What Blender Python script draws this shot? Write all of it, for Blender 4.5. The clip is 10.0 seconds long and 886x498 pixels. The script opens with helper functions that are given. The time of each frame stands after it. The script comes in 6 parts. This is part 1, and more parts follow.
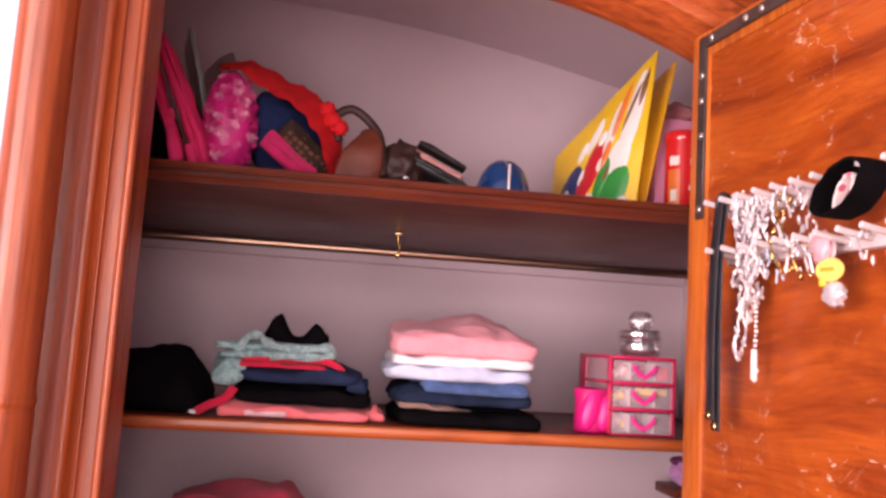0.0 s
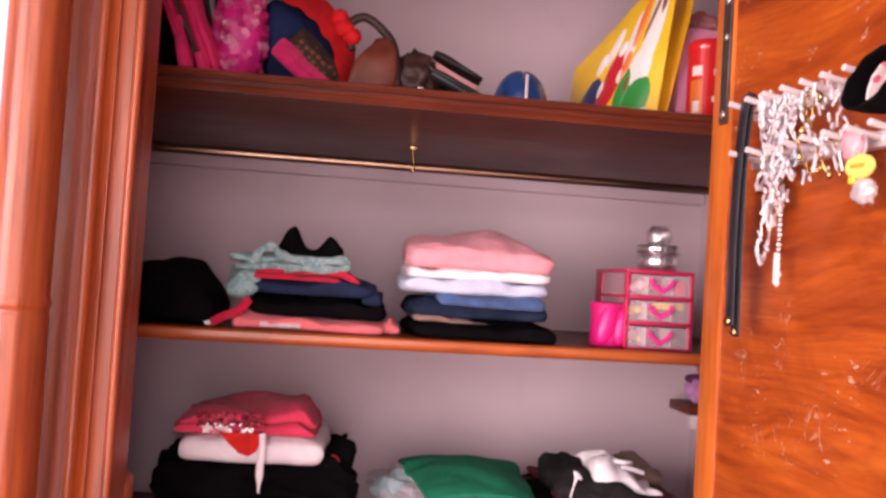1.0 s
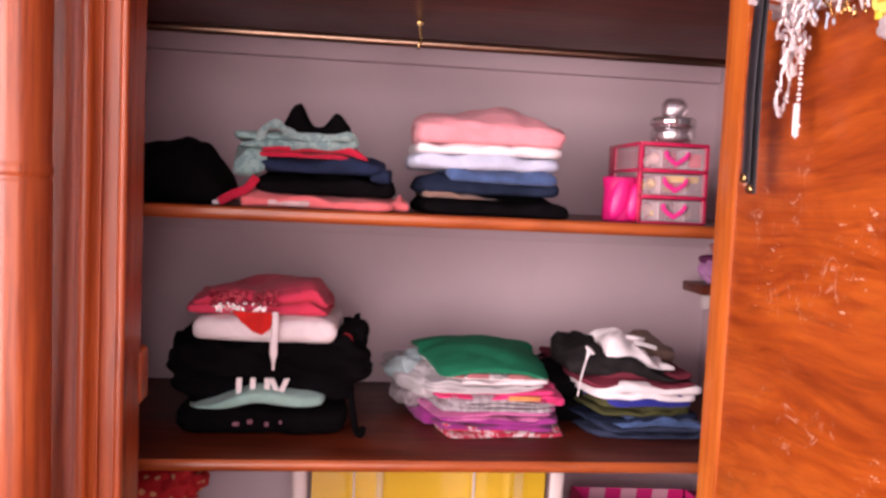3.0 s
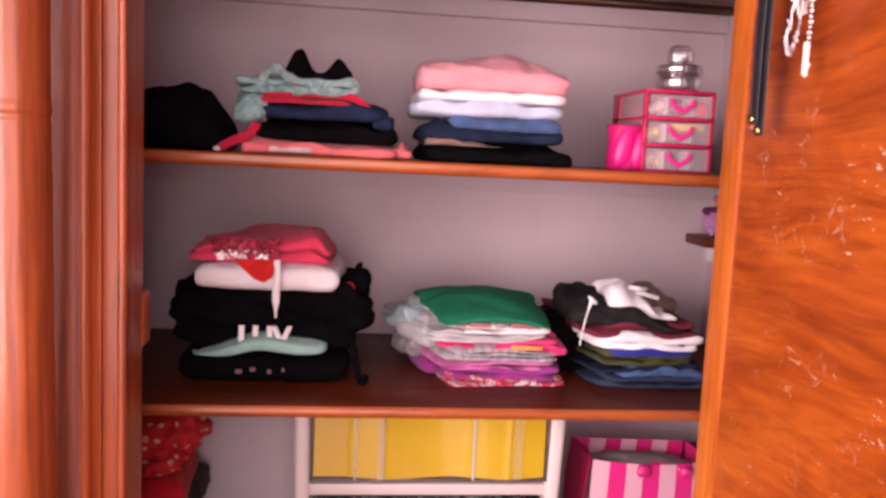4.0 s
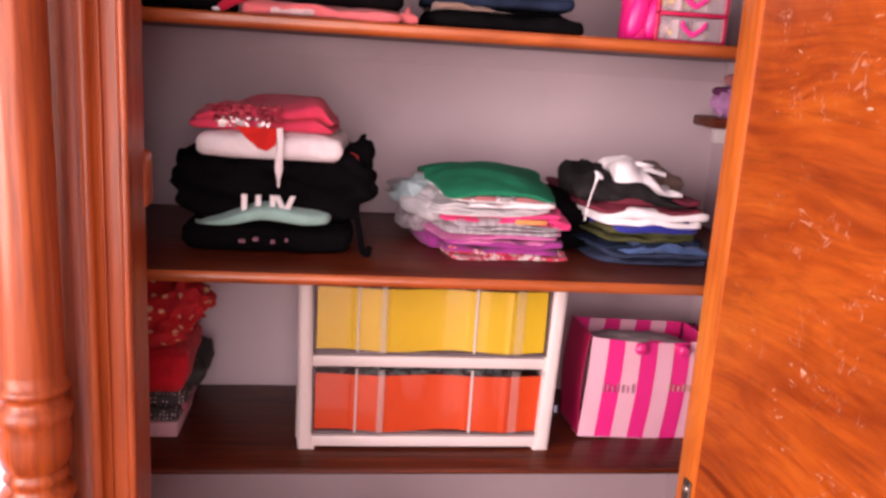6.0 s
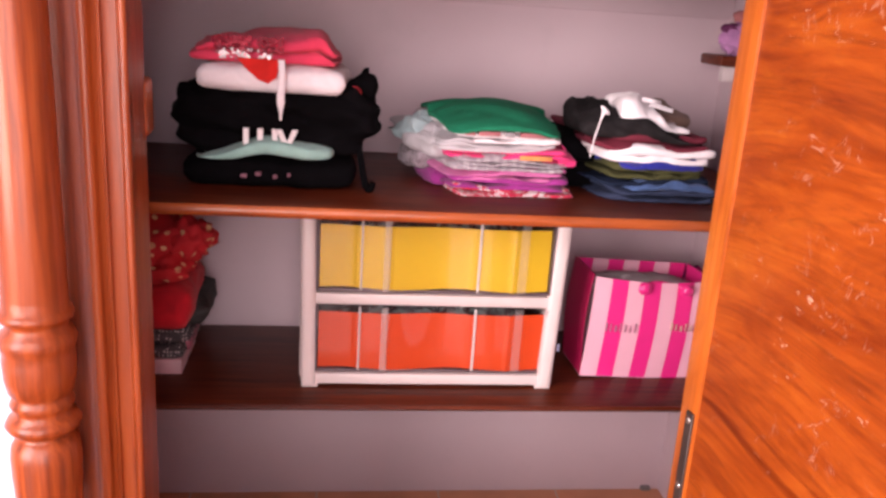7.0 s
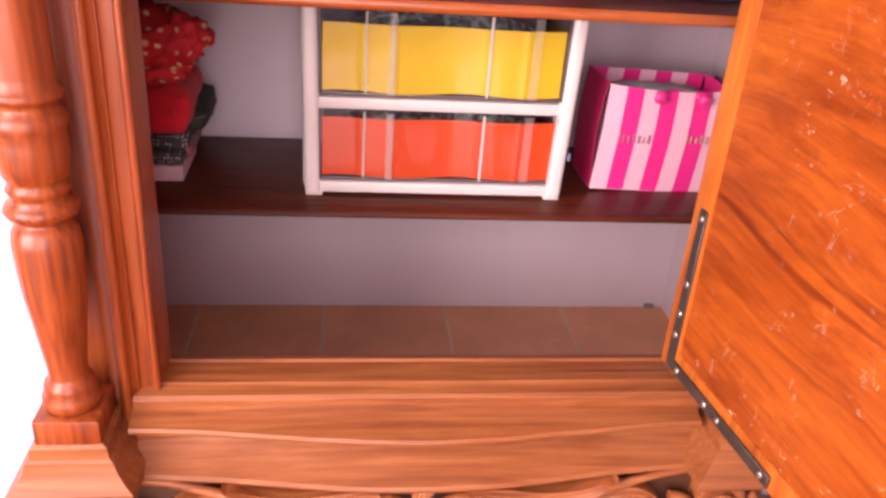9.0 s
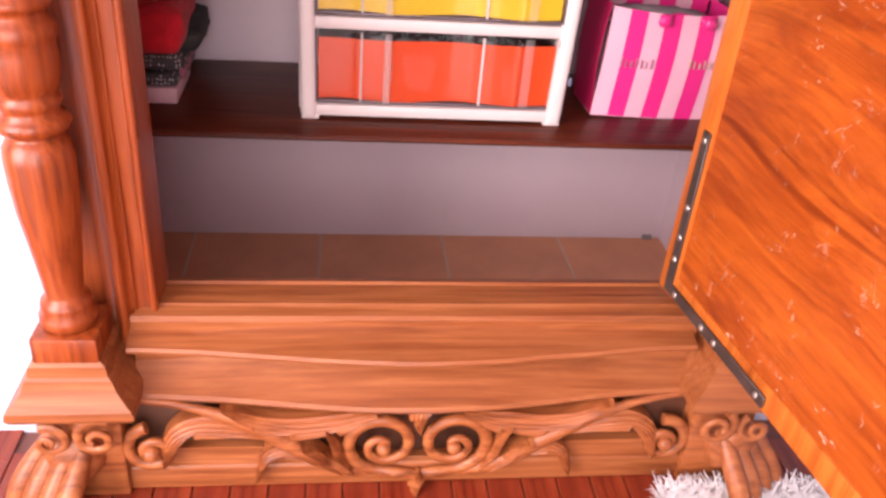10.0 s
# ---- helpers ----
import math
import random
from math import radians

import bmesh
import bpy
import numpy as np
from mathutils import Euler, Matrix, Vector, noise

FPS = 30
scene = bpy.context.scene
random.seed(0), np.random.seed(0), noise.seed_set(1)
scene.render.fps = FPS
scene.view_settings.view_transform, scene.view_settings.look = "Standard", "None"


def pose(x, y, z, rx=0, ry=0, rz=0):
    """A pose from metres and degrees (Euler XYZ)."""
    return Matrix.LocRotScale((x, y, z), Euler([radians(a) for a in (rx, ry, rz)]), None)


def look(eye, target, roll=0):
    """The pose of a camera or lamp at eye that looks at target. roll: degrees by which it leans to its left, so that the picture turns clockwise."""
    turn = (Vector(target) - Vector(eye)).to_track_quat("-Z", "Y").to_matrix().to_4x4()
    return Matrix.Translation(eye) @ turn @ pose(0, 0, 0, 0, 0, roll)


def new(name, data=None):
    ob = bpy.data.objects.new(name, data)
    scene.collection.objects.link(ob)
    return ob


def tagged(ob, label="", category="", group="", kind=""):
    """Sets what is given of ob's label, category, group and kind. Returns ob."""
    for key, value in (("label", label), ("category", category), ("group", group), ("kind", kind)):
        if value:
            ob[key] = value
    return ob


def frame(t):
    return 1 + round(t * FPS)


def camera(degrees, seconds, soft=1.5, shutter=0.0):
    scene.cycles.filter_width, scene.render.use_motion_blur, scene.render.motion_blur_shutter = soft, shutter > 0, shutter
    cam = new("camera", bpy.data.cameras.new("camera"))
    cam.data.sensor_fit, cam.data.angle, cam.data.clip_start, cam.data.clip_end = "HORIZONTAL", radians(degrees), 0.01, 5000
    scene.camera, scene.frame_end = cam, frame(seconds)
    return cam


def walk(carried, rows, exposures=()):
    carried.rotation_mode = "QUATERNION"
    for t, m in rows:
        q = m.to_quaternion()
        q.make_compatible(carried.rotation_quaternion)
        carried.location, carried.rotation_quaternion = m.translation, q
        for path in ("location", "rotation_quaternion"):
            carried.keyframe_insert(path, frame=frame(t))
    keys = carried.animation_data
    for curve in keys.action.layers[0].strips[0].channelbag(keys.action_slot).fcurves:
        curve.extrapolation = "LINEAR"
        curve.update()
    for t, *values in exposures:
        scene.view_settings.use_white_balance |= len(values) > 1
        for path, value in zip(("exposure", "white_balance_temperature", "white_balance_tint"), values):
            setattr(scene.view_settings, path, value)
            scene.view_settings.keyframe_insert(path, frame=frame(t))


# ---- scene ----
cam = camera(56.2, 10.0, soft=2.9)
PATH = [
    (0, (-0.269, -1.426, 1.435), (0.009, 0.541, 1.664), 3.5),
    (0.5, (-0.264, -1.411, 1.416), (-0.006, 0.565, 1.585), 3.7),
    (1, (-0.265, -1.402, 1.397), (-0.01, 0.58, 1.468), 3.6),
    (1.5, (-0.266, -1.392, 1.379), (-0.015, 0.593, 1.387), 2.9),
    (2, (-0.266, -1.39, 1.366), (-0.014, 0.594, 1.337), 3.1),
    (2.5, (-0.265, -1.388, 1.35), (-0.021, 0.596, 1.272), 3.4),
    (3, (-0.253, -1.383, 1.334), (-0.019, 0.598, 1.193), 2.6),
    (4.5, (-0.257, -1.376, 1.294), (-0.022, 0.59, 1.013), 2.9),
    (5, (-0.261, -1.373, 1.281), (-0.018, 0.581, 0.932), 3.9),
    (5.5, (-0.263, -1.371, 1.266), (-0.014, 0.571, 0.86), 3.6),
    (7, (-0.269, -1.369, 1.209), (-0.015, 0.535, 0.653), 3.8),
    (7.5, (-0.264, -1.367, 1.195), (-0.012, 0.517, 0.571), 4.0),
    (8, (-0.267, -1.361, 1.176), (-0.009, 0.488, 0.46), 3.7),
    (8.5, (-0.268, -1.354, 1.148), (0.013, 0.457, 0.346), 4.7),
    (9, (-0.265, -1.353, 1.122), (-0.016, 0.416, 0.221), 4.4),
    (9.5, (-0.264, -1.352, 1.107), (-0.026, 0.388, 0.15), 4.7),
    (9.8, (-0.269, -1.35, 1.099), (-0.015, 0.364, 0.1), 5.1),
    (10, (-0.266, -1.355, 1.092), (-0.007, 0.342, 0.065), 5.1),
]
walk(cam, [(t, look(eye, target, roll)) for t, eye, target, roll in PATH],
     [(0.0, -0.12, 6800, 17), (3.0, -0.21, 6800, 17), (5.0, -0.16, 6950, 17), (7.5, 0.03, 6750, 12), (10.0, 0.23, 6500, 8)])

# ---------------------------------------------------------------- world, window light
world = bpy.data.worlds.new("sky")
scene.world = world
world.use_nodes = True
wn = world.node_tree.nodes
sky = wn.new("ShaderNodeTexSky")
sky.sky_type = 'NISHITA'
sky.sun_disc = False
sky.sun_elevation = radians(40)
sky.sun_rotation = radians(-70)
wn["Background"].inputs["Strength"].default_value = 0.12
world.node_tree.links.new(sky.outputs["Color"], wn["Background"].inputs["Color"])


def window_lamp(x, y, z, w, h, power, aim, color):
    data = bpy.data.lights.new("window_daylight", 'AREA')
    data.shape, data.size, data.size_y = 'RECTANGLE', w, h
    data.energy, data.color = power, color
    ob = new("window_daylight", data)
    ob.matrix_world = look((x, y, z), aim)
    return ob


window_lamp(-2.16, -1.95, 1.20, 1.5, 1.76, 150, (0.0, -0.6, 0.6), (1.0, 0.840, 0.855))
window_lamp(-0.60, -3.16, 1.28, 1.7, 2.26, 90, (-0.2, 0.0, 0.8), (1.0, 0.840, 0.855))

# ---------------------------------------------------------------- materials


def nodes_of(name):
    m = bpy.data.materials.new(name)
    m.use_nodes = True
    nt = m.node_tree
    return m, nt, nt.nodes, nt.links, nt.nodes["Principled BSDF"]


def mapped(nt, scale, rot=(0, 0, 0)):
    tc = nt.nodes.new("ShaderNodeTexCoord")
    mp = nt.nodes.new("ShaderNodeMapping")
    mp.inputs["Scale"].default_value = scale
    mp.inputs["Rotation"].default_value = [radians(a) for a in rot]
    nt.links.new(tc.outputs["Object"], mp.inputs["Vector"])
    return mp.outputs["Vector"]


def noise_tex(nt, vec, scale, detail=4.0, rough=0.55, distortion=0.0):
    n = nt.nodes.new("ShaderNodeTexNoise")
    n.inputs["Scale"].default_value = scale
    n.inputs["Detail"].default_value = detail
    n.inputs["Roughness"].default_value = rough
    n.inputs["Distortion"].default_value = distortion
    nt.links.new(vec, n.inputs["Vector"])
    return n.outputs["Fac"]


def ramp(nt, fac, stops):
    r = nt.nodes.new("ShaderNodeValToRGB")
    while len(r.color_ramp.elements) < len(stops):
        r.color_ramp.elements.new(0.5)
    for e, (p, c) in zip(r.color_ramp.elements, stops):
        e.position = p
        e.color = (*c, 1) if len(c) == 3 else c
    nt.links.new(fac, r.inputs["Fac"])
    return r.outputs["Color"]


def mix(nt, a, b, fac, blend='MIX'):
    m = nt.nodes.new("ShaderNodeMix")
    m.data_type, m.blend_type = 'RGBA', blend
    for sock, v in ((m.inputs["Factor"], fac), (m.inputs["A"], a), (m.inputs["B"], b)):
        if hasattr(v, "links"):
            nt.links.new(v, sock)
        else:
            sock.default_value = v if isinstance(v, float) else (*v, 1)
    return m.outputs["Result"]


def bump(nt, bsdf, height, strength=0.3, dist=0.002):
    b = nt.nodes.new("ShaderNodeBump")
    b.inputs["Strength"].default_value = strength
    b.inputs["Distance"].default_value = dist
    nt.links.new(height, b.inputs["Height"])
    nt.links.new(b.outputs["Normal"], bsdf.inputs["Normal"])


def wood(name, along, dark, mid, light, rough=0.32, rot=(0, 0, 0), coat=0.35, knots=0.0, stain=0.7, gloss=0.35):
    """Varnished timber; along: the axis of its grain."""
    m, nt, ns, lk, bs = nodes_of(name)
    st = [42.0, 42.0, 42.0]
    st["xyz".index(along)] = 1.5
    v = mapped(nt, st, rot)
    grain = noise_tex(nt, v, 2.2, 6, 0.62, 0.35)
    fine = noise_tex(nt, mapped(nt, [c * 5 for c in st], rot), 3.0, 3, 0.6)
    broad = noise_tex(nt, mapped(nt, (1, 1, 1)), 3.0, 3, 0.5)
    col = ramp(nt, grain, [(0.36, dark), (0.5, mid), (0.64, light)])
    col = mix(nt, col, dark, ramp(nt, fine, [(0.55, (0, 0, 0)), (0.8, (0.45, 0.45, 0.45))]))
    col = mix(nt, col, mid, ramp(nt, broad, [(0.35, (0, 0, 0)), (0.7, (0.6, 0.6, 0.6))]))
    bt = [5.0, 5.0, 5.0]
    bt["xyz".index(along)] = 0.9
    blotch = noise_tex(nt, mapped(nt, bt, rot), 3.2, 5, 0.65, 1.0)
    col = mix(nt, col, mix(nt, col, (0.42, 0.34, 0.28), 1.0, 'MULTIPLY'), ramp(nt, blotch, [(0.50, (0, 0, 0)), (0.72, (stain, stain, stain))]))
    if knots:
        kn = ns.new("ShaderNodeTexVoronoi")
        kn.inputs["Scale"].default_value = 4.0
        lk.new(mapped(nt, (1.0, 1.0, 1.0)), kn.inputs["Vector"])
        col = mix(nt, col, (0.12, 0.04, 0.015), ramp(nt, kn.outputs["Distance"], [(0.03, (knots, knots, knots)), (0.11, (0, 0, 0))]))
    lk.new(col, bs.inputs["Base Color"])
    lk.new(ramp(nt, broad, [(0.3, (rough - 0.06,) * 3), (0.7, (rough + 0.1,) * 3)]), bs.inputs["Roughness"])
    bs.inputs["Specular IOR Level"].default_value = gloss
    bs.inputs["Coat Weight"].default_value = coat
    bs.inputs["Coat Roughness"].default_value = 0.15
    bump(nt, bs, fine, 0.12, 0.001)
    return m


def door_veneer():
    m, nt, ns, lk, bs = nodes_of("door_veneer")
    base = mapped(nt, (1.0, 1.0, 1.0), (0, -1, 0))
    warp = ns.new("ShaderNodeTexNoise")
    warp.inputs["Scale"].default_value = 1.7
    warp.inputs["Detail"].default_value = 2.0
    lk.new(base, warp.inputs["Vector"])
    off = ns.new("ShaderNodeVectorMath")
    off.operation = 'MULTIPLY_ADD'
    off.inputs[1].default_value = (0.16, 0.16, 0.16)
    lk.new(warp.outputs["Color"], off.inputs[0])
    lk.new(base, off.inputs[2])
    st = ns.new("ShaderNodeMapping")
    st.inputs["Scale"].default_value = (1.1, 17.0, 17.0)
    lk.new(off.outputs["Vector"], st.inputs["Vector"])
    grain = noise_tex(nt, st.outputs["Vector"], 1.5, 7, 0.62, 0.5)
    st2 = ns.new("ShaderNodeMapping")
    st2.inputs["Scale"].default_value = (5.0, 90.0, 90.0)
    lk.new(off.outputs["Vector"], st2.inputs["Vector"])
    fine = noise_tex(nt, st2.outputs["Vector"], 1.5, 3, 0.6)
    col = ramp(nt, grain, [(0.28, (0.15, 0.020, 0.003)), (0.43, (0.30, 0.054, 0.005)), (0.56, (0.41, 0.092, 0.010)), (0.68, (0.25, 0.040, 0.004)), (0.82, (0.37, 0.076, 0.008))])
    col = mix(nt, col, (0.25, 0.055, 0.01), ramp(nt, fine, [(0.52, (0, 0, 0)), (0.8, (0.5, 0.5, 0.5))]))
    st3 = ns.new("ShaderNodeMapping")
    st3.inputs["Scale"].default_value = (3.0, 42.0, 42.0)
    lk.new(off.outputs["Vector"], st3.inputs["Vector"])
    pore = noise_tex(nt, st3.outputs["Vector"], 1.3, 6, 0.7, 0.8)
    col = mix(nt, col, (0.13, 0.022, 0.004), ramp(nt, pore, [(0.56, (0, 0, 0)), (0.72, (0.75, 0.75, 0.75))]))
    col = mix(nt, col, (0.52, 0.15, 0.016), ramp(nt, pore, [(0.30, (0.6, 0.6, 0.6)), (0.44, (0, 0, 0))]))
    cloud = noise_tex(nt, mapped(nt, (0.55, 1.0, 2.2), (0, -4, 0)), 4.4, 7, 0.68, 0.8)
    col = mix(nt, col, (0.38, 0.078, 0.006), 0.25)
    col = mix(nt, col, mix(nt, col, (0.50, 0.33, 0.28), 1.0, 'MULTIPLY'), ramp(nt, cloud, [(0.45, (0, 0, 0)), (0.66, (0.85, 0.85, 0.85))]))
    col = mix(nt, col, (0.47, 0.125, 0.012), ramp(nt, cloud, [(0.28, (0.7, 0.7, 0.7)), (0.42, (0, 0, 0))]))
    col = mix(nt, col, (0.97, 0.90, 0.87), 1.0, 'MULTIPLY')
    # contour lines of a long, slow field: the sawn figure
    fig = ns.new("ShaderNodeMapping")
    fig.inputs["Scale"].default_value = (0.24, 1.0, 2.8)
    lk.new(off.outputs["Vector"], fig.inputs["Vector"])
    slow = noise_tex(nt, fig.outputs["Vector"], 2.1, 2, 0.45, 0.3)
    turns = ns.new("ShaderNodeMath")
    turns.operation = 'MULTIPLY'
    turns.inputs[1].default_value = 210.0
    lk.new(slow, turns.inputs[0])
    ring = ns.new("ShaderNodeMath")
    ring.operation = 'SINE'
    lk.new(turns.outputs["Value"], ring.inputs[0])
    lines = ramp(nt, ring.outputs["Value"], [(0.15, (0, 0, 0)), (0.95, (0.20, 0.20, 0.20))])
    col = mix(nt, col, mix(nt, col, (0.55, 0.34, 0.26), 1.0, 'MULTIPLY'), lines)
    # long dark streaks, far apart
    st4 = ns.new("ShaderNodeMapping")
    st4.inputs["Scale"].default_value = (0.30, 1.0, 6.0)
    lk.new(off.outputs["Vector"], st4.inputs["Vector"])
    streak = noise_tex(nt, st4.outputs["Vector"], 4.5, 4, 0.55, 0.4)
    col = mix(nt, col, mix(nt, col, (0.42, 0.26, 0.20), 1.0, 'MULTIPLY'), ramp(nt, streak, [(0.60, (0, 0, 0)), (0.70, (0.75, 0.75, 0.75))]))
    # flaking varnish: small pale scraps gathered in patches
    flake = ns.new("ShaderNodeTexNoise")
    flake.inputs["Scale"].default_value = 70.0
    flake.inputs["Detail"].default_value = 5.0
    flake.inputs["Roughness"].default_value = 0.7
    lk.new(mapped(nt, (0.7, 1.0, 1.5), (0, -40, 0)), flake.inputs["Vector"])
    patch = noise_tex(nt, mapped(nt, (1, 1, 1)), 6.5, 3, 0.6)
    f1 = ramp(nt, flake.outputs["Fac"], [(0.615, (0, 0, 0)), (0.67, (1, 1, 1))])
    f2 = ramp(nt, patch, [(0.54, (0, 0, 0)), (0.60, (1, 1, 1))])
    fl = mix(nt, f1, f2, 1.0, 'MULTIPLY')
    # cracked and curling varnish: thin wandering threads
    vein = noise_tex(nt, mapped(nt, (1.2, 1.0, 0.8), (0, 25, 0)), 12.0, 3, 0.55, 1.6)
    band = ramp(nt, vein, [(0.489, (0, 0, 0)), (0.499, (1, 1, 1)), (0.501, (1, 1, 1)), (0.511, (0, 0, 0))])
    gate = ramp(nt, noise_tex(nt, mapped(nt, (1, 1, 1.3)), 9.0, 4, 0.65), [(0.53, (0, 0, 0)), (0.60, (1, 1, 1))])
    broken = ramp(nt, noise_tex(nt, mapped(nt, (1, 1, 1)), 60.0, 2, 0.5), [(0.42, (0, 0, 0)), (0.55, (1, 1, 1))])
    thread = mix(nt, mix(nt, band, gate, 1.0, 'MULTIPLY'), broken, 1.0, 'MULTIPLY')
    fl = mix(nt, fl, thread, 0.45, 'ADD')
    fl2 = mix(nt, fl, (0.75, 0.75, 0.75), 1.0, 'MULTIPLY')
    col = mix(nt, col, (0.74, 0.50, 0.36), fl2)
    lk.new(col, bs.inputs["Base Color"])
    bs.inputs["Roughness"].default_value = 0.36
    bs.inputs["Coat Weight"].default_value = 0.35
    bs.inputs["Coat Roughness"].default_value = 0.22
    bump(nt, bs, mix(nt, fine, fl, 0.6), 0.25, 0.0012)
    return m


def plain(name, color, rough=0.5, metal=0.0, vary=0.12, scale=30.0, bumps=0.15, coat=0.0, alpha=1.0, trans=0.0, spec=0.5):
    m, nt, ns, lk, bs = nodes_of(name)
    v = mapped(nt, (1, 1, 1))
    n = noise_tex(nt, v, scale, 4, 0.6)
    n2 = noise_tex(nt, v, scale * 0.15, 3, 0.6)
    dk = tuple(c * (1 - 1.6 * vary) for c in color)
    lt = tuple(min(1.0, c * (1 + vary)) for c in color)
    col = ramp(nt, n2, [(0.3, dk), (0.7, lt)])
    col = mix(nt, col, dk, ramp(nt, n, [(0.5, (0, 0, 0)), (0.75, (0.5, 0.5, 0.5))]))
    lk.new(col, bs.inputs["Base Color"])
    bs.inputs["Roughness"].default_value = rough
    bs.inputs["Metallic"].default_value = metal
    bs.inputs["Specular IOR Level"].default_value = 0.35
    bs.inputs["Coat Weight"].default_value = coat
    bs.inputs["Transmission Weight"].default_value = trans
    bs.inputs["Alpha"].default_value = alpha
    bs.inputs["Specular IOR Level"].default_value = spec
    if bumps:
        bump(nt, bs, n, bumps, 0.002)
    return m


def cloth(name, color, weave=900.0, vary=0.14, second=None, stripe=0.0, sheen=0.12):
    """Woven or knitted fabric with soft creases; second: a colour mottled into it."""
    m, nt, ns, lk, bs = nodes_of(name)
    v = mapped(nt, (1, 1, 1))
    crease = noise_tex(nt, v, 22.0, 4, 0.6, 0.8)
    fuzz = noise_tex(nt, v, weave * 0.4, 2, 0.7)
    dk = tuple(c * (1 - 2.0 * vary) for c in color)
    lt = tuple(min(1.0, c * (1 + vary)) for c in color)
    col = ramp(nt, crease, [(0.3, dk), (0.68, lt)])
    if second:
        sp = noise_tex(nt, v, 70.0, 3, 0.7)
        col = mix(nt, col, second, ramp(nt, sp, [(0.48, (0, 0, 0)), (0.56, (1, 1, 1))]))
    if stripe:
        w = ns.new("ShaderNodeTexWave")
        w.inputs["Scale"].default_value = stripe
        w.inputs["Distortion"].default_value = 0.6
        w.bands_direction = 'X'
        lk.new(v, w.inputs["Vector"])
        col = mix(nt, col, second or dk, ramp(nt, w.outputs["Fac"], [(0.55, (0, 0, 0)), (0.7, (0.8, 0.8, 0.8))]))
    col = mix(nt, col, dk, ramp(nt, fuzz, [(0.5, (0, 0, 0)), (0.8, (0.35, 0.35, 0.35))]))
    lk.new(col, bs.inputs["Base Color"])
    bs.inputs["Roughness"].default_value = 0.88
    bs.inputs["Sheen Weight"].default_value = sheen if max(color) > 0.2 else 0.0
    bs.inputs["Specular IOR Level"].default_value = 0.25 if max(color) > 0.05 else 0.06
    fold = noise_tex(nt, v, 55.0, 3, 0.6, 1.4)
    bump(nt, bs, mix(nt, mix(nt, crease, fold, 0.4), fuzz, 0.3), 0.75, 0.006)
    return m


def dotted(name, color, dot, scale, size=0.28):
    m, nt, ns, lk, bs = nodes_of(name)
    vo = ns.new("ShaderNodeTexVoronoi")
    vo.inputs["Scale"].default_value = scale
    vo.inputs["Randomness"].default_value = 0.35
    lk.new(mapped(nt, (1, 1, 1)), vo.inputs["Vector"])
    col = mix(nt, color, dot, ramp(nt, vo.outputs["Distance"], [(size, (1, 1, 1)), (size + 0.06, (0, 0, 0))]))
    lk.new(col, bs.inputs["Base Color"])
    bs.inputs["Roughness"].default_value = 0.8
    bump(nt, bs, noise_tex(nt, mapped(nt, (1, 1, 1)), 40, 3), 0.4, 0.003)
    return m


def plaster(name, color):
    m, nt, ns, lk, bs = nodes_of(name)
    v = mapped(nt, (1, 1, 1))
    big = noise_tex(nt, v, 2.5, 4, 0.6)
    fine = noise_tex(nt, v, 90, 4, 0.6)
    dirt = noise_tex(nt, v, 9, 5, 0.65)
    col = ramp(nt, big, [(0.3, tuple(c * 0.93 for c in color)), (0.7, color)])
    col = mix(nt, col, tuple(c * 0.8 for c in color), ramp(nt, dirt, [(0.58, (0, 0, 0)), (0.8, (0.35, 0.35, 0.35))]))
    lk.new(col, bs.inputs["Base Color"])
    bs.inputs["Roughness"].default_value = 0.75
    bump(nt, bs, mix(nt, big, fine, 0.5), 0.22, 0.004)
    return m


def glass(name, color=(1, 1, 1), rough=0.05, alpha=0.25):
    """Thin clear plastic: mostly see-through, with a glossy sheen."""
    m, nt, ns, lk, bs = nodes_of(name)
    ns.remove(bs)
    tr, gl, mx = ns.new("ShaderNodeBsdfTransparent"), ns.new("ShaderNodeBsdfGlossy"), ns.new("ShaderNodeMixShader")
    tr.inputs["Color"].default_value = (*[1 - (1 - c) * 0.5 for c in color], 1)
    gl.inputs["Roughness"].default_value = rough
    mx.inputs["Fac"].default_value = alpha
    lk.new(tr.outputs["BSDF"], mx.inputs[1])
    lk.new(gl.outputs["BSDF"], mx.inputs[2])
    lk.new(mx.outputs["Shader"], ns["Material Output"].inputs["Surface"])
    return m


def milky(name, color, amount):
    """Clear plastic gone slightly cloudy; also the glints painted on the drawer fronts."""
    m, nt, ns, lk, bs = nodes_of(name)
    tr, mx = ns.new("ShaderNodeBsdfTransparent"), ns.new("ShaderNodeMixShader")
    bs.inputs["Base Color"].default_value = (*color, 1)
    bs.inputs["Roughness"].default_value = 0.2
    mx.inputs["Fac"].default_value = amount
    lk.new(tr.outputs["BSDF"], mx.inputs[1])
    lk.new(bs.outputs["BSDF"], mx.inputs[2])
    lk.new(mx.outputs["Shader"], ns["Material Output"].inputs["Surface"])
    return m


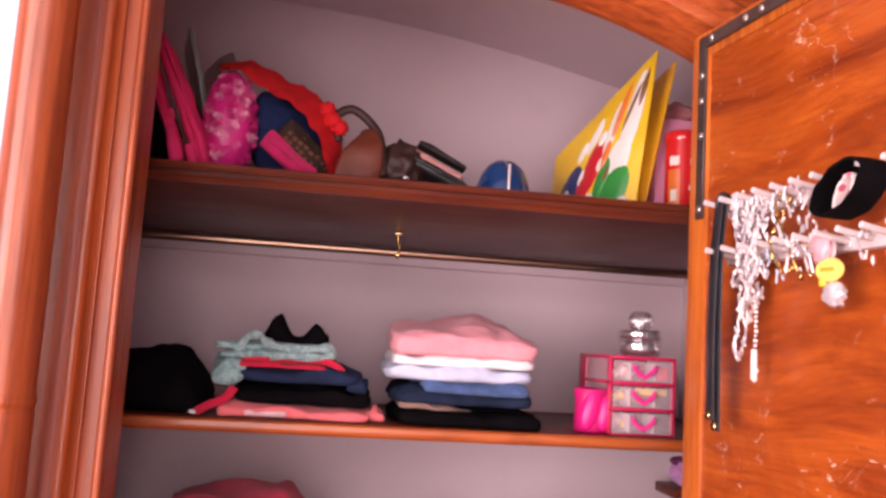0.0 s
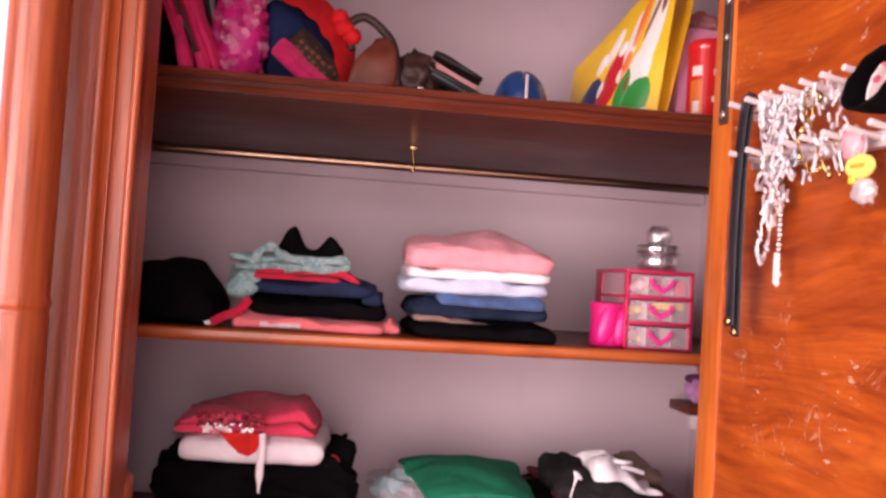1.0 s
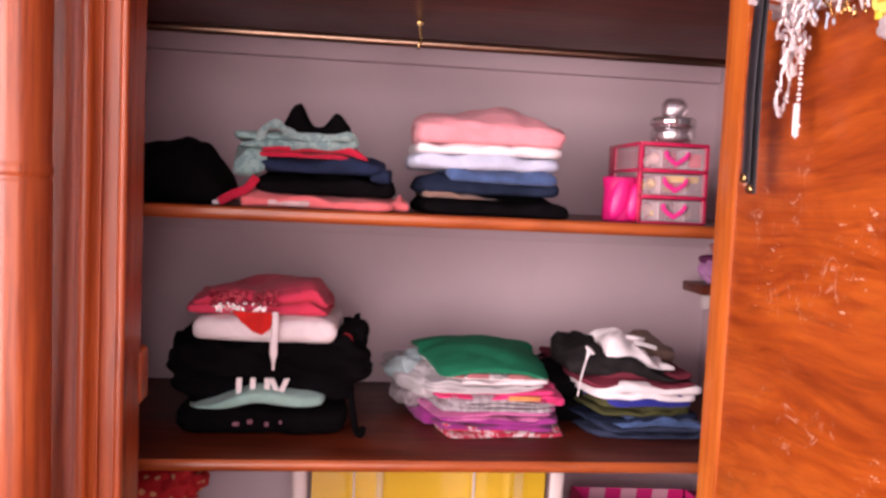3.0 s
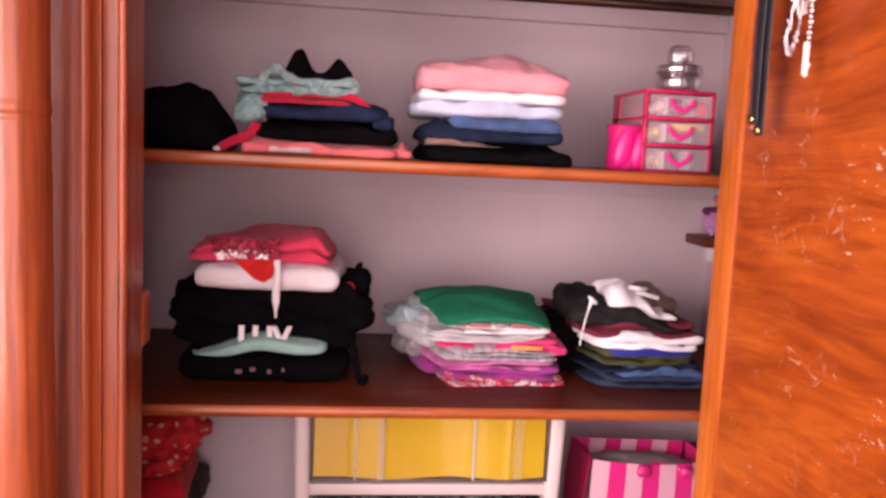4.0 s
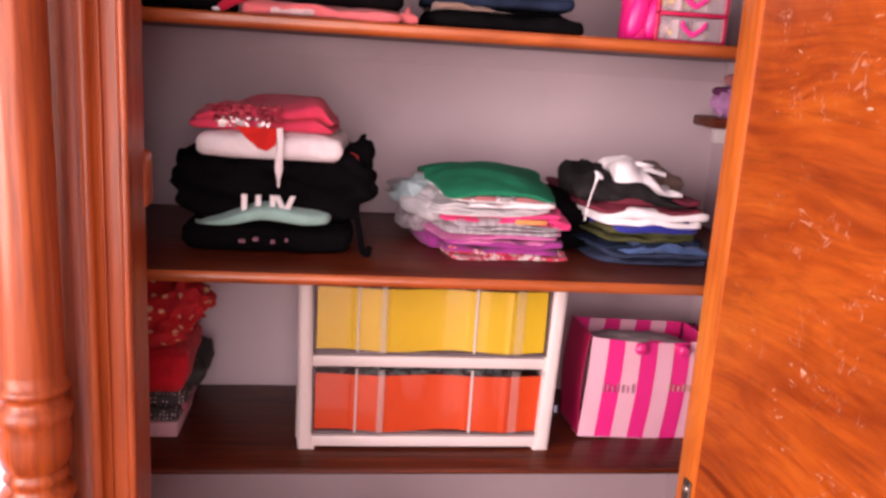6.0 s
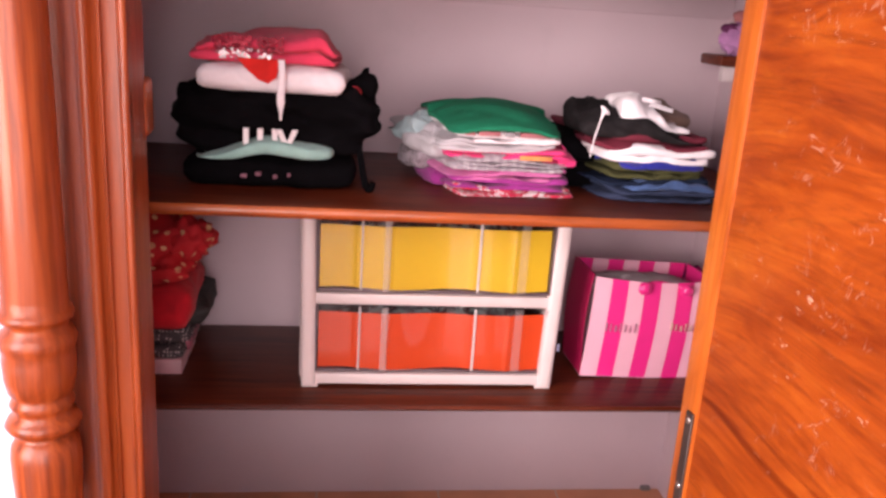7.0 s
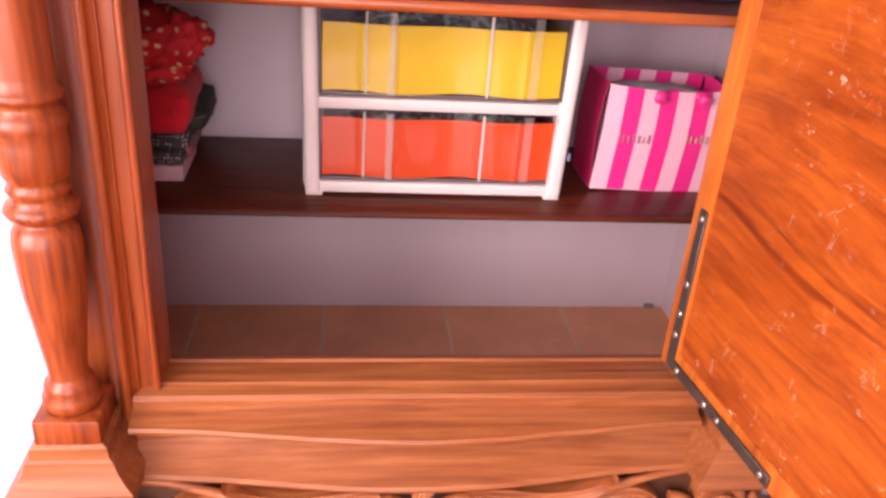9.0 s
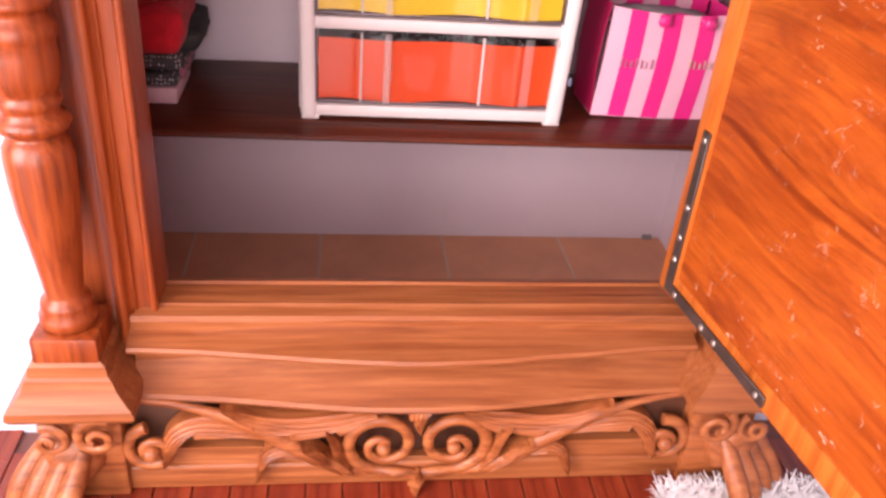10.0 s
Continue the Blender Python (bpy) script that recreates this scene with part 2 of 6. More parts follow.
W_DARK, W_MID, W_LIGHT = (0.12, 0.019, 0.005), (0.345, 0.068, 0.014), (0.51, 0.126, 0.028)
M_WOOD_V = wood("wood_upright", "z", (0.12, 0.019, 0.004), (0.265, 0.048, 0.009), (0.36, 0.080, 0.017), 0.36, coat=0.20, stain=0.35, gloss=0.38)
M_WOOD_H = wood("wood_level", "x", (0.19, 0.050, 0.015), (0.28, 0.084, 0.026), (0.36, 0.124, 0.044), 0.38, coat=0.06, knots=0.9, stain=0.45, gloss=0.35)
M_WOOD_HEAD = wood("wood_head", "x", W_DARK, W_MID, W_LIGHT, 0.35)
M_WOOD_SHELF = wood("wood_shelf", "x", (0.048, 0.009, 0.004), (0.098, 0.017, 0.006), (0.150, 0.029, 0.008), 0.42, coat=0.06, gloss=0.25)
M_WOOD_LIP = wood("wood_shelf_edge", "x", (0.24, 0.048, 0.010), (0.36, 0.080, 0.016), (0.45, 0.115, 0.027), 0.35)
M_WOOD_CARVED = wood("wood_carved", "x", (0.15, 0.038, 0.011), (0.31, 0.088, 0.026), (0.42, 0.145, 0.048), 0.42, coat=0.15)
M_DOOR = door_veneer()
M_DOOR_EDGE = wood("door_edge_wood", "z", (0.32, 0.065, 0.009), (0.47, 0.115, 0.015), (0.55, 0.165, 0.028), 0.4)
M_WALL = plaster("white_wall_paint", (0.54, 0.57, 0.68))
M_ROOM = plaster("room_wall_paint", (0.62, 0.56, 0.60))
M_NICHE = plaster("niche_wall_paint", (0.64, 0.515, 0.555))
M_IRON = plain("dark_iron", (0.085, 0.062, 0.055), 0.45, 0.5, 0.3, 60, 0.3)
M_STEEL = plain("screw_steel", (0.55, 0.52, 0.48), 0.3, 0.9, 0.1, 60, 0.05)
M_BRASS = plain("brass", (0.62, 0.40, 0.16), 0.22, 1.0, 0.2, 30, 0.05)
M_SILVER = plain("silver", (0.70, 0.64, 0.65), 0.34, 0.5, 0.2, 80, 0.1)
M_TILE = plain("clay_tile", (0.60, 0.26, 0.135), 0.35, 0.0, 0.12, 25, 0.08)
M_GROUT = plain("grout", (0.52, 0.40, 0.32), 0.9)
M_PARQUET = wood("parquet", "y", (0.11, 0.014, 0.006), (0.21, 0.028, 0.011), (0.29, 0.050, 0.018), 0.24, coat=0.3)

# ---------------------------------------------------------------- building blocks


def part(name, bm, material, parent=None, label="", smooth=True, angle=40):
    """One bmesh as one mesh object, under a thing or a part."""
    me = bpy.data.meshes.new(name)
    if smooth:
        lim = radians(angle)
        for e in bm.edges:
            if len(e.link_faces) == 2 and e.calc_face_angle(0.0) > lim:
                e.smooth = False
        for f in bm.faces:
            f.smooth = True
    bm.to_mesh(me)
    bm.free()
    for m in (material if isinstance(material, (list, tuple)) else [material]):
        me.materials.append(m)
    ob = new(name, me)
    if parent:
        ob.parent = parent
    if label:
        ob["label"] = label
    return ob


def thing(name, label, category, group="", kind="", at=(0, 0, 0)):
    ob = new(name)
    ob.location = at
    return tagged(ob, label, category, group, kind)


def box_bm(x0, x1, y0, y1, z0, z1, bevel=0.0, segs=2, bm=None):
    own = bm is None
    bm = bm or bmesh.new()
    r = bmesh.ops.create_cube(bm, size=1.0)
    vs = r["verts"]
    for v in vs:
        v.co = Vector(((x0 + x1) / 2 + v.co.x * (x1 - x0), (y0 + y1) / 2 + v.co.y * (y1 - y0), (z0 + z1) / 2 + v.co.z * (z1 - z0)))
    if bevel:
        es = list({e for v in vs for e in v.link_edges})
        bmesh.ops.bevel(bm, geom=es, offset=bevel, segments=segs, affect='EDGES', profile=0.5)
    return bm


def turn(bm, m):
    bmesh.ops.transform(bm, matrix=m, verts=bm.verts[:])
    return bm


def lathe(profile, segs=32, cx=0.0, cy=0.0, bm=None):
    """profile: (radius, z) from the bottom up."""
    bm = bm or bmesh.new()
    rings = []
    for r, z in profile:
        rings.append([bm.verts.new((cx + r * math.cos(2 * math.pi * i / segs), cy + r * math.sin(2 * math.pi * i / segs), z)) for i in range(segs)])
    for a, b in zip(rings, rings[1:]):
        for i in range(segs):
            j = (i + 1) % segs
            bm.faces.new((a[i], a[j], b[j], b[i]))
    bm.faces.new(rings[0][::-1])
    bm.faces.new(rings[-1])
    return bm


def sweep(path, radii, segs=10, flat=1.0, up=(0, -1, 0), bm=None, cap=True):
    """A tapered tube along a path; flat squeezes it along up."""
    bm = bm or bmesh.new()
    rings = []
    n = len(path)
    upv = Vector(up)
    for i, p in enumerate(path):
        p = Vector(p)
        d = (Vector(path[min(i + 1, n - 1)]) - Vector(path[max(i - 1, 0)])).normalized()
        s = d.cross(upv)
        if s.length < 1e-4:
            s = d.orthogonal()
        s.normalize()
        u = s.cross(d).normalized()
        r = radii[i] if hasattr(radii, "__len__") else radii
        rings.append([bm.verts.new(p + s * (r * math.cos(2 * math.pi * k / segs)) + u * (r * flat * math.sin(2 * math.pi * k / segs))) for k in range(segs)])
    for a, b in zip(rings, rings[1:]):
        for i in range(segs):
            j = (i + 1) % segs
            bm.faces.new((a[i], a[j], b[j], b[i]))
    if cap:
        bm.faces.new(rings[0][::-1])
        bm.faces.new(rings[-1])
    bmesh.ops.recalc_face_normals(bm, faces=bm.faces[:])
    return bm


def spline(points, n=24):
    """A smooth line through a few points."""
    pts = [Vector(p) for p in points]
    pts = [2 * pts[0] - pts[1]] + pts + [2 * pts[-1] - pts[-2]]
    out = []
    per = max(2, n // (len(pts) - 3))
    for i in range(1, len(pts) - 2):
        a, b, c, d = pts[i - 1:i + 3]
        for k in range(per):
            t = k / per
            out.append(0.5 * (2 * b + (c - a) * t + (2 * a - 5 * b + 4 * c - d) * t * t + (3 * b - a - 3 * c + d) * t ** 3))
    out.append(pts[-2])
    return out


def extrude_profile(profile, ends, axis, bm=None, closed=True):
    """A closed profile of (a, b) drawn out along axis; ends(a, b) gives the two ends' coordinates, so that mitres can be cut."""
    bm = bm or bmesh.new()
    rows = []
    for a, b in profile:
        e0, e1 = ends(a, b)
        if axis == "z":
            rows.append((bm.verts.new((a, b, e0)), bm.verts.new((a, b, e1))))
        else:
            rows.append((bm.verts.new((e0, a, b)), bm.verts.new((e1, a, b))))
    n = len(rows)
    for i in range(n):
        j = (i + 1) % n
        bm.faces.new((rows[i][0], rows[j][0], rows[j][1], rows[i][1]))
    bm.faces.new([r[0] for r in rows][::-1])
    bm.faces.new([r[1] for r in rows])
    bmesh.ops.recalc_face_normals(bm, faces=bm.faces[:])
    return bm


def soft_slab(w, d, h, seed, wrinkle=0.006, layers=2, rnd=0.45, shape=None, res=(26, 18, 10), lean=0.0):
    """A folded garment: rounded edges, creases, and the grooves between its layers. Front at y=0, rests on z=0."""
    nx, ny, nz = res
    bm = bmesh.new()
    grid = {}

    def vert(i, j, k):
        key = (i, j, k)
        if key not in grid:
            u, v, t = 2 * i / nx - 1, 2 * j / ny - 1, 2 * k / nz - 1
            # rounded sides, tighter where the fold is
            drop = (1 - math.sqrt(max(0.0, 1 - (abs(t)) ** 3.0))) * rnd * min(h, 0.05)
            e, e2 = 1 - drop / (w / 2), 1 - drop / (d / 2)
            cu = 1 - 0.05 * (abs(v) ** 8)
            cv = 1 - 0.05 * (abs(u) ** 8)
            x, y, z = u * w / 2 * e * cu, (v * e2 * cv * 0.5 + 0.5) * d, (t * 0.5 + 0.5) * h
            edge = max(abs(u), abs(v)) ** 5
            z = z - min(0.012, 0.25 * h) * edge * (t * 0.5 + 0.5)
            q = Vector((x * 9 + seed * 3.1, y * 9 + seed, z * 12))
            nv = noise.noise_vector(q)
            q2 = Vector((x * 28 - seed, y * 28, z * 60))
            nv2 = noise.noise_vector(q2)
            f = 0.25 + 0.75 * (k / nz)
            x += nv.x * wrinkle * 1.5 + nv2.x * wrinkle * 0.5
            y += nv.y * wrinkle * 1.5 + nv2.y * wrinkle * 0.5
            z += (nv.z * wrinkle * 1.3 + nv2.z * wrinkle * 0.45) * f
            q3 = Vector((x * 16 + y * 7 + seed * 1.7, y * 22, z * 24 + seed))
            z += wrinkle * 0.9 * (abs(noise.noise(q3)) * 2 - 0.5) * f
            # grooves between the layers on the sides
            if max(abs(u), abs(v)) > 0.93 and layers > 1:
                ph = (t * 0.5 + 0.5) * layers + 0.25 * noise.noise(Vector((x * 6, y * 6, seed)))
                g = abs(ph - round(ph))
                if 0.2 < ph < layers - 0.2 and g < 0.2:
                    s = (0.2 - g) / 0.2 * min(0.008, h / layers * 0.45)
                    x -= math.copysign(s, u) * (abs(u) > 0.93)
                    y -= math.copysign(s, v) * (abs(v) > 0.93)
            if shape:
                x, y, z = shape(x, y, z, u, v, t)
            z = max(z, 0.0005) + lean * x * (t * 0.5 + 0.5)
            grid[key] = bm.verts.new((x, y, z))
        return grid[key]

    for i in range(nx):
        for j in range(ny):
            for k in (0, nz):
                bm.faces.new([vert(*c) for c in ((i, j, k), (i + 1, j, k), (i + 1, j + 1, k), (i, j + 1, k))])
    for i in range(nx):
        for k in range(nz):
            for j in (0, ny):
                bm.faces.new([vert(*c) for c in ((i, j, k), (i + 1, j, k), (i + 1, j, k + 1), (i, j, k + 1))])
    for j in range(ny):
        for k in range(nz):
            for i in (0, nx):
                bm.faces.new([vert(*c) for c in ((i, j, k), (i, j + 1, k), (i, j + 1, k + 1), (i, j, k + 1))])
    bmesh.ops.recalc_face_normals(bm, faces=bm.faces[:])
    return bm


def folded(name, label, category, material, x, y, z, w, d, h, seed, rz=0.0, group="", layers=1, shape=None, wrinkle=0.006, **kw):
    """A garment lying folded; where it shows several layers, each fold is a part of its own."""
    if layers == 1:
        ob = part(name, soft_slab(w, d, h, seed, wrinkle=wrinkle, layers=1, shape=shape, **kw), material, None, angle=75)
    else:
        ob = new(name)
        r = random.Random(seed)
        hk = h / layers
        for k in range(layers):
            dx, dw, dy = r.uniform(-0.008, 0.008), r.uniform(-0.018, 0.006), r.uniform(-0.003, 0.010)

            def lifted(px, py, pz, u, v, t, k=k, dx=dx, dy=dy):
                px, py, pz = px + dx, py + dy, pz + k * hk * 0.98
                t2 = ((t * 0.5 + 0.5) + k) / layers * 2 - 1
                return shape(px, py, pz, u, v, t2) if shape else (px, py, pz)

            opts = dict(kw)
            opts["res"] = (kw.get("res", (26, 18, 10))[0], kw.get("res", (26, 18, 10))[1], 6)
            opts["rnd"] = 0.35
            part("fold", soft_slab(w + dw, d, hk * 1.12, seed + 0.37 * k, wrinkle=wrinkle * 0.8, layers=1, shape=lifted, **opts), material, ob, angle=75)
    ob.matrix_world = pose(x, y, z, 0, 0, rz)
    return tagged(ob, label, category, group)


def blob(rx, ry, rz, seed, rough=0.15, freq=6.0, sub=4, bm=None, at=(0, 0, 0)):
    """A lumpy soft body."""
    b2 = bmesh.new()
    bmesh.ops.create_icosphere(b2, subdivisions=sub, radius=1.0)
    for v in b2.verts:
        n = noise.noise(Vector((v.co.x * freq * 0.4 + seed, v.co.y * freq * 0.4, v.co.z * freq * 0.4)))
        n2 = noise.noise(Vector((v.co.x * freq + seed, v.co.y * freq, v.co.z * freq)))
        c = v.co * (1 + rough * n + rough * 0.6 * n2)
        v.co = Vector((at[0] + c.x * rx, at[1] + c.y * ry, at[2] + c.z * rz))
    if bm is None:
        return b2
    me = bpy.data.meshes.new("tmp")
    b2.to_mesh(me)
    b2.free()
    bm.from_mesh(me)
    bpy.data.meshes.remove(me)
    return bm


def lettering(text, size, depth, material, parent, name="lettering"):
    cu = bpy.data.curves.new(name, 'FONT')
    cu.body, cu.size, cu.extrude, cu.align_x = text, size, depth, 'CENTER'
    cu.offset = size * 0.045
    tmp = bpy.data.objects.new("tmp", cu)
    scene.collection.objects.link(tmp)
    me = bpy.data.meshes.new_from_object(tmp.evaluated_get(bpy.context.evaluated_depsgraph_get()))
    bpy.data.objects.remove(tmp)
    me.materials.append(material)
    ob = new(name, me)
    ob.parent = parent
    return ob

# ---------------------------------------------------------------- the room and the niche
WALL_Y = -0.20
NX0, NX1, NY1 = -0.74, 0.61, 0.52


def slab(name, x0, x1, y0, y1, z0, z1, material, label, category):
    ob = part(name, box_bm(x0, x1, y0, y1, z0, z1), material, None, smooth=False)
    return tagged(ob, label, category, kind="structure")


slab("wall_niche_back", NX0 - 0.1, NX1 + 0.1, NY1, NY1 + 0.1, -0.1, 2.6, M_NICHE, "off-white painted back wall of the wardrobe niche", "wall")
slab("wall_niche_west", NX0 - 0.1, NX0, WALL_Y + 0.12, NY1, -0.1, 2.6, M_NICHE, "off-white painted side wall of the niche", "wall")
slab("wall_niche_east", NX1, NX1 + 0.1, WALL_Y + 0.12, NY1, -0.1, 2.6, M_NICHE, "off-white painted side wall of the niche", "wall")
slab("wall_north_west", -2.2, -0.60, WALL_Y, WALL_Y + 0.12, -0.1, 2.7, M_WALL, "bright white painted room wall beside the wardrobe", "wall")
slab("wall_north_east", 0.37, 2.0, WALL_Y, WALL_Y + 0.12, -0.1, 2.7, M_WALL, "bright white painted room wall behind the open door", "wall")
slab("wall_north_top", -0.60, 0.37, WALL_Y, WALL_Y + 0.12, 2.16, 2.7, M_WALL, "white painted wall above the wardrobe", "wall")
slab("wall_east", 2.0, 2.12, -3.3, WALL_Y + 0.12, -0.1, 2.7, M_ROOM, "pale mauve painted room wall", "wall")
# the walls with the two windows that light the room
for k, (a0, a1, b0, b1) in enumerate(((-3.3, -2.7, -0.1, 2.7), (-1.2, -0.2, -0.1, 2.7), (-2.7, -1.2, -0.1, 0.31), (-2.7, -1.2, 2.09, 2.7))):
    slab("wall_west" if k == 0 else "wall_west_%d" % k, -2.32, -2.2, a0, a1, b0, b1, M_ROOM, "pale mauve painted room wall round the window", "wall")
for k, (a0, a1, b0, b1) in enumerate(((-2.2, -1.45, -0.1, 2.7), (0.25, 2.0, -0.1, 2.7), (-1.45, 0.25, -0.1, 0.14), (-1.45, 0.25, 2.42, 2.7))):
    slab("wall_south" if k == 0 else "wall_south_%d" % k, a0, a1, -3.3, -3.2, b0, b1, M_ROOM, "pale mauve painted room wall round the window", "wall")
slab("ceiling", -2.3, 2.1, -3.3, WALL_Y + 0.12, 2.7, 2.8, M_WALL, "white painted room ceiling", "ceiling")


def niche_ceiling():
    """The sloping, slightly curved soffit over the niche."""
    bm = bmesh.new()
    n = 24
    rows = []
    for i in range(n + 1):
        x = NX0 - 0.05 + (NX1 - NX0 + 0.1) * i / n
        z = 2.229 - 0.122 * (x + 0.6) ** 2
        rows.append([bm.verts.new((x, y, zz)) for y, zz in ((WALL_Y + 0.1, z), (NY1 + 0.05, z), (NY1 + 0.05, 2.62), (WALL_Y + 0.1, 2.62))])
    for a, b in zip(rows, rows[1:]):
        for k in range(4):
            bm.faces.new((a[k], b[k], b[(k + 1) % 4], a[(k + 1) % 4]))
    bm.faces.new(rows[0])
    bm.faces.new(rows[-1][::-1])
    bmesh.ops.recalc_face_normals(bm, faces=bm.faces[:])
    tagged(part("ceiling_niche", bm, M_NICHE), "off-white sloping plaster soffit over the niche", "ceiling", kind="structure")


niche_ceiling()

# ---------------------------------------------------------------- the carved wooden front
XC = -0.125
front = thing("wardrobe_front", "varnished orange-brown carved wooden wardrobe front set against the niche", "wardrobe")


def arc(cx, cy, r, a0, a1, n=8):
    return [(cx + r * math.cos(radians(a0 + (a1 - a0) * i / n)), cy + r * math.sin(radians(a0 + (a1 - a0) * i / n))) for i in range(n + 1)]


# jamb profile in plan, for the left jamb: from the wall by the column round the beads to the opening
J_PROFILE = ([(-0.660, -0.199), (-0.660, -0.262), (-0.640, -0.262), (-0.612, -0.267), (-0.600, -0.275), (-0.5915, -0.2835)] + arc(-0.583, -0.284, 0.0078, 185, 350, 9)
             + [(-0.5735, -0.2800), (-0.5690, -0.2775), (-0.5660, -0.2800), (-0.5648, -0.2838), (-0.5632, -0.2842), (-0.5618, -0.2790), (-0.5560, -0.2765), (-0.5455, -0.2755)]
             + arc(-0.5372, -0.2800, 0.0058, 185, 350, 7) + [(-0.5335, -0.272), (-0.5322, -0.266), (-0.5345, -0.260), (-0.5330, -0.252), (-0.532, -0.245), (-0.532, -0.196), (-0.600, -0.190)])


def jamb(sign):
    prof = [(x if sign > 0 else 2 * XC + 0.038 - x, y) for x, y in J_PROFILE]
    bm = bmesh.new()
    rows = []
    zs = [0.20] + [0.33 + 1.62 * i / 20 for i in range(21)] + [2.10]
    for z in zs:
        rows.append([bm.verts.new((a + 0.0006 * noise.noise(Vector((0, z * 9, 3))), b + 0.0008 * noise.noise(Vector((5, z * 7, 1))), z)) for a, b in prof])
    n = len(prof)
    for r0, r1 in zip(rows, rows[1:]):
        for i in range(n):
            j = (i + 1) % n
            bm.faces.new((r0[i], r0[j], r1[j], r1[i]))
    bm.faces.new(rows[0][::-1])
    bm.faces.new(rows[-1])
    bmesh.ops.recalc_face_normals(bm, faces=bm.faces[:])
    return part("jamb", bm, M_WOOD_V, front, angle=50)


jamb(1)
jamb(-1)


def head():
    """Arched head with moulded steps, from jamb to jamb."""
    bm = bmesh.new()
    prof = [(-0.196, 0.0), (-0.225, 0.0), (-0.24, 0.010), (-0.258, 0.014), (-0.266, 0.024), (-0.276, 0.028), (-0.284, 0.044), (-0.292, 0.05), (-0.304, 0.066), (-0.292, 0.086), (-0.29, 0.25), (-0.196, 0.25)]
    rows = []
    n = 40
    for i in range(n + 1):
        x = -0.60 + 0.95 * i / n
        zi = 2.005 - 0.534 * (x - XC) ** 2
        rows.append([bm.verts.new((x, y, min(zi + dz, 2.2) if dz < 0.2 else 2.2)) for y, dz in prof])
    m = len(prof)
    for a, b in zip(rows, rows[1:]):
        for k in range(m):
            bm.faces.new((a[k], b[k], b[(k + 1) % m], a[(k + 1) % m]))
    bm.faces.new(rows[0])
    bm.faces.new(rows[-1][::-1])
    bmesh.ops.recalc_face_normals(bm, faces=bm.faces[:])
    part("head", bm, M_WOOD_HEAD, front)


head()


def sill():
    prof = [(-0.190, 0.326), (-0.197, 0.333), (-0.212, 0.336), (-0.216, 0.332), (-0.246, 0.331), (-0.250, 0.335), (-0.272, 0.334), (-0.276, 0.330), (-0.297, 0.328), (-0.303, 0.321), (-0.30, 0.308), (-0.30, 0.24), (-0.190, 0.24)]

    def ends(y, z):
        k = max(0.0, min(1.0, (-0.20 - y) / 0.10))
        return -0.529 - 0.042 * k, 0.312 + 0.020 * k

    part("sill", extrude_profile(prof, ends, "x"), M_WOOD_H, front)


sill()


def bow_rail(y0, bow, prof, x0, x1, seed):
    """A serpentine rail: its face swells out towards the middle."""
    bm = bmesh.new()
    rows = []
    n = 44
    for i in range(n + 1):
        x = x0 + (x1 - x0) * i / n
        s = (x - XC) / ((x1 - x0) / 2)
        b = bow * (0.5 + 0.5 * math.cos(math.pi * min(1.0, abs(s)))) ** 0.9
        wob = 0.0012 * noise.noise(Vector((x * 11, seed, 0)))
        rows.append([bm.verts.new((x, (y0 - b * f - o) if o is not None else -0.24, z + wob)) for f, o, z in prof])
    m = len(prof)
    for a, b in zip(rows, rows[1:]):
        for k in range(m):
            bm.faces.new((a[k], b[k], b[(k + 1) % m], a[(k + 1) % m]))
    bm.faces.new(rows[0])
    bm.faces.new(rows[-1][::-1])
    bmesh.ops.recalc_face_normals(bm, faces=bm.faces[:])
    return part("bow_rail", bm, M_WOOD_H, front)


bow_rail(-0.297, 0.037, [(0, None, 0.318), (0.2, 0.0, 0.322), (0.4, -0.008, 0.314), (0.7, -0.004, 0.305), (0.95, 0.018, 0.298), (1, 0.034, 0.293), (1, 0.037, 0.288), (1, 0.034, 0.282), (0.9, 0.012, 0.281), (0, None, 0.280)], -0.574, 0.324, 1)
bow_rail(-0.307, 0.041, [(0, None, 0.2805), (0.6, -0.030, 0.280), (0.8, -0.022, 0.266), (0.9, -0.006, 0.245), (1, 0.020, 0.226), (1, 0.039, 0.217), (1, 0.042, 0.210), (1, 0.037, 0.203), (0.7, 0.008, 0.201), (0, None, 0.200)], -0.570, 0.320, 2)

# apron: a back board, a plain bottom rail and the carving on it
# the back board's dark brown paints in the shade between the carvings
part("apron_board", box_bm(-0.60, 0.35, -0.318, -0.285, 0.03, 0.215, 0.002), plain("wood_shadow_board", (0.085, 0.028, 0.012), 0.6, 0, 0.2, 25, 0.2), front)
part("bottom_rail", box_bm(-0.60, 0.35, -0.346, -0.25, 0.010, 0.062, 0.008, 3), M_WOOD_H, front)
# the board behind the carving rises towards the corners
bm = bmesh.new()
rows = []
for i in range(33):
    x = -0.60 + 0.95 * i / 32
    top = 0.064 + 0.030 * min(1.0, max(0.0, (abs(x - XC) - 0.12) / 0.14))
    rows.append([bm.verts.new(p) for p in ((x, -0.339, 0.058), (x, -0.337, top), (x, -0.319, top), (x, -0.319, 0.058))])
for a, b in zip(rows, rows[1:]):
    for k in range(4):
        bm.faces.new((a[k], b[k], b[(k + 1) % 4], a[(k + 1) % 4]))
bm.faces.new(rows[0])
bm.faces.new(rows[-1][::-1])
bmesh.ops.recalc_face_normals(bm, faces=bm.faces[:])
part("carving_ground", bm, M_WOOD_H, front)


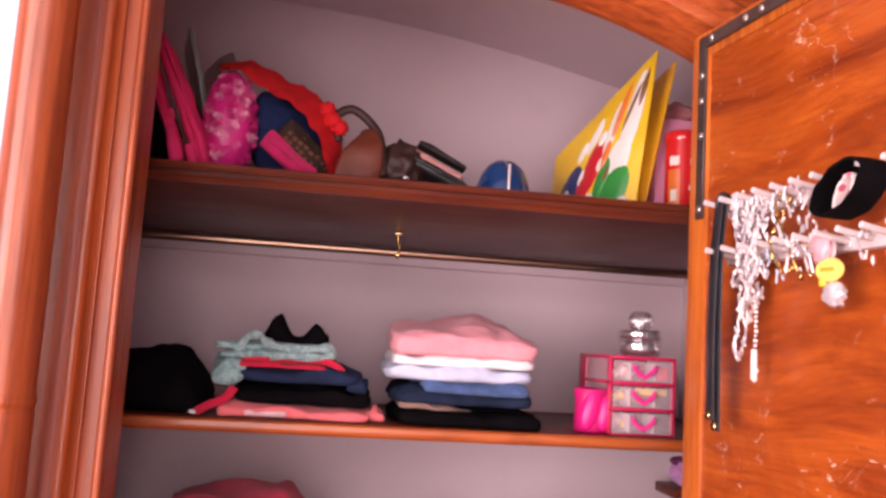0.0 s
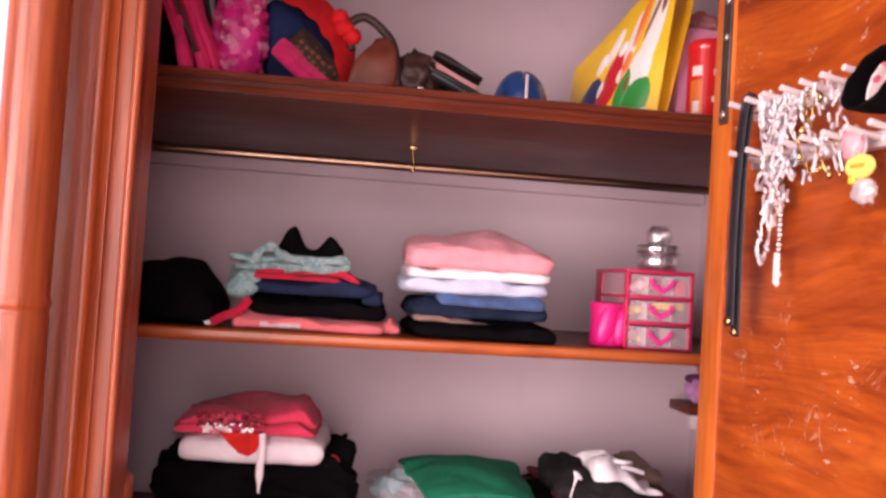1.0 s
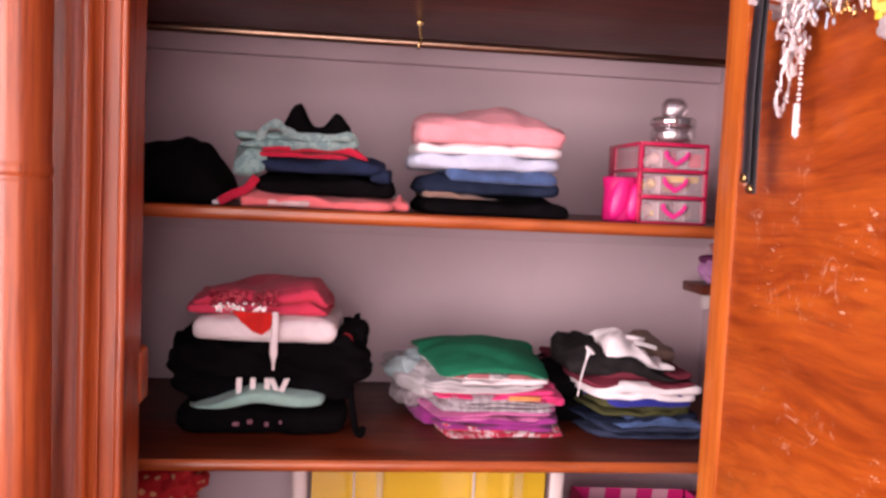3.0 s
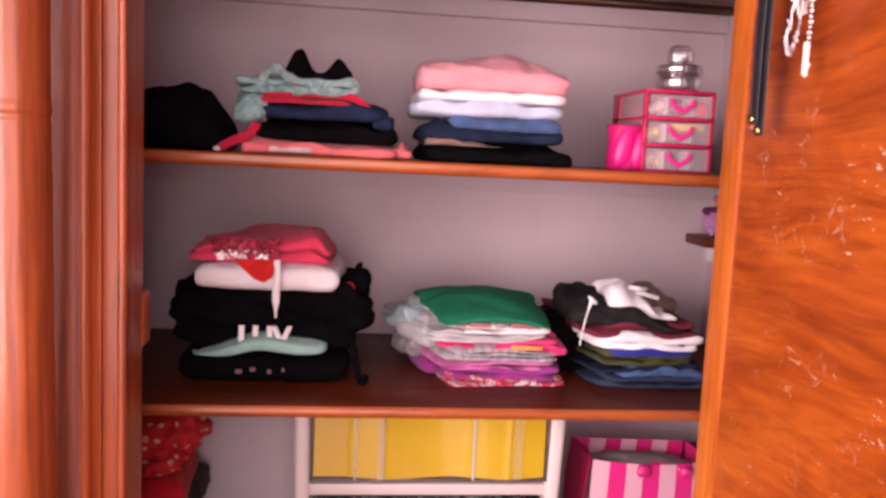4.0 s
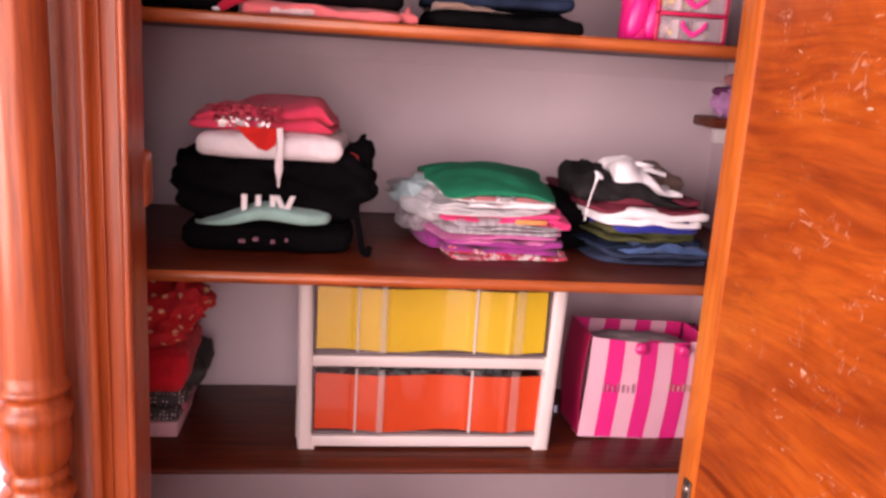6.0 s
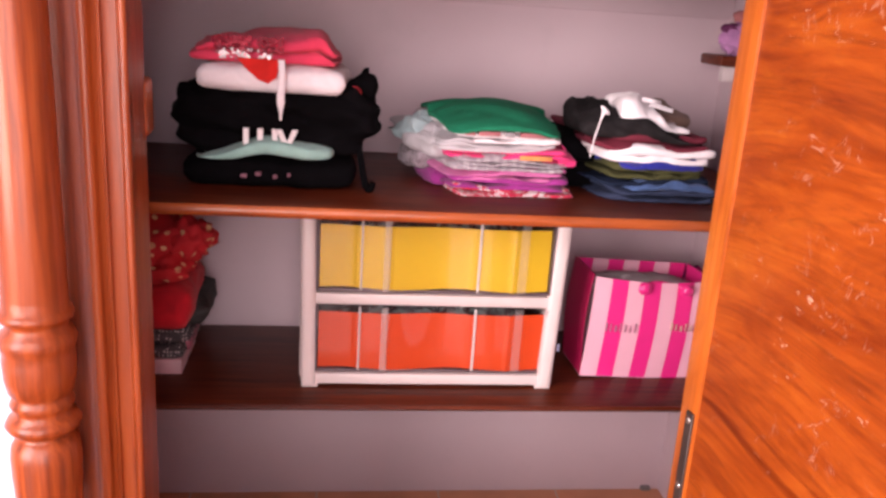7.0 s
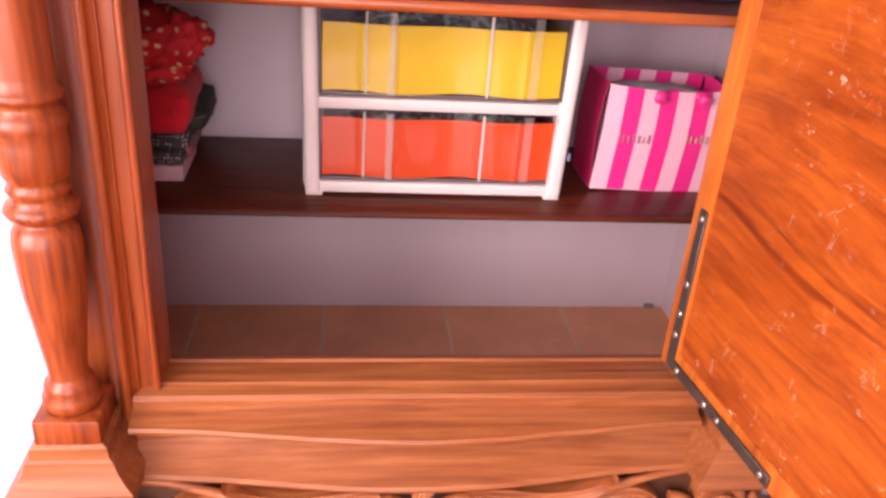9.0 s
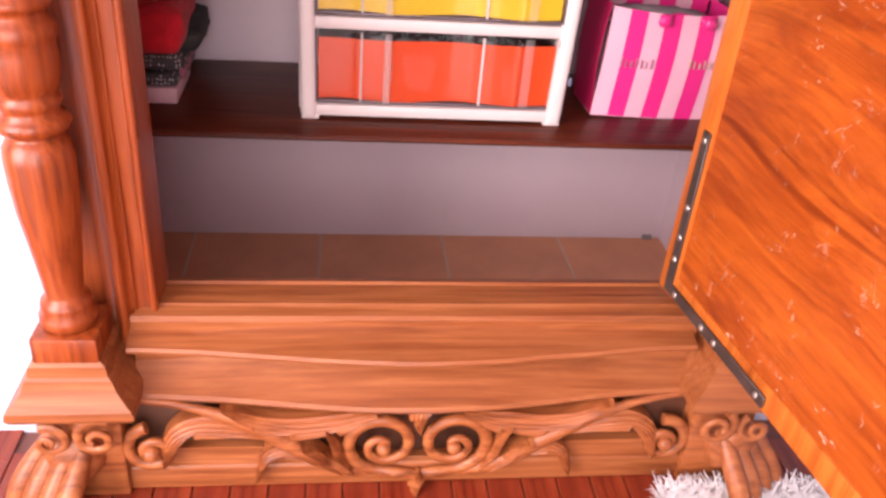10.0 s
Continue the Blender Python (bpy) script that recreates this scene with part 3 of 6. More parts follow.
def scroll_path(cx, cz, r0, turns, start, ccw=1, n=34, y=-0.345):
    out = []
    for i in range(n + 1):
        t = i / n
        a = radians(start) + ccw * turns * 2 * math.pi * t
        r = r0 * (1 - t) ** 0.8 + 0.003
        out.append((cx + r * math.cos(a), y - 0.014 * t, cz + r * math.sin(a)))
    return out


def carved(path, r, label=""):
    part("carved_scroll", sweep(path, r, 10, 0.9), M_WOOD_CARVED, front, label)


def leaf(pts, width, lobes=3, y=-0.340, thick=0.013, name="carved_leaf", lobed=1):
    """An acanthus leaf: a blade that sweeps along pts, fluted lengthwise, one rim lobed, its tip curling out."""
    bm = bmesh.new()
    path = spline([(a, 0.0, b) for a, b in pts], 40)
    n, m = len(path) - 1, 9
    rows = []
    for i, c in enumerate(path):
        t = i / n
        d = (Vector(path[min(i + 1, n)]) - Vector(path[max(i - 1, 0)])).normalized()
        side = Vector((-d.z, 0, d.x)) * lobed
        w = width * min(1.0, 0.35 + 2.2 * t) * (1 - t ** 2.4) ** 0.75 + 0.0012
        saw = (t * lobes) % 1.0
        row = []
        for k in range(-m, m + 1):
            q = k / m
            ww = w * (0.55 + 0.45 * saw ** 0.7 if q < 0 else 0.8)
            flute = thick * 0.28 * (0.5 - 0.5 * math.cos(6 * math.pi * q))
            yy = y - thick * (1 - 0.75 * q * q) + flute - 0.016 * t ** 3 - 0.006 * math.sin(math.pi * t)
            row.append(bm.verts.new((c[0] + side.x * ww * q + d.x * 0.010 * abs(q) * (q < 0), yy, c[2] + side.z * ww * q + d.z * 0.010 * abs(q) * (q < 0))))
        rows.append(row)
    for a, b in zip(rows, rows[1:]):
        for k in range(2 * m):
            bm.faces.new((a[k], a[k + 1], b[k + 1], b[k]))
    edge = bmesh.ops.extrude_face_region(bm, geom=bm.faces[:])
    for v in edge["geom"]:
        if isinstance(v, bmesh.types.BMVert):
            v.co.y = max(v.co.y, y) + 0.016
    bmesh.ops.recalc_face_normals(bm, faces=bm.faces[:])
    part(name, bm, M_WOOD_CARVED, front, angle=60)


for s in (-1, 1):
    X = lambda d: XC + s * d
    # middle pair of volutes
    pth = [(X(-0.030), -0.346, 0.030), (X(0.012), -0.35, 0.040), (X(0.04), -0.352, 0.044)] + scroll_path(X(0.058), 0.108, 0.062, 1.7, -90, s)
    carved(pth, [0.008, 0.010] + [0.0130 * (1 - 0.6 * i / len(pth)) for i in range(len(pth) - 2)])
    part("carved_boss", blob(0.012, 0.012, 0.013, 3, 0.05, at=(X(0.058), -0.362, 0.108), sub=3), M_WOOD_CARVED, front)
    # stem that runs out to the corner
    st = spline([(X(0.02), -0.340, 0.030), (X(0.10), -0.346, 0.044), (X(0.16), -0.350, 0.075), (X(0.21), -0.352, 0.114), (X(0.295), -0.352, 0.168), (X(0.37), -0.348, 0.193), (X(0.45), -0.342, 0.205)], 34)
    carved(st, [0.007 + 0.008 * math.sin(math.pi * min(1, 1.25 * i / len(st))) for i in range(len(st))])
    # corner volute
    pth = scroll_path(X(0.425), 0.104, 0.040, 1.5, 100, -s)
    carved(pth, [0.0115 * (1 - 0.5 * i / len(pth)) for i in range(len(pth))])
    part("carved_boss", blob(0.014, 0.013, 0.014, 5, 0.1, at=(X(0.425), -0.360, 0.104), sub=3), M_WOOD_CARVED, front)
    # leaves
    leaf([(X(0.070), 0.176), (X(0.130), 0.160), (X(0.200), 0.156), (X(0.258), 0.170), (X(0.305), 0.202)], 0.030, 4, lobed=s, y=-0.352)
    leaf([(X(0.225), 0.118), (X(0.300), 0.142), (X(0.355), 0.150), (X(0.392), 0.126), (X(0.408), 0.078)], 0.030, 2, lobed=s)
    leaf([(X(0.130), 0.052), (X(0.175), 0.082), (X(0.215), 0.094), (X(0.248), 0.080), (X(0.264), 0.042)], 0.021, 2, lobed=s)
    leaf([(X(0.105), 0.045), (X(0.128), 0.082), (X(0.138), 0.118), (X(0.150), 0.152)], 0.011, 1, lobed=s, y=-0.346)
    leaf([(X(0.125), 0.046), (X(0.150), 0.070), (X(0.166), 0.094), (X(0.185), 0.112)], 0.013, 2, lobed=s, y=-0.348)
    leaf([(X(0.010), 0.180), (X(0.045), 0.192), (X(0.075), 0.196), (X(0.105), 0.205)], 0.012, 2, lobed=s)
leaf([(XC, 0.214), (XC + 0.002, 0.198), (XC - 0.002, 0.182), (XC, 0.160)], 0.022, 3, y=-0.356, name="carved_flower")
leaf([(XC, 0.050), (XC + 0.002, 0.036), (XC, 0.024), (XC, 0.010)], 0.014, 2, y=-0.354, name="carved_drop")

COLUMN = [(0.032, 0.395), (0.036, 0.397), (0.040, 0.404), (0.040, 0.412), (0.034, 0.418), (0.036, 0.424), (0.034, 0.430),
          (0.027, 0.434), (0.026, 0.44), (0.0285, 0.46), (0.034, 0.50), (0.041, 0.545), (0.0435, 0.58), (0.044, 0.605), (0.042, 0.622), (0.035, 0.634), (0.031, 0.637),
          (0.033, 0.640), (0.043, 0.646), (0.047, 0.654), (0.043, 0.662), (0.035, 0.668), (0.036, 0.676), (0.040, 0.682), (0.036, 0.690), (0.034, 0.693),
          (0.040, 0.70), (0.044, 0.72), (0.0445, 0.745), (0.043, 0.755), (0.046, 0.764), (0.0475, 0.772), (0.044, 0.782), (0.038, 0.788), (0.037, 0.796), (0.044, 0.800), (0.046, 0.805), (0.044, 0.811), (0.040, 0.814),
          (0.0395, 0.83), (0.0385, 1.0), (0.0375, 1.20), (0.0368, 1.320), (0.0366, 1.3235), (0.0350, 1.3265), (0.0368, 1.3300), (0.0380, 1.334), (0.0380, 1.339), (0.0368, 1.343), (0.0362, 1.347), (0.036, 1.60), (0.035, 2.05), (0.042, 2.06), (0.042, 2.10)]
COLUMN = [(r, z if z > 0.6 else 0.6 + (z - 0.6) * 0.26 / 0.205) for r, z in COLUMN]
COL_X, COL_Y = -0.646, -0.328


def claw_foot(parent, x, y, s):
    bm = bmesh.new()
    blob(0.050, 0.045, 0.060, 4, 0.12, 5, 3, bm, (x, y - 0.02, 0.10))
    toes = []
    for k in range(4):
        path = spline([(x + 0.024 * (k - 1.5), y - 0.030, 0.125), (x + 0.030 * (k - 1.5), y - 0.062, 0.088), (x + 0.034 * (k - 1.5), y - 0.090, 0.050), (x + 0.036 * (k - 1.5), y - 0.108, 0.012)], 14)
        toes.append(sweep(path, [0.012 + 0.007 * math.sin(math.pi * i / len(path)) for i in range(len(path))], 9, 1.0, (1, 0, 0)))
    out = Matrix.Translation((x + s * 0.012, y, 0)) @ Matrix.Rotation(radians(s * 36), 4, 'Z') @ Matrix.Translation((-x, -y, 0))
    for b in [bm] + toes:
        turn(b, out)
        for v in b.verts:
            v.co.z = max(v.co.z, 0.0112)
    foot = part("claw_foot", bm, M_WOOD_CARVED, parent, "carved wooden claw foot", angle=70)
    for b in toes:
        part("toe", b, M_WOOD_CARVED, foot, angle=70)
    pth = scroll_path(x - s * 0.025, 0.160, 0.030, 1.5, 60, -s, y=y - 0.048)
    part("rosette", sweep(pth, [0.009 * (1 - 0.5 * i / len(pth)) for i in range(len(pth))], 9, 0.9), M_WOOD_CARVED, foot)
    pth = scroll_path(x + s * 0.045, 0.150, 0.024, 1.4, 120, s, y=y - 0.044)
    part("rosette", sweep(pth, [0.008 * (1 - 0.5 * i / len(pth)) for i in range(len(pth))], 9, 0.9), M_WOOD_CARVED, foot)


def column(s):
    x = COL_X if s < 0 else 2 * XC - COL_X
    col = part("column", lathe(COLUMN, 40, x, COL_Y), M_WOOD_V, front, "turned wooden column with beaded rings", angle=55)
    part("base_block", box_bm(x - 0.046, x + 0.046, COL_Y - 0.046, COL_Y + 0.05, 0.298, 0.3405, 0.004), M_WOOD_V, col)
    # flared plinth under the block
    bm = bmesh.new()
    rows = []
    for h, z in ((0.046, 0.301), (0.053, 0.294), (0.056, 0.277), (0.061, 0.272), (0.066, 0.256), (0.079, 0.237), (0.089, 0.228), (0.091, 0.216), (0.085, 0.208)):
        rows.append([bm.verts.new((x + a * h, COL_Y + (b * (0.044 + (h - 0.046) * 0.72) if b < 0 else min(b * h, 0.07)), z)) for a, b in ((-1, -1), (1, -1), (1, 1), (-1, 1))])
    for a, b in zip(rows, rows[1:]):
        for k in range(4):
            bm.faces.new((a[k], a[(k + 1) % 4], b[(k + 1) % 4], b[k]))
    bm.faces.new(rows[0])
    bm.faces.new(rows[-1][::-1])
    bmesh.ops.recalc_face_normals(bm, faces=bm.faces[:])
    part("plinth", bm, M_WOOD_H, col, angle=20)
    part("foot_block", box_bm(x - 0.055, x + 0.055, COL_Y - 0.03, COL_Y + 0.07, 0.010, 0.212, 0.006), M_WOOD_CARVED, col)
    claw_foot(col, x, COL_Y, s)


column(-1)
column(1)

# keeper block for the latch on the jamb's inner side
part("latch_keeper", box_bm(-0.551, -0.5300, -0.205, -0.150, 1.013, 1.093, 0.008, 3), M_WOOD_LIP, front, "rounded wooden latch keeper")

# ---------------------------------------------------------------- shelves


def shelf(name, z_top, thick, y0, label, lip):
    top = tagged(part(name, box_bm(NX0 + 0.002, NX1 - 0.002, y0, NY1 - 0.002, z_top - thick, z_top, 0.003), M_WOOD_SHELF), label, "shelf", "niche shelves")
    prof = [(y0 + 0.002, z_top - 0.001)] + lip + [(y0 + 0.002, z_top - thick - 0.001)]
    part("edge_moulding", extrude_profile(prof, lambda a, b: (NX0 + 0.003, NX1 - 0.003), "x"), M_WOOD_LIP if "plain" in label else M_WOOD_SHELF, top)
    return top


def plain_lip(y0, z, t):
    return [(y0 - 0.004, z - 0.0005), (y0 - 0.008, z - 0.004), (y0 - 0.009, z - t / 2), (y0 - 0.008, z - t + 0.004), (y0 - 0.004, z - t)]


top_shelf = shelf("shelf", 1.706, 0.034, -0.040, "dark varnished wooden top shelf with a moulded front edge", [(-0.048, 1.7075), (-0.054, 1.705), (-0.056, 1.699), (-0.053, 1.694), (-0.058, 1.691), (-0.060, 1.683), (-0.055, 1.677), (-0.053, 1.672)])
part("under_board", extrude_profile([(-0.034, 1.6719), (0.20, 1.6565), (NY1 - 0.002, 1.654), (NY1 - 0.002, 1.6719)], lambda a, b: (NX0 + 0.003, NX1 - 0.003), "x"), M_WOOD_SHELF, top_shelf)
shelf("shelf", 1.292, 0.021, 0.008, "varnished wooden shelf with a plain orange front edge", plain_lip(0.008, 1.292, 0.021))
shelf("shelf", 0.885, 0.019, -0.038, "varnished wooden shelf with a plain worn front edge", plain_lip(-0.038, 0.885, 0.019))
shelf("shelf", 0.455, 0.012, 0.112, "dark red-brown varnished wooden bottom shelf, scuffed at the edge", plain_lip(0.112, 0.455, 0.012))

# painted cleats that carry the shelves, along the back wall
for z, high in ((1.654, 0.041), (1.271, 0.045), (0.866, 0.048)):
    tagged(part("trim", box_bm(NX0 + 0.002, NX1 - 0.002, NY1 - 0.022, NY1 - 0.001, z - high, z - 0.001, 0.002), M_NICHE), "off-white painted cleat under the shelf", "cleat", kind="structure")

# ---------------------------------------------------------------- the open door
DOOR = pose(0.262, -0.266, 0, 0, 0, -83.2)
HUNG = DOOR @ Matrix.Translation((0.030, 0, -0.025))
D_W, D_Z0, D_Z1 = 0.80, 0.372, 1.922
door = thing("open_door", "open orange varnished wooden wardrobe door with flaking varnish", "door")
door.matrix_world = DOOR


def dpart(name, u0, u1, y0, y1, z0, z1, material, label="", bevel=0.002):
    return part(name, box_bm(u0, u1, y0, y1, z0, z1, bevel), material, door, label)


dpart("door_panel", 0.040, D_W - 0.04, 0.004, 0.026, D_Z0 + 0.036, D_Z1 - 0.036, M_DOOR, "flaking diagonal-grained veneer panel", 0.0)
dpart("stile", 0.0, 0.044, 0.0, 0.030, D_Z0, D_Z1, M_DOOR_EDGE)
dpart("stile", D_W - 0.044, D_W, 0.0, 0.030, D_Z0, D_Z1, M_DOOR_EDGE)
dpart("rail", 0.044, D_W - 0.044, 0.001, 0.030, D_Z0, D_Z0 + 0.040, M_DOOR_EDGE)
dpart("rail", 0.044, D_W - 0.044, 0.001, 0.030, D_Z1 - 0.040, D_Z1, M_DOOR_EDGE)


def bracket(zc, s, up, out):
    """An L-shaped iron corner plate; s: +1 runs up from the corner, -1 down."""
    bm = bmesh.new()
    w = 0.019
    u0 = 0.022
    z_in = zc + s * w
    box_bm(u0, u0 + w, -0.004, 0.0005, min(zc, zc + s * up), max(zc, zc + s * up), 0.001, 1, bm)
    box_bm(u0 + w, u0 + out, -0.0038, 0.0005, min(zc, z_in), max(zc, z_in), 0.001, 1, bm)
    ob = part("corner_bracket", bm, M_IRON, door, "dark iron corner plate with steel screws")
    spots = [(u0 + w / 2, zc + s * up * k) for k in (0.95, 0.55, 0.36, 0.22)] + [(u0 + out * k, zc + s * w / 2) for k in (0.12, 0.42, 0.55, 0.94)]
    for u, z in spots:
        b = bmesh.new()
        bmesh.ops.create_uvsphere(b, u_segments=10, v_segments=6, radius=0.0055)
        for v in b.verts:
            v.co = Vector((u + v.co.x, -0.004 + v.co.y * 0.45, z + v.co.z))
        part("screw", b, M_STEEL, ob)


bracket(D_Z1 - 0.008, -1, 0.275, 0.27)
bracket(D_Z0 + 0.006, 1, 0.275, 0.29)

# peg rack on the door and what hangs from it
M_WHITE_PLASTIC = plain("white_plastic", (0.60, 0.53, 0.53), 0.4, 0, 0.05, 60, 0.05)
rack = thing("peg_rack", "white plastic peg rack fixed to the inside of the door", "rack")
rack.matrix_world = HUNG
PEGS = []
for row, z in enumerate((1.662, 1.598)):
    part("rack_bar", box_bm(0.085, 0.62, -0.012, 0.004, z - 0.010, z + 0.008, 0.003), M_WHITE_PLASTIC, rack)
    for k in range(15):
        u = 0.10 + 0.034 * k + (0.0 if row == 0 else 0.006)
        PEGS.append((u, z))
        bm = sweep([(u, -0.006, z), (u, -0.030, z + 0.002), (u, -0.056, z + 0.006)], [0.0040, 0.0038, 0.0038], 8, 1.0, (0, 0, 1))
        part("peg", bm, M_WHITE_PLASTIC, rack)


def hung(name, bm, material, label, category, group=""):
    ob = part(name, bm, material, None)
    ob.matrix_world = HUNG
    return tagged(ob, label, category, group)


rng = random.Random(5)
M_PEARL = plain("pearl", (0.80, 0.72, 0.70), 0.25, 0.0, 0.08, 90, 0.05, coat=0.5)
M_ROSE = plain("rose_beads", (0.72, 0.33, 0.36), 0.35, 0, 0.1, 80, 0.1)
M_RED_BEAD = plain("red_beads", (0.60, 0.08, 0.04), 0.35, 0, 0.1, 80, 0.1)
M_BLUE_BEAD = plain("pale_blue_beads", (0.45, 0.55, 0.66), 0.3, 0.2, 0.1, 80, 0.1)


BEADS = {}


def bead_mesh(material, kind):
    """A round bead or a long bugle bead of unit size, shared by all of its colour."""
    key = (material.name, kind)
    if key not in BEADS:
        bm = bmesh.new()
        if kind == 0:
            bmesh.ops.create_icosphere(bm, subdivisions=1, radius=1.0)
        else:
            bmesh.ops.create_cone(bm, cap_ends=True, segments=7, radius1=0.62, radius2=0.5, depth=2.6)
        me = bpy.data.meshes.new("bead")
        for f in bm.faces:
            f.smooth = kind == 0
        bm.to_mesh(me)
        bm.free()
        me.materials.append(material)
        BEADS[key] = me
    return BEADS[key]


def necklace(u, z, drop, width, thick, material, label):
    """A string of beads looped over a peg."""
    ob = thing("necklace", label, "necklace")
    ob["group"] = "necklaces on the rack"
    ob.matrix_world = HUNG
    n = int(drop * 2 / (thick * 1.5))
    for i in range(n):
        t = i / (n - 1)
        a = math.pi * 2 * t
        zz = z + 0.006 - drop * (1 - math.cos(a)) / 2
        uu = u + width * math.sin(a) * (0.4 + 0.6 * (1 - math.cos(a)) / 2) * 0.6 + 0.003 * noise.noise(Vector((t * 9, u * 50, 0)))
        yy = -0.028 + 0.012 * math.sin(a * 2 + u * 40)
        r = thick * (0.5 + 0.35 * rng.random())
        kind = 1 if rng.random() < 0.45 else 0
        bead = new("bead", bead_mesh(material, kind))
        bead.parent = ob
        bead.matrix_local = pose(uu, yy, zz, rng.uniform(-20, 20), rng.uniform(-38, 38), 0) @ Matrix.Diagonal((r * 0.85, r * 0.85, r * rng.uniform(1.5, 2.3), 1))


specs = [(0.138, 0, 0.11, M_SILVER), (0.145, 0, 0.20, M_SILVER), (0.155, 1, 0.09, M_PEARL), (0.165, 0, 0.13, M_SILVER), (0.172, 1, 0.06, M_SILVER), (0.180, 0, 0.10, M_PEARL),
         (0.195, 0, 0.08, M_SILVER), (0.205, 1, 0.04, M_BLUE_BEAD), (0.212, 0, 0.07, M_SILVER), (0.222, 0, 0.095, M_BRASS), (0.236, 0, 0.06, M_SILVER), (0.245, 1, 0.035, M_PEARL),
         (0.258, 0, 0.08, M_SILVER), (0.270, 1, 0.045, M_BRASS), (0.285, 1, 0.03, M_SILVER), (0.40, 1, 0.04, M_RED_BEAD), (0.43, 1, 0.03, M_ROSE), (0.46, 0, 0.08, M_RED_BEAD), (0.50, 1, 0.05, M_SILVER), (0.35, 1, 0.03, M_SILVER)]
for u, row, drop, mat in specs:
    tone = {M_SILVER: "silver bead", M_PEARL: "pearly white bead", M_BRASS: "brass-coloured bead", M_ROSE: "rose pink bead", M_RED_BEAD: "red bead", M_BLUE_BEAD: "pale blue bead"}[mat]
    necklace(u, (1.662, 1.598)[row], drop, 0.013, 0.0044, mat, "%s necklace hanging from the peg rack" % tone)
    if mat is M_SILVER and drop > 0.1:
        necklace(u + 0.006, (1.662, 1.598)[row], drop * 0.7, 0.016, 0.0050, mat, "%s necklace hanging from the peg rack" % tone)

# long pendant at the end of the silver strands
bm = bmesh.new()
for i in range(16):
    b = bmesh.ops.create_icosphere(bm, subdivisions=1, radius=0.0022 + 0.0018 * rng.random())
    for v in b["verts"]:
        v.co += Vector((0.166 + 0.004 * rng.random(), -0.024, 1.53 - 0.006 * i))
box_bm(0.164, 0.170, -0.028, -0.022, 1.440, 1.478, 0.001, 1, bm)
hung("pendant_chain", bm, M_PEARL, "long silvery pendant chain hanging from the peg rack", "pendant")

# belt, doubled over the first peg
M_LEATHER = plain("black_leather", (0.014, 0.014, 0.017), 0.32, 0, 0.2, 70, 0.2, coat=0.3)
belt = thing("belt", "narrow black leather belt with brass studs hung over a peg", "belt")
belt.matrix_world = HUNG
for k, (du, dy, zb) in enumerate(((-0.001, -0.042, 1.385), (0.004, -0.036, 1.372))):
    pts = spline([(0.112 + du * 0.3, dy, 1.668), (0.110 + du * 0.5, dy - 0.004, 1.60), (0.106 + du, dy - 0.004, 1.50), (0.102 + du, dy, zb)], 18)
    part("strap", sweep(pts, 0.0095, 8, 0.25, (0, -1, 0)), M_LEATHER, belt)
    bm = lathe([(0.0005, -0.0015), (0.0056, -0.0015), (0.0062, 0.0), (0.0045, 0.0016), (0.0005, 0.0020)], 16)
    turn(bm, pose(0.102 + du, dy - 0.0045, zb + 0.006, 90, 0, 0))
    part("belt_stud", bm, M_BRASS, belt, "round brass stud")
part("strap_loop", sweep(spline([(0.113, -0.040, 1.665), (0.114, -0.036, 1.674), (0.115, -0.030, 1.666)], 8), 0.0095, 8, 0.25, (1, 0, 0)), M_LEATHER, belt)


def ribbon_loop(cu_, cz, ru, rz, width, thick, tilt, seed):
    bm = bmesh.new()
    rows = []
    n = 40
    for i in range(n):
        a = 2 * math.pi * i / n
        c = Vector((cu_ + ru * math.cos(a), -0.045, cz + rz * math.sin(a) + tilt * math.cos(a)))
        nrm = Vector((math.cos(a) / ru, 0, math.sin(a) / rz)).normalized()
        wob = 0.004 * noise.noise(Vector((math.cos(a) * 2, math.sin(a) * 2, seed)))
        rows.append([bm.verts.new(c + Vector((0, s * width / 2 + wob, 0)) + nrm * (o * thick)) for s, o in ((-1, 0), (-1, 1), (0, 1.2), (1, 1), (1, 0), (0, -0.1))])
    for i in range(n):
        a, b = rows[i], rows[(i + 1) % n]
        for k in range(6):
            bm.faces.new((a[k], b[k], b[(k + 1) % 6], a[(k + 1) % 6]))
    bmesh.ops.recalc_face_normals(bm, faces=bm.faces[:])
    return bm


M_BLACK_CLOTH = cloth("black_cloth", (0.0030, 0.0026, 0.0034), vary=0.25)
hung("headband", ribbon_loop(0.348, 1.646, 0.034, 0.021, 0.036, 0.004, 0.013, 2), M_BLACK_CLOTH, "wide black cloth headband hung on the peg rack", "headband")
hung("bracelet", ribbon_loop(0.352, 1.640, 0.012, 0.013, 0.022, 0.003, 0.012, 4), dotted("floral_band", (0.75, 0.62, 0.60), (0.6, 0.12, 0.2), 70), "pale floral cloth bracelet hung on the peg rack", "bracelet")
hung("hair_bow", blob(0.015, 0.010, 0.018, 4, 0.3, 7, 3, None, (0.298, -0.035, 1.590)), M_ROSE, "small pink fabric hair bow on the peg rack", "hair bow")
tag = thing("keyring", "keyring with a yellow speech bubble tag and a silver charm", "keyring")
tag.matrix_world = HUNG @ Matrix.Translation((0.012, 0, 0.012)) @ Matrix.Translation((0.300, 0, 1.585)) @ Matrix.Diagonal((0.72, 1, 0.76, 1)) @ Matrix.Translation((-0.300, 0, -1.585))
bm = lathe([(0.001, -0.003), (0.026, -0.003), (0.028, 0.0), (0.026, 0.003), (0.001, 0.003)], 28)
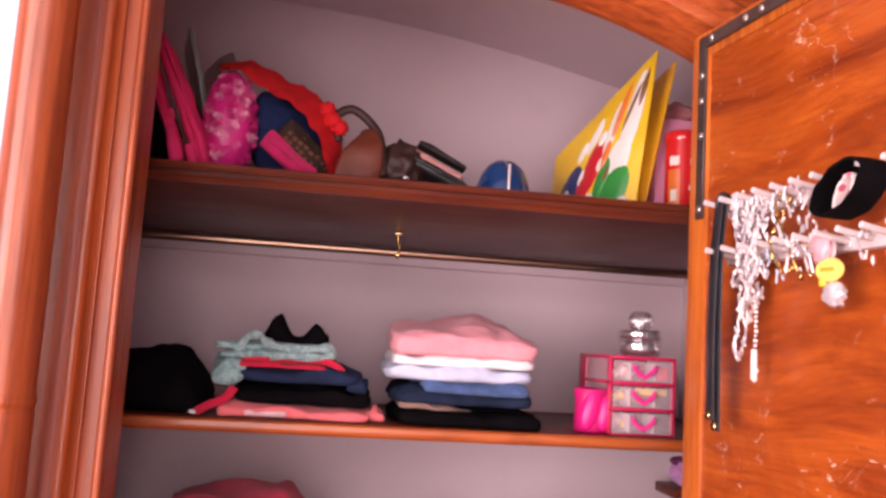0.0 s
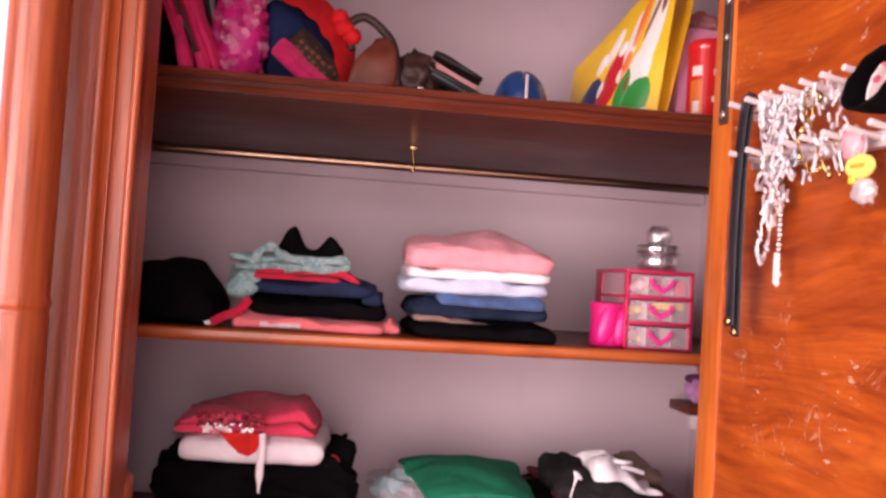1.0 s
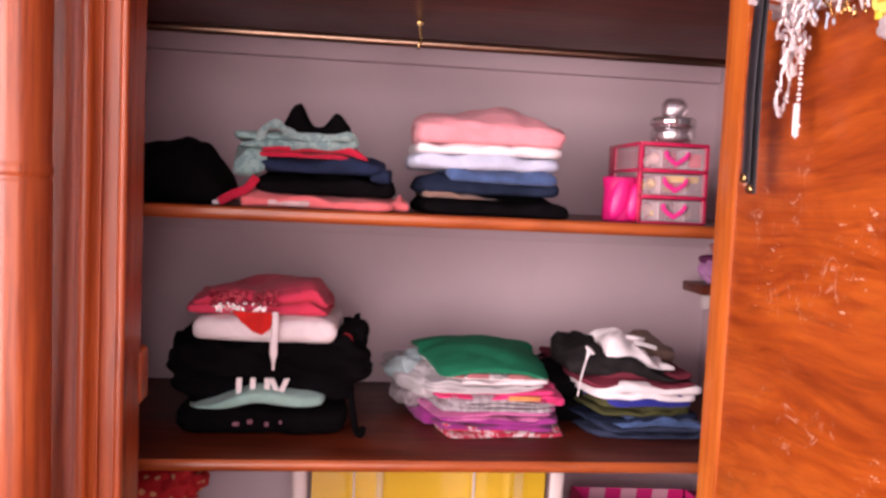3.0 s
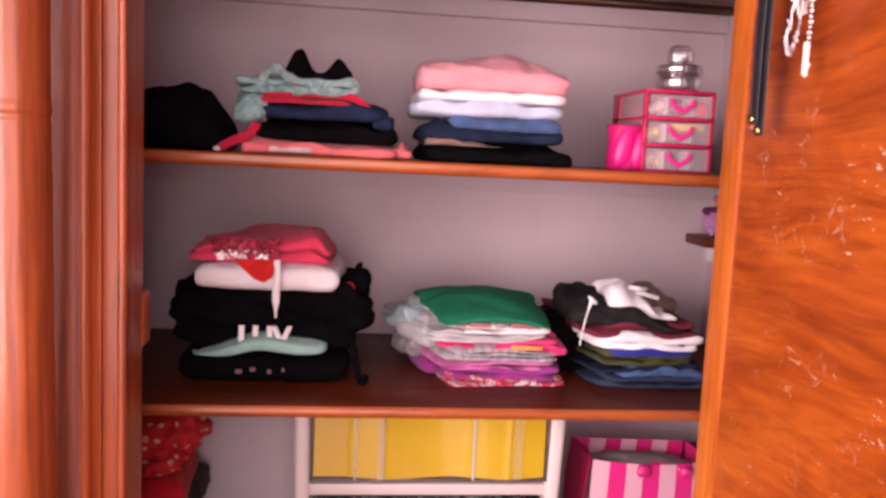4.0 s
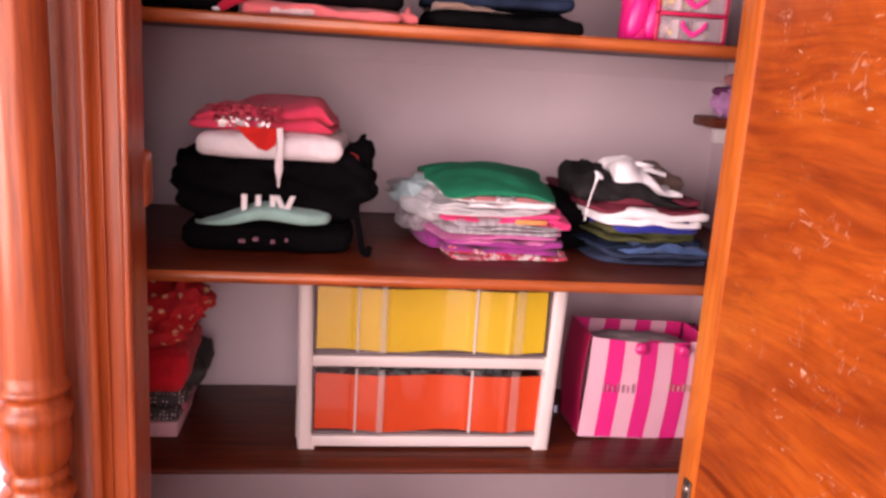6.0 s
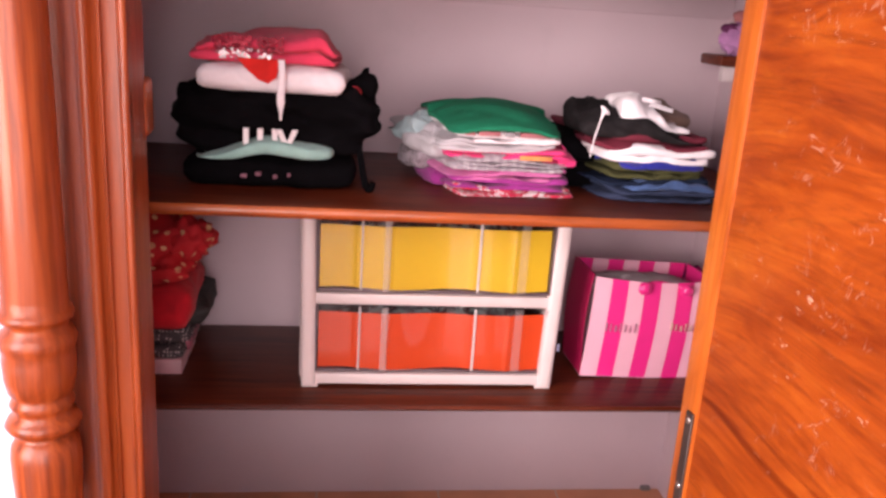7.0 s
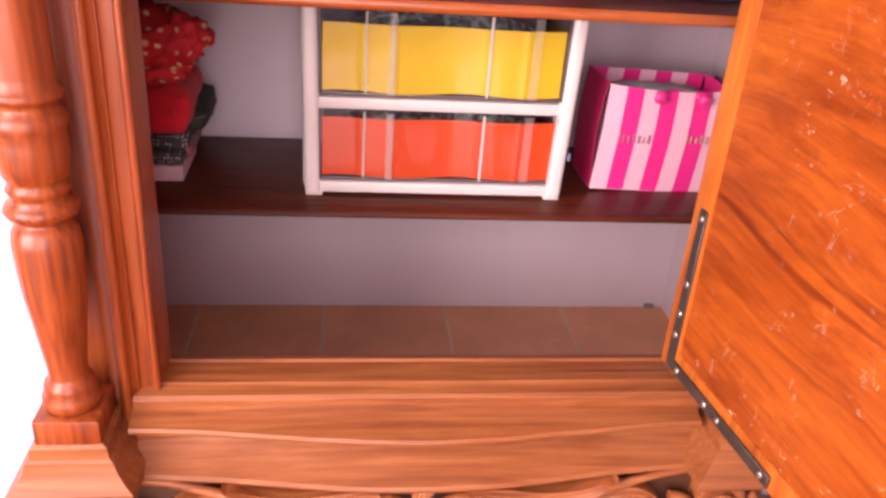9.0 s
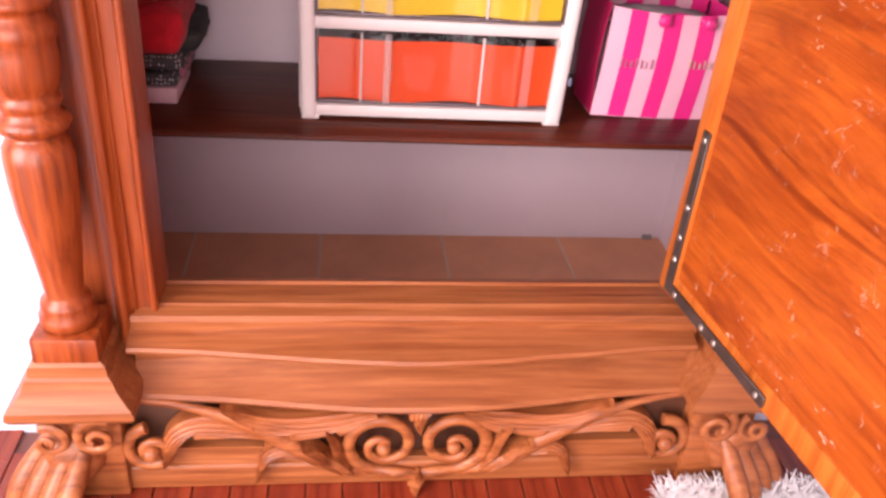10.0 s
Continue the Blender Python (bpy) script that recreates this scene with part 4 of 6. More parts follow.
turn(bm, pose(0.298, -0.036, 1.543, 90, 0, 0) @ Matrix.Diagonal((1, 0.62, 1, 1)))
yt = part("tag", bm, plain("yellow_tag", (0.78, 0.62, 0.14), 0.4, 0, 0.05, 50, 0.05), tag, "yellow speech bubble tag")
bm = box_bm(0.278, 0.290, -0.039, -0.033, 1.520, 1.534, 0.002)
part("tag_tail", bm, plain("yellow_tag_tail", (0.80, 0.62, 0.06), 0.4), tag)
part("tag_writing", box_bm(0.285, 0.311, -0.0405, -0.0385, 1.541, 1.546, 0.0), plain("tag_ink", (0.55, 0.35, 0.03), 0.5), yt)
part("charm", blob(0.022, 0.008, 0.018, 8, 0.3, 8, 3, None, (0.305, -0.034, 1.508)), M_SILVER, tag, "crumpled silver charm")
part("ring", sweep([(0.300 + 0.008 * math.cos(a / 8 * math.pi), -0.036, 1.572 + 0.014 * math.sin(a / 8 * math.pi)) for a in range(17)], 0.0016, 6), M_SILVER, tag)

# ---------------------------------------------------------------- clothes rail under the top shelf
rail = thing("clothes_rail", "dark brass clothes rail under the top shelf", "rail")
bm = sweep([(NX0 + 0.003, 0.230, 1.613), (NX1 - 0.003, 0.230, 1.613)], 0.0085, 16, 1.0, (0, 0, 1))
part("rod", bm, plain("brass_rod", (0.40, 0.26, 0.18), 0.28, 1.0, 0.25, 8, 0.05), rail)
part("rail_hook", sweep(spline([(-0.127, 0.222, 1.651), (-0.127, 0.222, 1.638), (-0.124, 0.2195, 1.620), (-0.127, 0.219, 1.606), (-0.127, 0.230, 1.6025)], 14), 0.0026, 8, 1.0, (1, 0, 0)), M_BRASS, rail, "small brass hook over the rail")
part("rail_hook_plate", box_bm(-0.134, -0.120, 0.214, 0.230, 1.648, 1.6539, 0.001), M_BRASS, rail)
for x in (NX0 + 0.006, NX1 - 0.006):
    bm = lathe([(0.018, -0.006), (0.018, 0.004), (0.012, 0.006)], 20)
    turn(bm, pose(x, 0.230, 1.613, 0, 90, 0))
    part("socket", bm, M_BRASS, rail)

# ---------------------------------------------------------------- things on the top shelf
TS = 1.7065
HOT_PINK = cloth("hot_pink_cloth", (0.74, 0.035, 0.15), vary=0.1, sheen=0.0)
M_NAVY = cloth("navy_cloth", (0.012, 0.022, 0.085), vary=0.2)
M_RED = cloth("red_cloth", (0.62, 0.014, 0.018), vary=0.12, sheen=0.0)


def upright(name, depth, high, t, seed, material, label, category, m):
    """A flat soft thing on its edge, its broad side to the left and right; m leans it."""
    bm = soft_slab(depth, high, t, seed, wrinkle=0.004, layers=2, rnd=0.6)
    turn(bm, Matrix(((0, 0, 1, 0), (1, 0, 0, 0), (0, 1, 0, 0), (0, 0, 0, 1))))
    ob = part(name, bm, material, None, angle=75)
    ob.matrix_world = m
    return tagged(ob, label, category)


def leaning_panel(name, w, h, t, seed, material, label, category, m, puff=0.4):
    """A soft flat bag standing on its edge."""
    bm = soft_slab(w, h, t, seed, wrinkle=0.004, layers=2, rnd=0.5)
    turn(bm, pose(0, 0, 0, 90, 0, 0))
    ob = part(name, bm, material, None, angle=75)
    ob.matrix_world = m
    return tagged(ob, label, category)


upright("pouch", 0.15, 0.268, 0.034, 3, HOT_PINK, "hot pink zipped pouch leaning on the top shelf", "pouch", pose(-0.508, 0.130, TS + 0.006, 0, -23, 4))
upright("pouch", 0.15, 0.215, 0.022, 9, HOT_PINK, "hot pink folded cloth bag leaning on the top shelf", "pouch", pose(-0.542, 0.115, TS + 0.008, 0, -22, 4))
upright("backpack", 0.20, 0.135, 0.055, 12, M_BLACK_CLOTH, "black cloth backpack with pink straps on the top shelf", "backpack", pose(-0.600, 0.165, TS + 0.006, 0, -8, 0))
tagged(part("bag_strap", sweep(spline([(-0.560, 0.055, TS + 0.11), (-0.548, 0.035, TS + 0.05), (-0.535, 0.03, TS + 0.012), (-0.510, 0.035, TS + 0.008), (-0.520, 0.05, TS + 0.05)], 20), 0.008, 8, 0.4, (0, -1, 0)), HOT_PINK), "hot pink webbing strap lying on the top shelf", "strap")
upright("folder", 0.16, 0.305, 0.014, 15, plain("grey_green_plastic", (0.24, 0.29, 0.27), 0.35, 0, 0.1, 20, 0.05), "grey-green plastic folder leaning on the top shelf", "folder", pose(-0.498, 0.230, TS + 0.004, 0, -15, 12))
upright("file_pocket", 0.20, 0.290, 0.008, 16, glass("clear_film", (0.55, 0.45, 0.5), 0.2, 0.22), "clear plastic pocket leaning behind the bags", "pocket", pose(-0.470, 0.330, TS + 0.003, 0, -12, 25))

# bag covered in fabric rosettes
ros = thing("rosette_bag", "magenta bag covered in shiny fabric rosettes on the top shelf", "bag")
part("bag_body", blob(0.049, 0.055, 0.104, 6, 0.06, 4, 4, None, (-0.464, 0.125, TS + 0.107)), plain("magenta_satin", (0.60, 0.02, 0.20), 0.4, 0, 0.15, 60, 0.2), ros)
M_PETALS = [plain("petal_%d" % k, c, 0.35, 0, 0.12, 90, 0.3) for k, c in enumerate(((0.62, 0.03, 0.22), (0.70, 0.10, 0.30), (0.74, 0.26, 0.42), (0.52, 0.02, 0.17)))]
rng = random.Random(11)
for k in range(84):
    a = rng.uniform(-2.6, 0.7)
    h = rng.uniform(-0.96, 0.93)
    s = math.sqrt(max(0.03, 1 - h * h))
    p = Vector((-0.464 + 0.046 * s * math.cos(a), 0.125 + 0.052 * s * math.sin(a), TS + 0.107 + 0.098 * h))
    nrm = Vector((s * math.cos(a) / 0.047, s * math.sin(a) / 0.055, h / 0.093)).normalized()
    bm = bmesh.new()
    r0 = rng.uniform(0.009, 0.014)
    for ring, (r, o) in enumerate(((r0, 0.0), (r0 * 0.68, 0.0025), (r0 * 0.38, 0.0045))):
        n = 9
        c = bm.verts.new((0, 0, o + 0.001))
        vs = [bm.verts.new((r * (1 + 0.14 * math.cos(5 * 2 * math.pi * i / n + ring)) * math.cos(2 * math.pi * i / n), r * math.sin(2 * math.pi * i / n), o + 0.0035 + 0.002 * math.sin(3 * 2 * math.pi * i / n))) for i in range(n)]
        lo = [bm.verts.new((v.co.x * 0.7, v.co.y * 0.7, o - 0.004)) for v in vs]
        for i in range(n):
            bm.faces.new((c, vs[i], vs[(i + 1) % n]))
            bm.faces.new((vs[i], lo[i], lo[(i + 1) % n], vs[(i + 1) % n]))
    turn(bm, Matrix.Translation(p) @ nrm.to_track_quat("Z", "Y").to_matrix().to_4x4())
    part("rosette", bm, M_PETALS[min(3, int(rng.random() * 4))], ros, angle=80)

# navy bag, leopard clutch, red purse, red ruffled scarf
nav = part("bag", blob(0.072, 0.055, 0.108, 21, 0.12, 3, 4, None, (0, 0, 0.100)), M_NAVY, None)
nav.matrix_world = pose(-0.318, 0.19, TS, 0, -24, 10)
tagged(nav, "navy blue cloth bag slumped on the top shelf", "bag")
leaning_panel("clutch", 0.115, 0.070, 0.026, 23, dotted("leopard_print", (0.035, 0.014, 0.010), (0.16, 0.055, 0.022), 75, 0.33), "brown leopard print clutch leaning on the top shelf", "clutch", pose(-0.352, 0.115, TS + 0.040, 0, 38, 12))
leaning_panel("purse", 0.110, 0.036, 0.030, 24, cloth("crimson_cloth", (0.60, 0.020, 0.13), vary=0.1), "crimson cloth purse leaning on the top shelf", "purse", pose(-0.360, 0.075, TS + 0.032, 0, 36, 8))
bm = bmesh.new()
pts = spline([(-0.478, 0.14, TS + 0.226), (-0.440, 0.13, TS + 0.226), (-0.385, 0.12, TS + 0.194), (-0.332, 0.11, TS + 0.170), (-0.298, 0.10, TS + 0.135), (-0.272, 0.10, TS + 0.085), (-0.262, 0.11, TS + 0.02)], 44)
rows = []
for i, p in enumerate(pts):
    t = i / (len(pts) - 1)
    w = 0.026 + 0.012 * math.sin(math.pi * t) + 0.003 * abs(math.sin(t * 17))
    rows.append([bm.verts.new(p + Vector((s * w * 0.5 + 0.002 * math.sin(i * 0.9 + s * 3), s * 0.035, s * w * 0.55 + o + 0.0022 * math.sin(i * 1.1 + s * 2)))) for s, o in ((-1, 0), (-0.5, 0.006), (0, 0.002), (0.5, 0.007), (1, 0), (0.4, -0.006), (-0.4, -0.006))])
for a, b in zip(rows, rows[1:]):
    for k in range(7):
        bm.faces.new((a[k], b[k], b[(k + 1) % 7], a[(k + 1) % 7]))
bm.faces.new(rows[0])
bm.faces.new(rows[-1][::-1])
bmesh.ops.recalc_face_normals(bm, faces=bm.faces[:])
tagged(part("scarf", bm, M_RED, angle=80), "bright red ruffled scarf draped over the bags", "scarf")
tagged(part("cloth_toy", blob(0.018, 0.02, 0.030, 31, 0.2, 4, 3, None, (-0.345, 0.24, TS + 0.205)), cloth("orchid_cloth", (0.55, 0.06, 0.28)), None), "small orchid pink cloth pouch behind the scarf", "pouch")
for k, p in enumerate(((-0.287, 0.10, TS + 0.150), (-0.262, 0.10, TS + 0.118), (-0.276, 0.095, TS + 0.130))):
    tagged(part("fabric_flower", blob(0.016, 0.014, 0.015, 40 + k, 0.35, 9, 3, None, p), M_RED), "red fabric flower on the scarf's end", "fabric flower", "red fabric flowers")

# brown handbag with a looped handle
M_TAN = plain("tan_leather", (0.13, 0.022, 0.007), 0.6, 0, 0.2, 40, 0.2)
M_DKBR = plain("dark_brown_leather", (0.036, 0.013, 0.009), 0.6, 0, 0.25, 40, 0.25)
hb = thing("handbag", "tan brown leather handbag with a dark looped handle", "handbag")
bm = soft_slab(0.098, 0.085, 0.118, 51, wrinkle=0.006, layers=1, rnd=0.3, shape=lambda x, y, z, u, v, t: (x * (1 - 0.42 * (t * 0.5 + 0.5)) + 0.012 * t, y, z))
turn(bm, Matrix.Translation((-0.218, 0.07, TS)))
part("bag_body", bm, M_TAN, hb, angle=75)
part("handle", sweep(spline([(-0.262, 0.11, TS + 0.095), (-0.268, 0.11, TS + 0.140), (-0.240, 0.11, TS + 0.158), (-0.204, 0.11, TS + 0.135), (-0.184, 0.10, TS + 0.10), (-0.176, 0.085, TS + 0.03)], 28), 0.0085, 10), M_DKBR, hb, "dark brown rolled handle")

# purses and wallets in a slumped heap
tagged(part("purse", blob(0.046, 0.05, 0.056, 60, 0.28, 6, 4, None, (-0.140, 0.13, TS + 0.050)), M_DKBR), "crumpled dark brown leather purse on the top shelf", "purse")
tagged(part("purse_clasp", box_bm(-0.140, -0.130, 0.062, 0.066, TS + 0.026, TS + 0.029, 0.0005), M_SILVER), "small silver clasp on the brown purse", "clasp")
for k, (w, d, h, mat, lab, m) in enumerate((
        (0.135, 0.09, 0.026, plain("black_wallet", (0.022, 0.024, 0.026), 0.4, 0, 0.2, 50, 0.2), "black leather wallet sloping on the heap", pose(-0.068, 0.085, TS + 0.034, 0, 25, 0)),
        (0.125, 0.09, 0.016, plain("blush_wallet", (0.62, 0.30, 0.28), 0.45, 0, 0.1, 50, 0.2), "blush pink wallet sloping on the heap", pose(-0.078, 0.115, TS + 0.066, 0, 25, 0)),
        (0.105, 0.05, 0.014, plain("black_case", (0.018, 0.016, 0.017), 0.4, 0, 0.2, 50, 0.2), "slim black case resting on the pink wallet", pose(-0.058, 0.145, TS + 0.092, 0, 24, 0)))):
    ob = part("wallet", soft_slab(w, d, h, 70 + k, wrinkle=0.002, layers=2, rnd=0.5), mat, None, angle=75)
    ob.matrix_world = m
    tagged(ob, lab, "wallet", "wallets on the heap")

# blue round case
cs = thing("round_case", "shiny blue domed case with a silver zip, on the top shelf", "case")
M_BLUE = plain("blue_satin", (0.012, 0.050, 0.17), 0.25, 0, 0.2, 25, 0.1, coat=0.5)
for s in (-1, 1):
    bm = bmesh.new()
    bmesh.ops.create_uvsphere(bm, u_segments=28, v_segments=16, radius=1.0)
    for v in bm.verts:
        c = v.co
        v.co = Vector((0.062 + s * (0.004 + 0.050 * max(0.0, s * c.x)) if s * c.x > 0 else 0.062 + s * 0.004, 0.135 + 0.055 * c.y, TS + 0.001 + 0.092 * max(0.0, c.z) ** 0.8 * (1 if c.z > 0 else 0)))
    bmesh.ops.remove_doubles(bm, verts=bm.verts[:], dist=0.0002)
    part("case_half", bm, M_BLUE, cs)
part("zip", box_bm(0.0595, 0.0645, 0.081, 0.085, TS + 0.006, TS + 0.075, 0.001), M_SILVER, cs, "silver zip")
tagged(part("hair_clip", sweep(spline([(0.0, 0.09, TS + 0.006), (0.006, 0.085, TS + 0.03), (0.018, 0.085, TS + 0.045)], 12), [0.004] * 13, 8), M_BLUE), "dark blue hair clip beside the round case", "hair clip")


# two glossy foil bags standing upright, their broad sides turned towards the room's west
def foil_bag(near0, near1, far0, far1, material, label, prints, seed):
    """near0, near1: foot and top of the near edge; far0, far1: those of the far edge."""
    ob = thing("gift_bag", label, "bag")
    ob.location = (0, 0, TS + 0.001)
    n0, n1, f0, f1 = (Vector(p) for p in (near0, near1, far0, far1))

    def spot(s, t):
        return f0.lerp(n0, s).lerp(f1.lerp(n1, s), t)

    side = (n0 - f0).cross(Vector((0, 0, 1))).normalized()
    side = side if side.y < 0 or side.x < 0 else -side

    def puff(s, t):
        return 0.030 * (1 - t ** 2.0) * (1 - (2 * s - 1) ** 2) ** 0.6 + 0.0012

    def skin(s, t, sg):
        return spot(s, t) + side * (sg * puff(s, t) + 0.004 * noise.noise(Vector((s * 6 + seed, t * 4, sg))) * math.sin(math.pi * s))

    bm = bmesh.new()
    nx, nz = 16, 22
    sheets = [[[bm.verts.new(skin(i / nx, k / nz, sg)) for i in range(nx + 1)] for k in range(nz + 1)] for sg in (1, -1)]
    for g in sheets:
        for k in range(nz):
            for i in range(nx):
                bm.faces.new((g[k][i], g[k][i + 1], g[k + 1][i + 1], g[k + 1][i]))
    a, b = sheets
    for k in range(nz):
        for i in (0, nx):
            bm.faces.new((a[k][i], b[k][i], b[k + 1][i], a[k + 1][i]))
    for i in range(nx):
        for k in (0, nz):
            bm.faces.new((a[k][i], a[k][i + 1], b[k][i + 1], b[k][i]))
    bmesh.ops.recalc_face_normals(bm, faces=bm.faces[:])
    part("bag_body", bm, material, ob)
    for order, (s, t, rs, rt, mat, rot) in enumerate(prints):
        lift = 0.0010 + 0.00022 * order
        bm = bmesh.new()
        n, rings = 18, 3
        mid = bm.verts.new(skin(s, t, 1) + side * (lift + 0.0002))
        last = None
        for r in range(1, rings + 1):
            ring = []
            for i in range(n):
                a_ = 2 * math.pi * i / n
                ca, sa = rs * math.cos(a_) * r / rings, rt * math.sin(a_) * r / rings
                c_, s_ = math.cos(radians(rot)), math.sin(radians(rot))
                ss, tt = min(0.985, max(0.015, s + ca * c_ + sa * s_)), min(0.985, max(0.01, t + sa * c_ - ca * s_))
                ring.append(bm.verts.new(skin(ss, tt, 1) + side * (lift if r < rings else 0.0003)))
            for i in range(n):
                bm.faces.new((mid, ring[i], ring[(i + 1) % n]) if last is None else (last[i], ring[i], ring[(i + 1) % n], last[(i + 1) % n]))
            last = ring
        bmesh.ops.recalc_face_normals(bm, faces=bm.faces[:])
        part("print", bm, mat, ob)
    return ob


YEL = plain("yellow_foil", (0.80, 0.50, 0.02), 0.3, 0, 0.1, 25, 0.15, coat=0.4)
P_RED, P_GREEN, P_BLUE, P_WHITE, P_ORANGE, P_BROWN = (plain("print_" + n, c, 0.35, 0, 0.12, 45, 0.05, coat=0.3) for n, c in (("red", (0.55, 0.02, 0.03)), ("green", (0.03, 0.26, 0.05)), ("blue", (0.035, 0.05, 0.16)), ("white", (0.74, 0.70, 0.66)), ("orange", (0.68, 0.16, 0.03)), ("brown", (0.20, 0.09, 0.04))))
foil_bag((0.312, 0.085, 0), (0.346, 0.075, 0.328), (0.205, 0.33, 0), (0.215, 0.31, 0.150), YEL, "glossy yellow foil sweet bag printed with coloured shapes",
         [(0.88, 0.64, 0.075, 0.30, P_WHITE, 6), (0.82, 0.38, 0.10, 0.16, P_WHITE, 4), (0.30, 0.10, 0.20, 0.09, P_BROWN, 0), (0.60, 0.10, 0.20, 0.09, P_WHITE, 0), (0.70, 0.62, 0.055, 0.22, P_WHITE, 10), (0.52, 0.70, 0.05, 0.14, P_WHITE, 20),
          (0.36, 0.30, 0.11, 0.22, P_BLUE, 6), (0.26, 0.24, 0.045, 0.18, P_BROWN, 4), (0.58, 0.42, 0.095, 0.24, P_RED, 12), (0.50, 0.24, 0.07, 0.14, P_RED, -12), (0.82, 0.17, 0.12, 0.17, P_GREEN, 18), (0.70, 0.26, 0.06, 0.17, P_GREEN, 14), (0.68, 0.08, 0.10, 0.07, P_GREEN, 0),
          (0.76, 0.74, 0.030, 0.20, P_ORANGE, 12), (0.70, 0.46, 0.028, 0.12, P_ORANGE, 8), (0.94, 0.80, 0.020, 0.12, P_BROWN, 8), (0.86, 0.72, 0.012, 0.16, P_BROWN, 22), (0.62, 0.62, 0.035, 0.07, P_WHITE, 0), (0.66, 0.40, 0.020, 0.06, P_WHITE, 14), (0.47, 0.36, 0.020, 0.08, P_WHITE, 10),
          (0.74, 0.30, 0.016, 0.07, P_BROWN, 10), (0.34, 0.24, 0.018, 0.07, P_WHITE, 0), (0.91, 0.06, 0.05, 0.06, P_WHITE, 0), (0.40, 0.12, 0.03, 0.06, P_ORANGE, 0), (0.56, 0.06, 0.03, 0.05, P_RED, 0), (0.42, 0.62, 0.03, 0.09, P_WHITE, 22)], 3)
foil_bag((0.338, 0.110, 0), (0.398, 0.105, 0.322), (0.265, 0.34, 0), (0.300, 0.33, 0.200), plain("amber_foil", (0.82, 0.42, 0.02), 0.3, 0, 0.1, 25, 0.12, coat=0.4), "second glossy amber foil bag behind the first", [], 8)

# pink box, red tube and a cloth bow on it
pb = tagged(part("storage_box", box_bm(0.372, 0.490, 0.135, 0.235, TS, TS + 0.212, 0.004), plain("pink_card", (0.68, 0.26, 0.40), 0.5, 0, 0.08, 30, 0.1)), "pink cardboard box standing on the top shelf", "box")
tube = thing("sweet_tube", "red plastic sweet tube with a pale label, on the top shelf", "tube")
part("tube_body", lathe([(0.034, 0.0), (0.036, 0.003), (0.036, 0.148), (0.038, 0.150), (0.038, 0.166), (0.034, 0.170)], 32, 0, 0), plain("red_plastic", (0.62, 0.018, 0.02), 0.25, 0, 0.08, 30, 0.05, coat=0.5), tube)
tube.location = (0.412, 0.090, TS)
for k, (a0, a1, z0, z1, mt) in enumerate(((195, 235, 0.012, 0.092, P_ORANGE), (200, 232, 0.100, 0.118, P_WHITE), (265, 292, 0.100, 0.112, P_WHITE), (205, 226, 0.030, 0.052, P_WHITE), (262, 290, 0.050, 0.060, P_WHITE))):
    bm = bmesh.new()
    n = 8
    r = 0.0366
    vs = [[bm.verts.new((rr * math.cos(radians(a0 + (a1 - a0) * i / n)), rr * math.sin(radians(a0 + (a1 - a0) * i / n)), z)) for rr in (r, r - 0.0012) for z in (z0, z1)] for i in range(n + 1)]
    for a, b in zip(vs, vs[1:]):
        for p, q in ((0, 1), (1, 3), (3, 2), (2, 0)):
            bm.faces.new((a[p], a[q], b[q], b[p]))
    bm.faces.new((vs[0][0], vs[0][1], vs[0][3], vs[0][2]))
    bm.faces.new((vs[-1][0], vs[-1][2], vs[-1][3], vs[-1][1]))
    bmesh.ops.recalc_face_normals(bm, faces=bm.faces[:])
    part("tube_label", bm, mt, tube)
tagged(part("hair_bow", blob(0.045, 0.03, 0.024, 77, 0.4, 6, 4, None, (0.435, 0.185, TS + 0.232)), cloth("dusty_rose_cloth", (0.52, 0.20, 0.22))), "crumpled dusty rose fabric on the pink box", "fabric")

# ---------------------------------------------------------------- things on the middle shelf
MS = 1.2925
C_BLACK = M_BLACK_CLOTH
C_CORAL = cloth("coral_pink_cloth", (0.78, 0.17, 0.18), vary=0.08)
C_CRIMSON = cloth("crimson_knit", (0.50, 0.012, 0.045), vary=0.12)
C_NAVY = cloth("navy_jersey", (0.010, 0.020, 0.055), vary=0.2)
C_MINT = cloth("mint_knit", (0.26, 0.42, 0.40), vary=0.15, second=(0.14, 0.26, 0.26))
C_SWEAT = cloth("bright_coral_fleece", (0.72, 0.055, 0.120), vary=0.1)
C_PINK = cloth("rose_pink_denim", (0.76, 0.31, 0.35), vary=0.06)
C_WHITE = cloth("white_cotton", (0.84, 0.79, 0.81), vary=0.05)
C_SKY = cloth("pale_blue_denim", (0.50, 0.56, 0.70), vary=0.08)
C_DENIM = cloth("blue_denim", (0.055, 0.105, 0.24), vary=0.2)
C_DKDENIM = cloth("dark_denim", (0.014, 0.022, 0.045), vary=0.2)
C_TAUPE = cloth("taupe_cloth", (0.22, 0.14, 0.11), vary=0.12)

# black pile against the jamb
folded("folded_clothes", "pile of black folded clothes on the middle shelf", "clothes", C_BLACK, -0.580, 0.05, MS, 0.24, 0.26, 0.104, 1, 0, layers=1, wrinkle=0.010, rnd=0.3,
       shape=lambda x, y, z, u, v, t: (x, y, z * (1 - 0.50 * max(0.0, (x - 0.070) / 0.05)) + 0.006 * math.sin(40 * x) * (t > 0)))
tg = folded("clothes_label", "small white cloth label poking from the black pile", "label", C_WHITE, -0.472, 0.045, MS, 0.014, 0.012, 0.012, 2, 0, layers=1, wrinkle=0.001, res=(6, 4, 4))

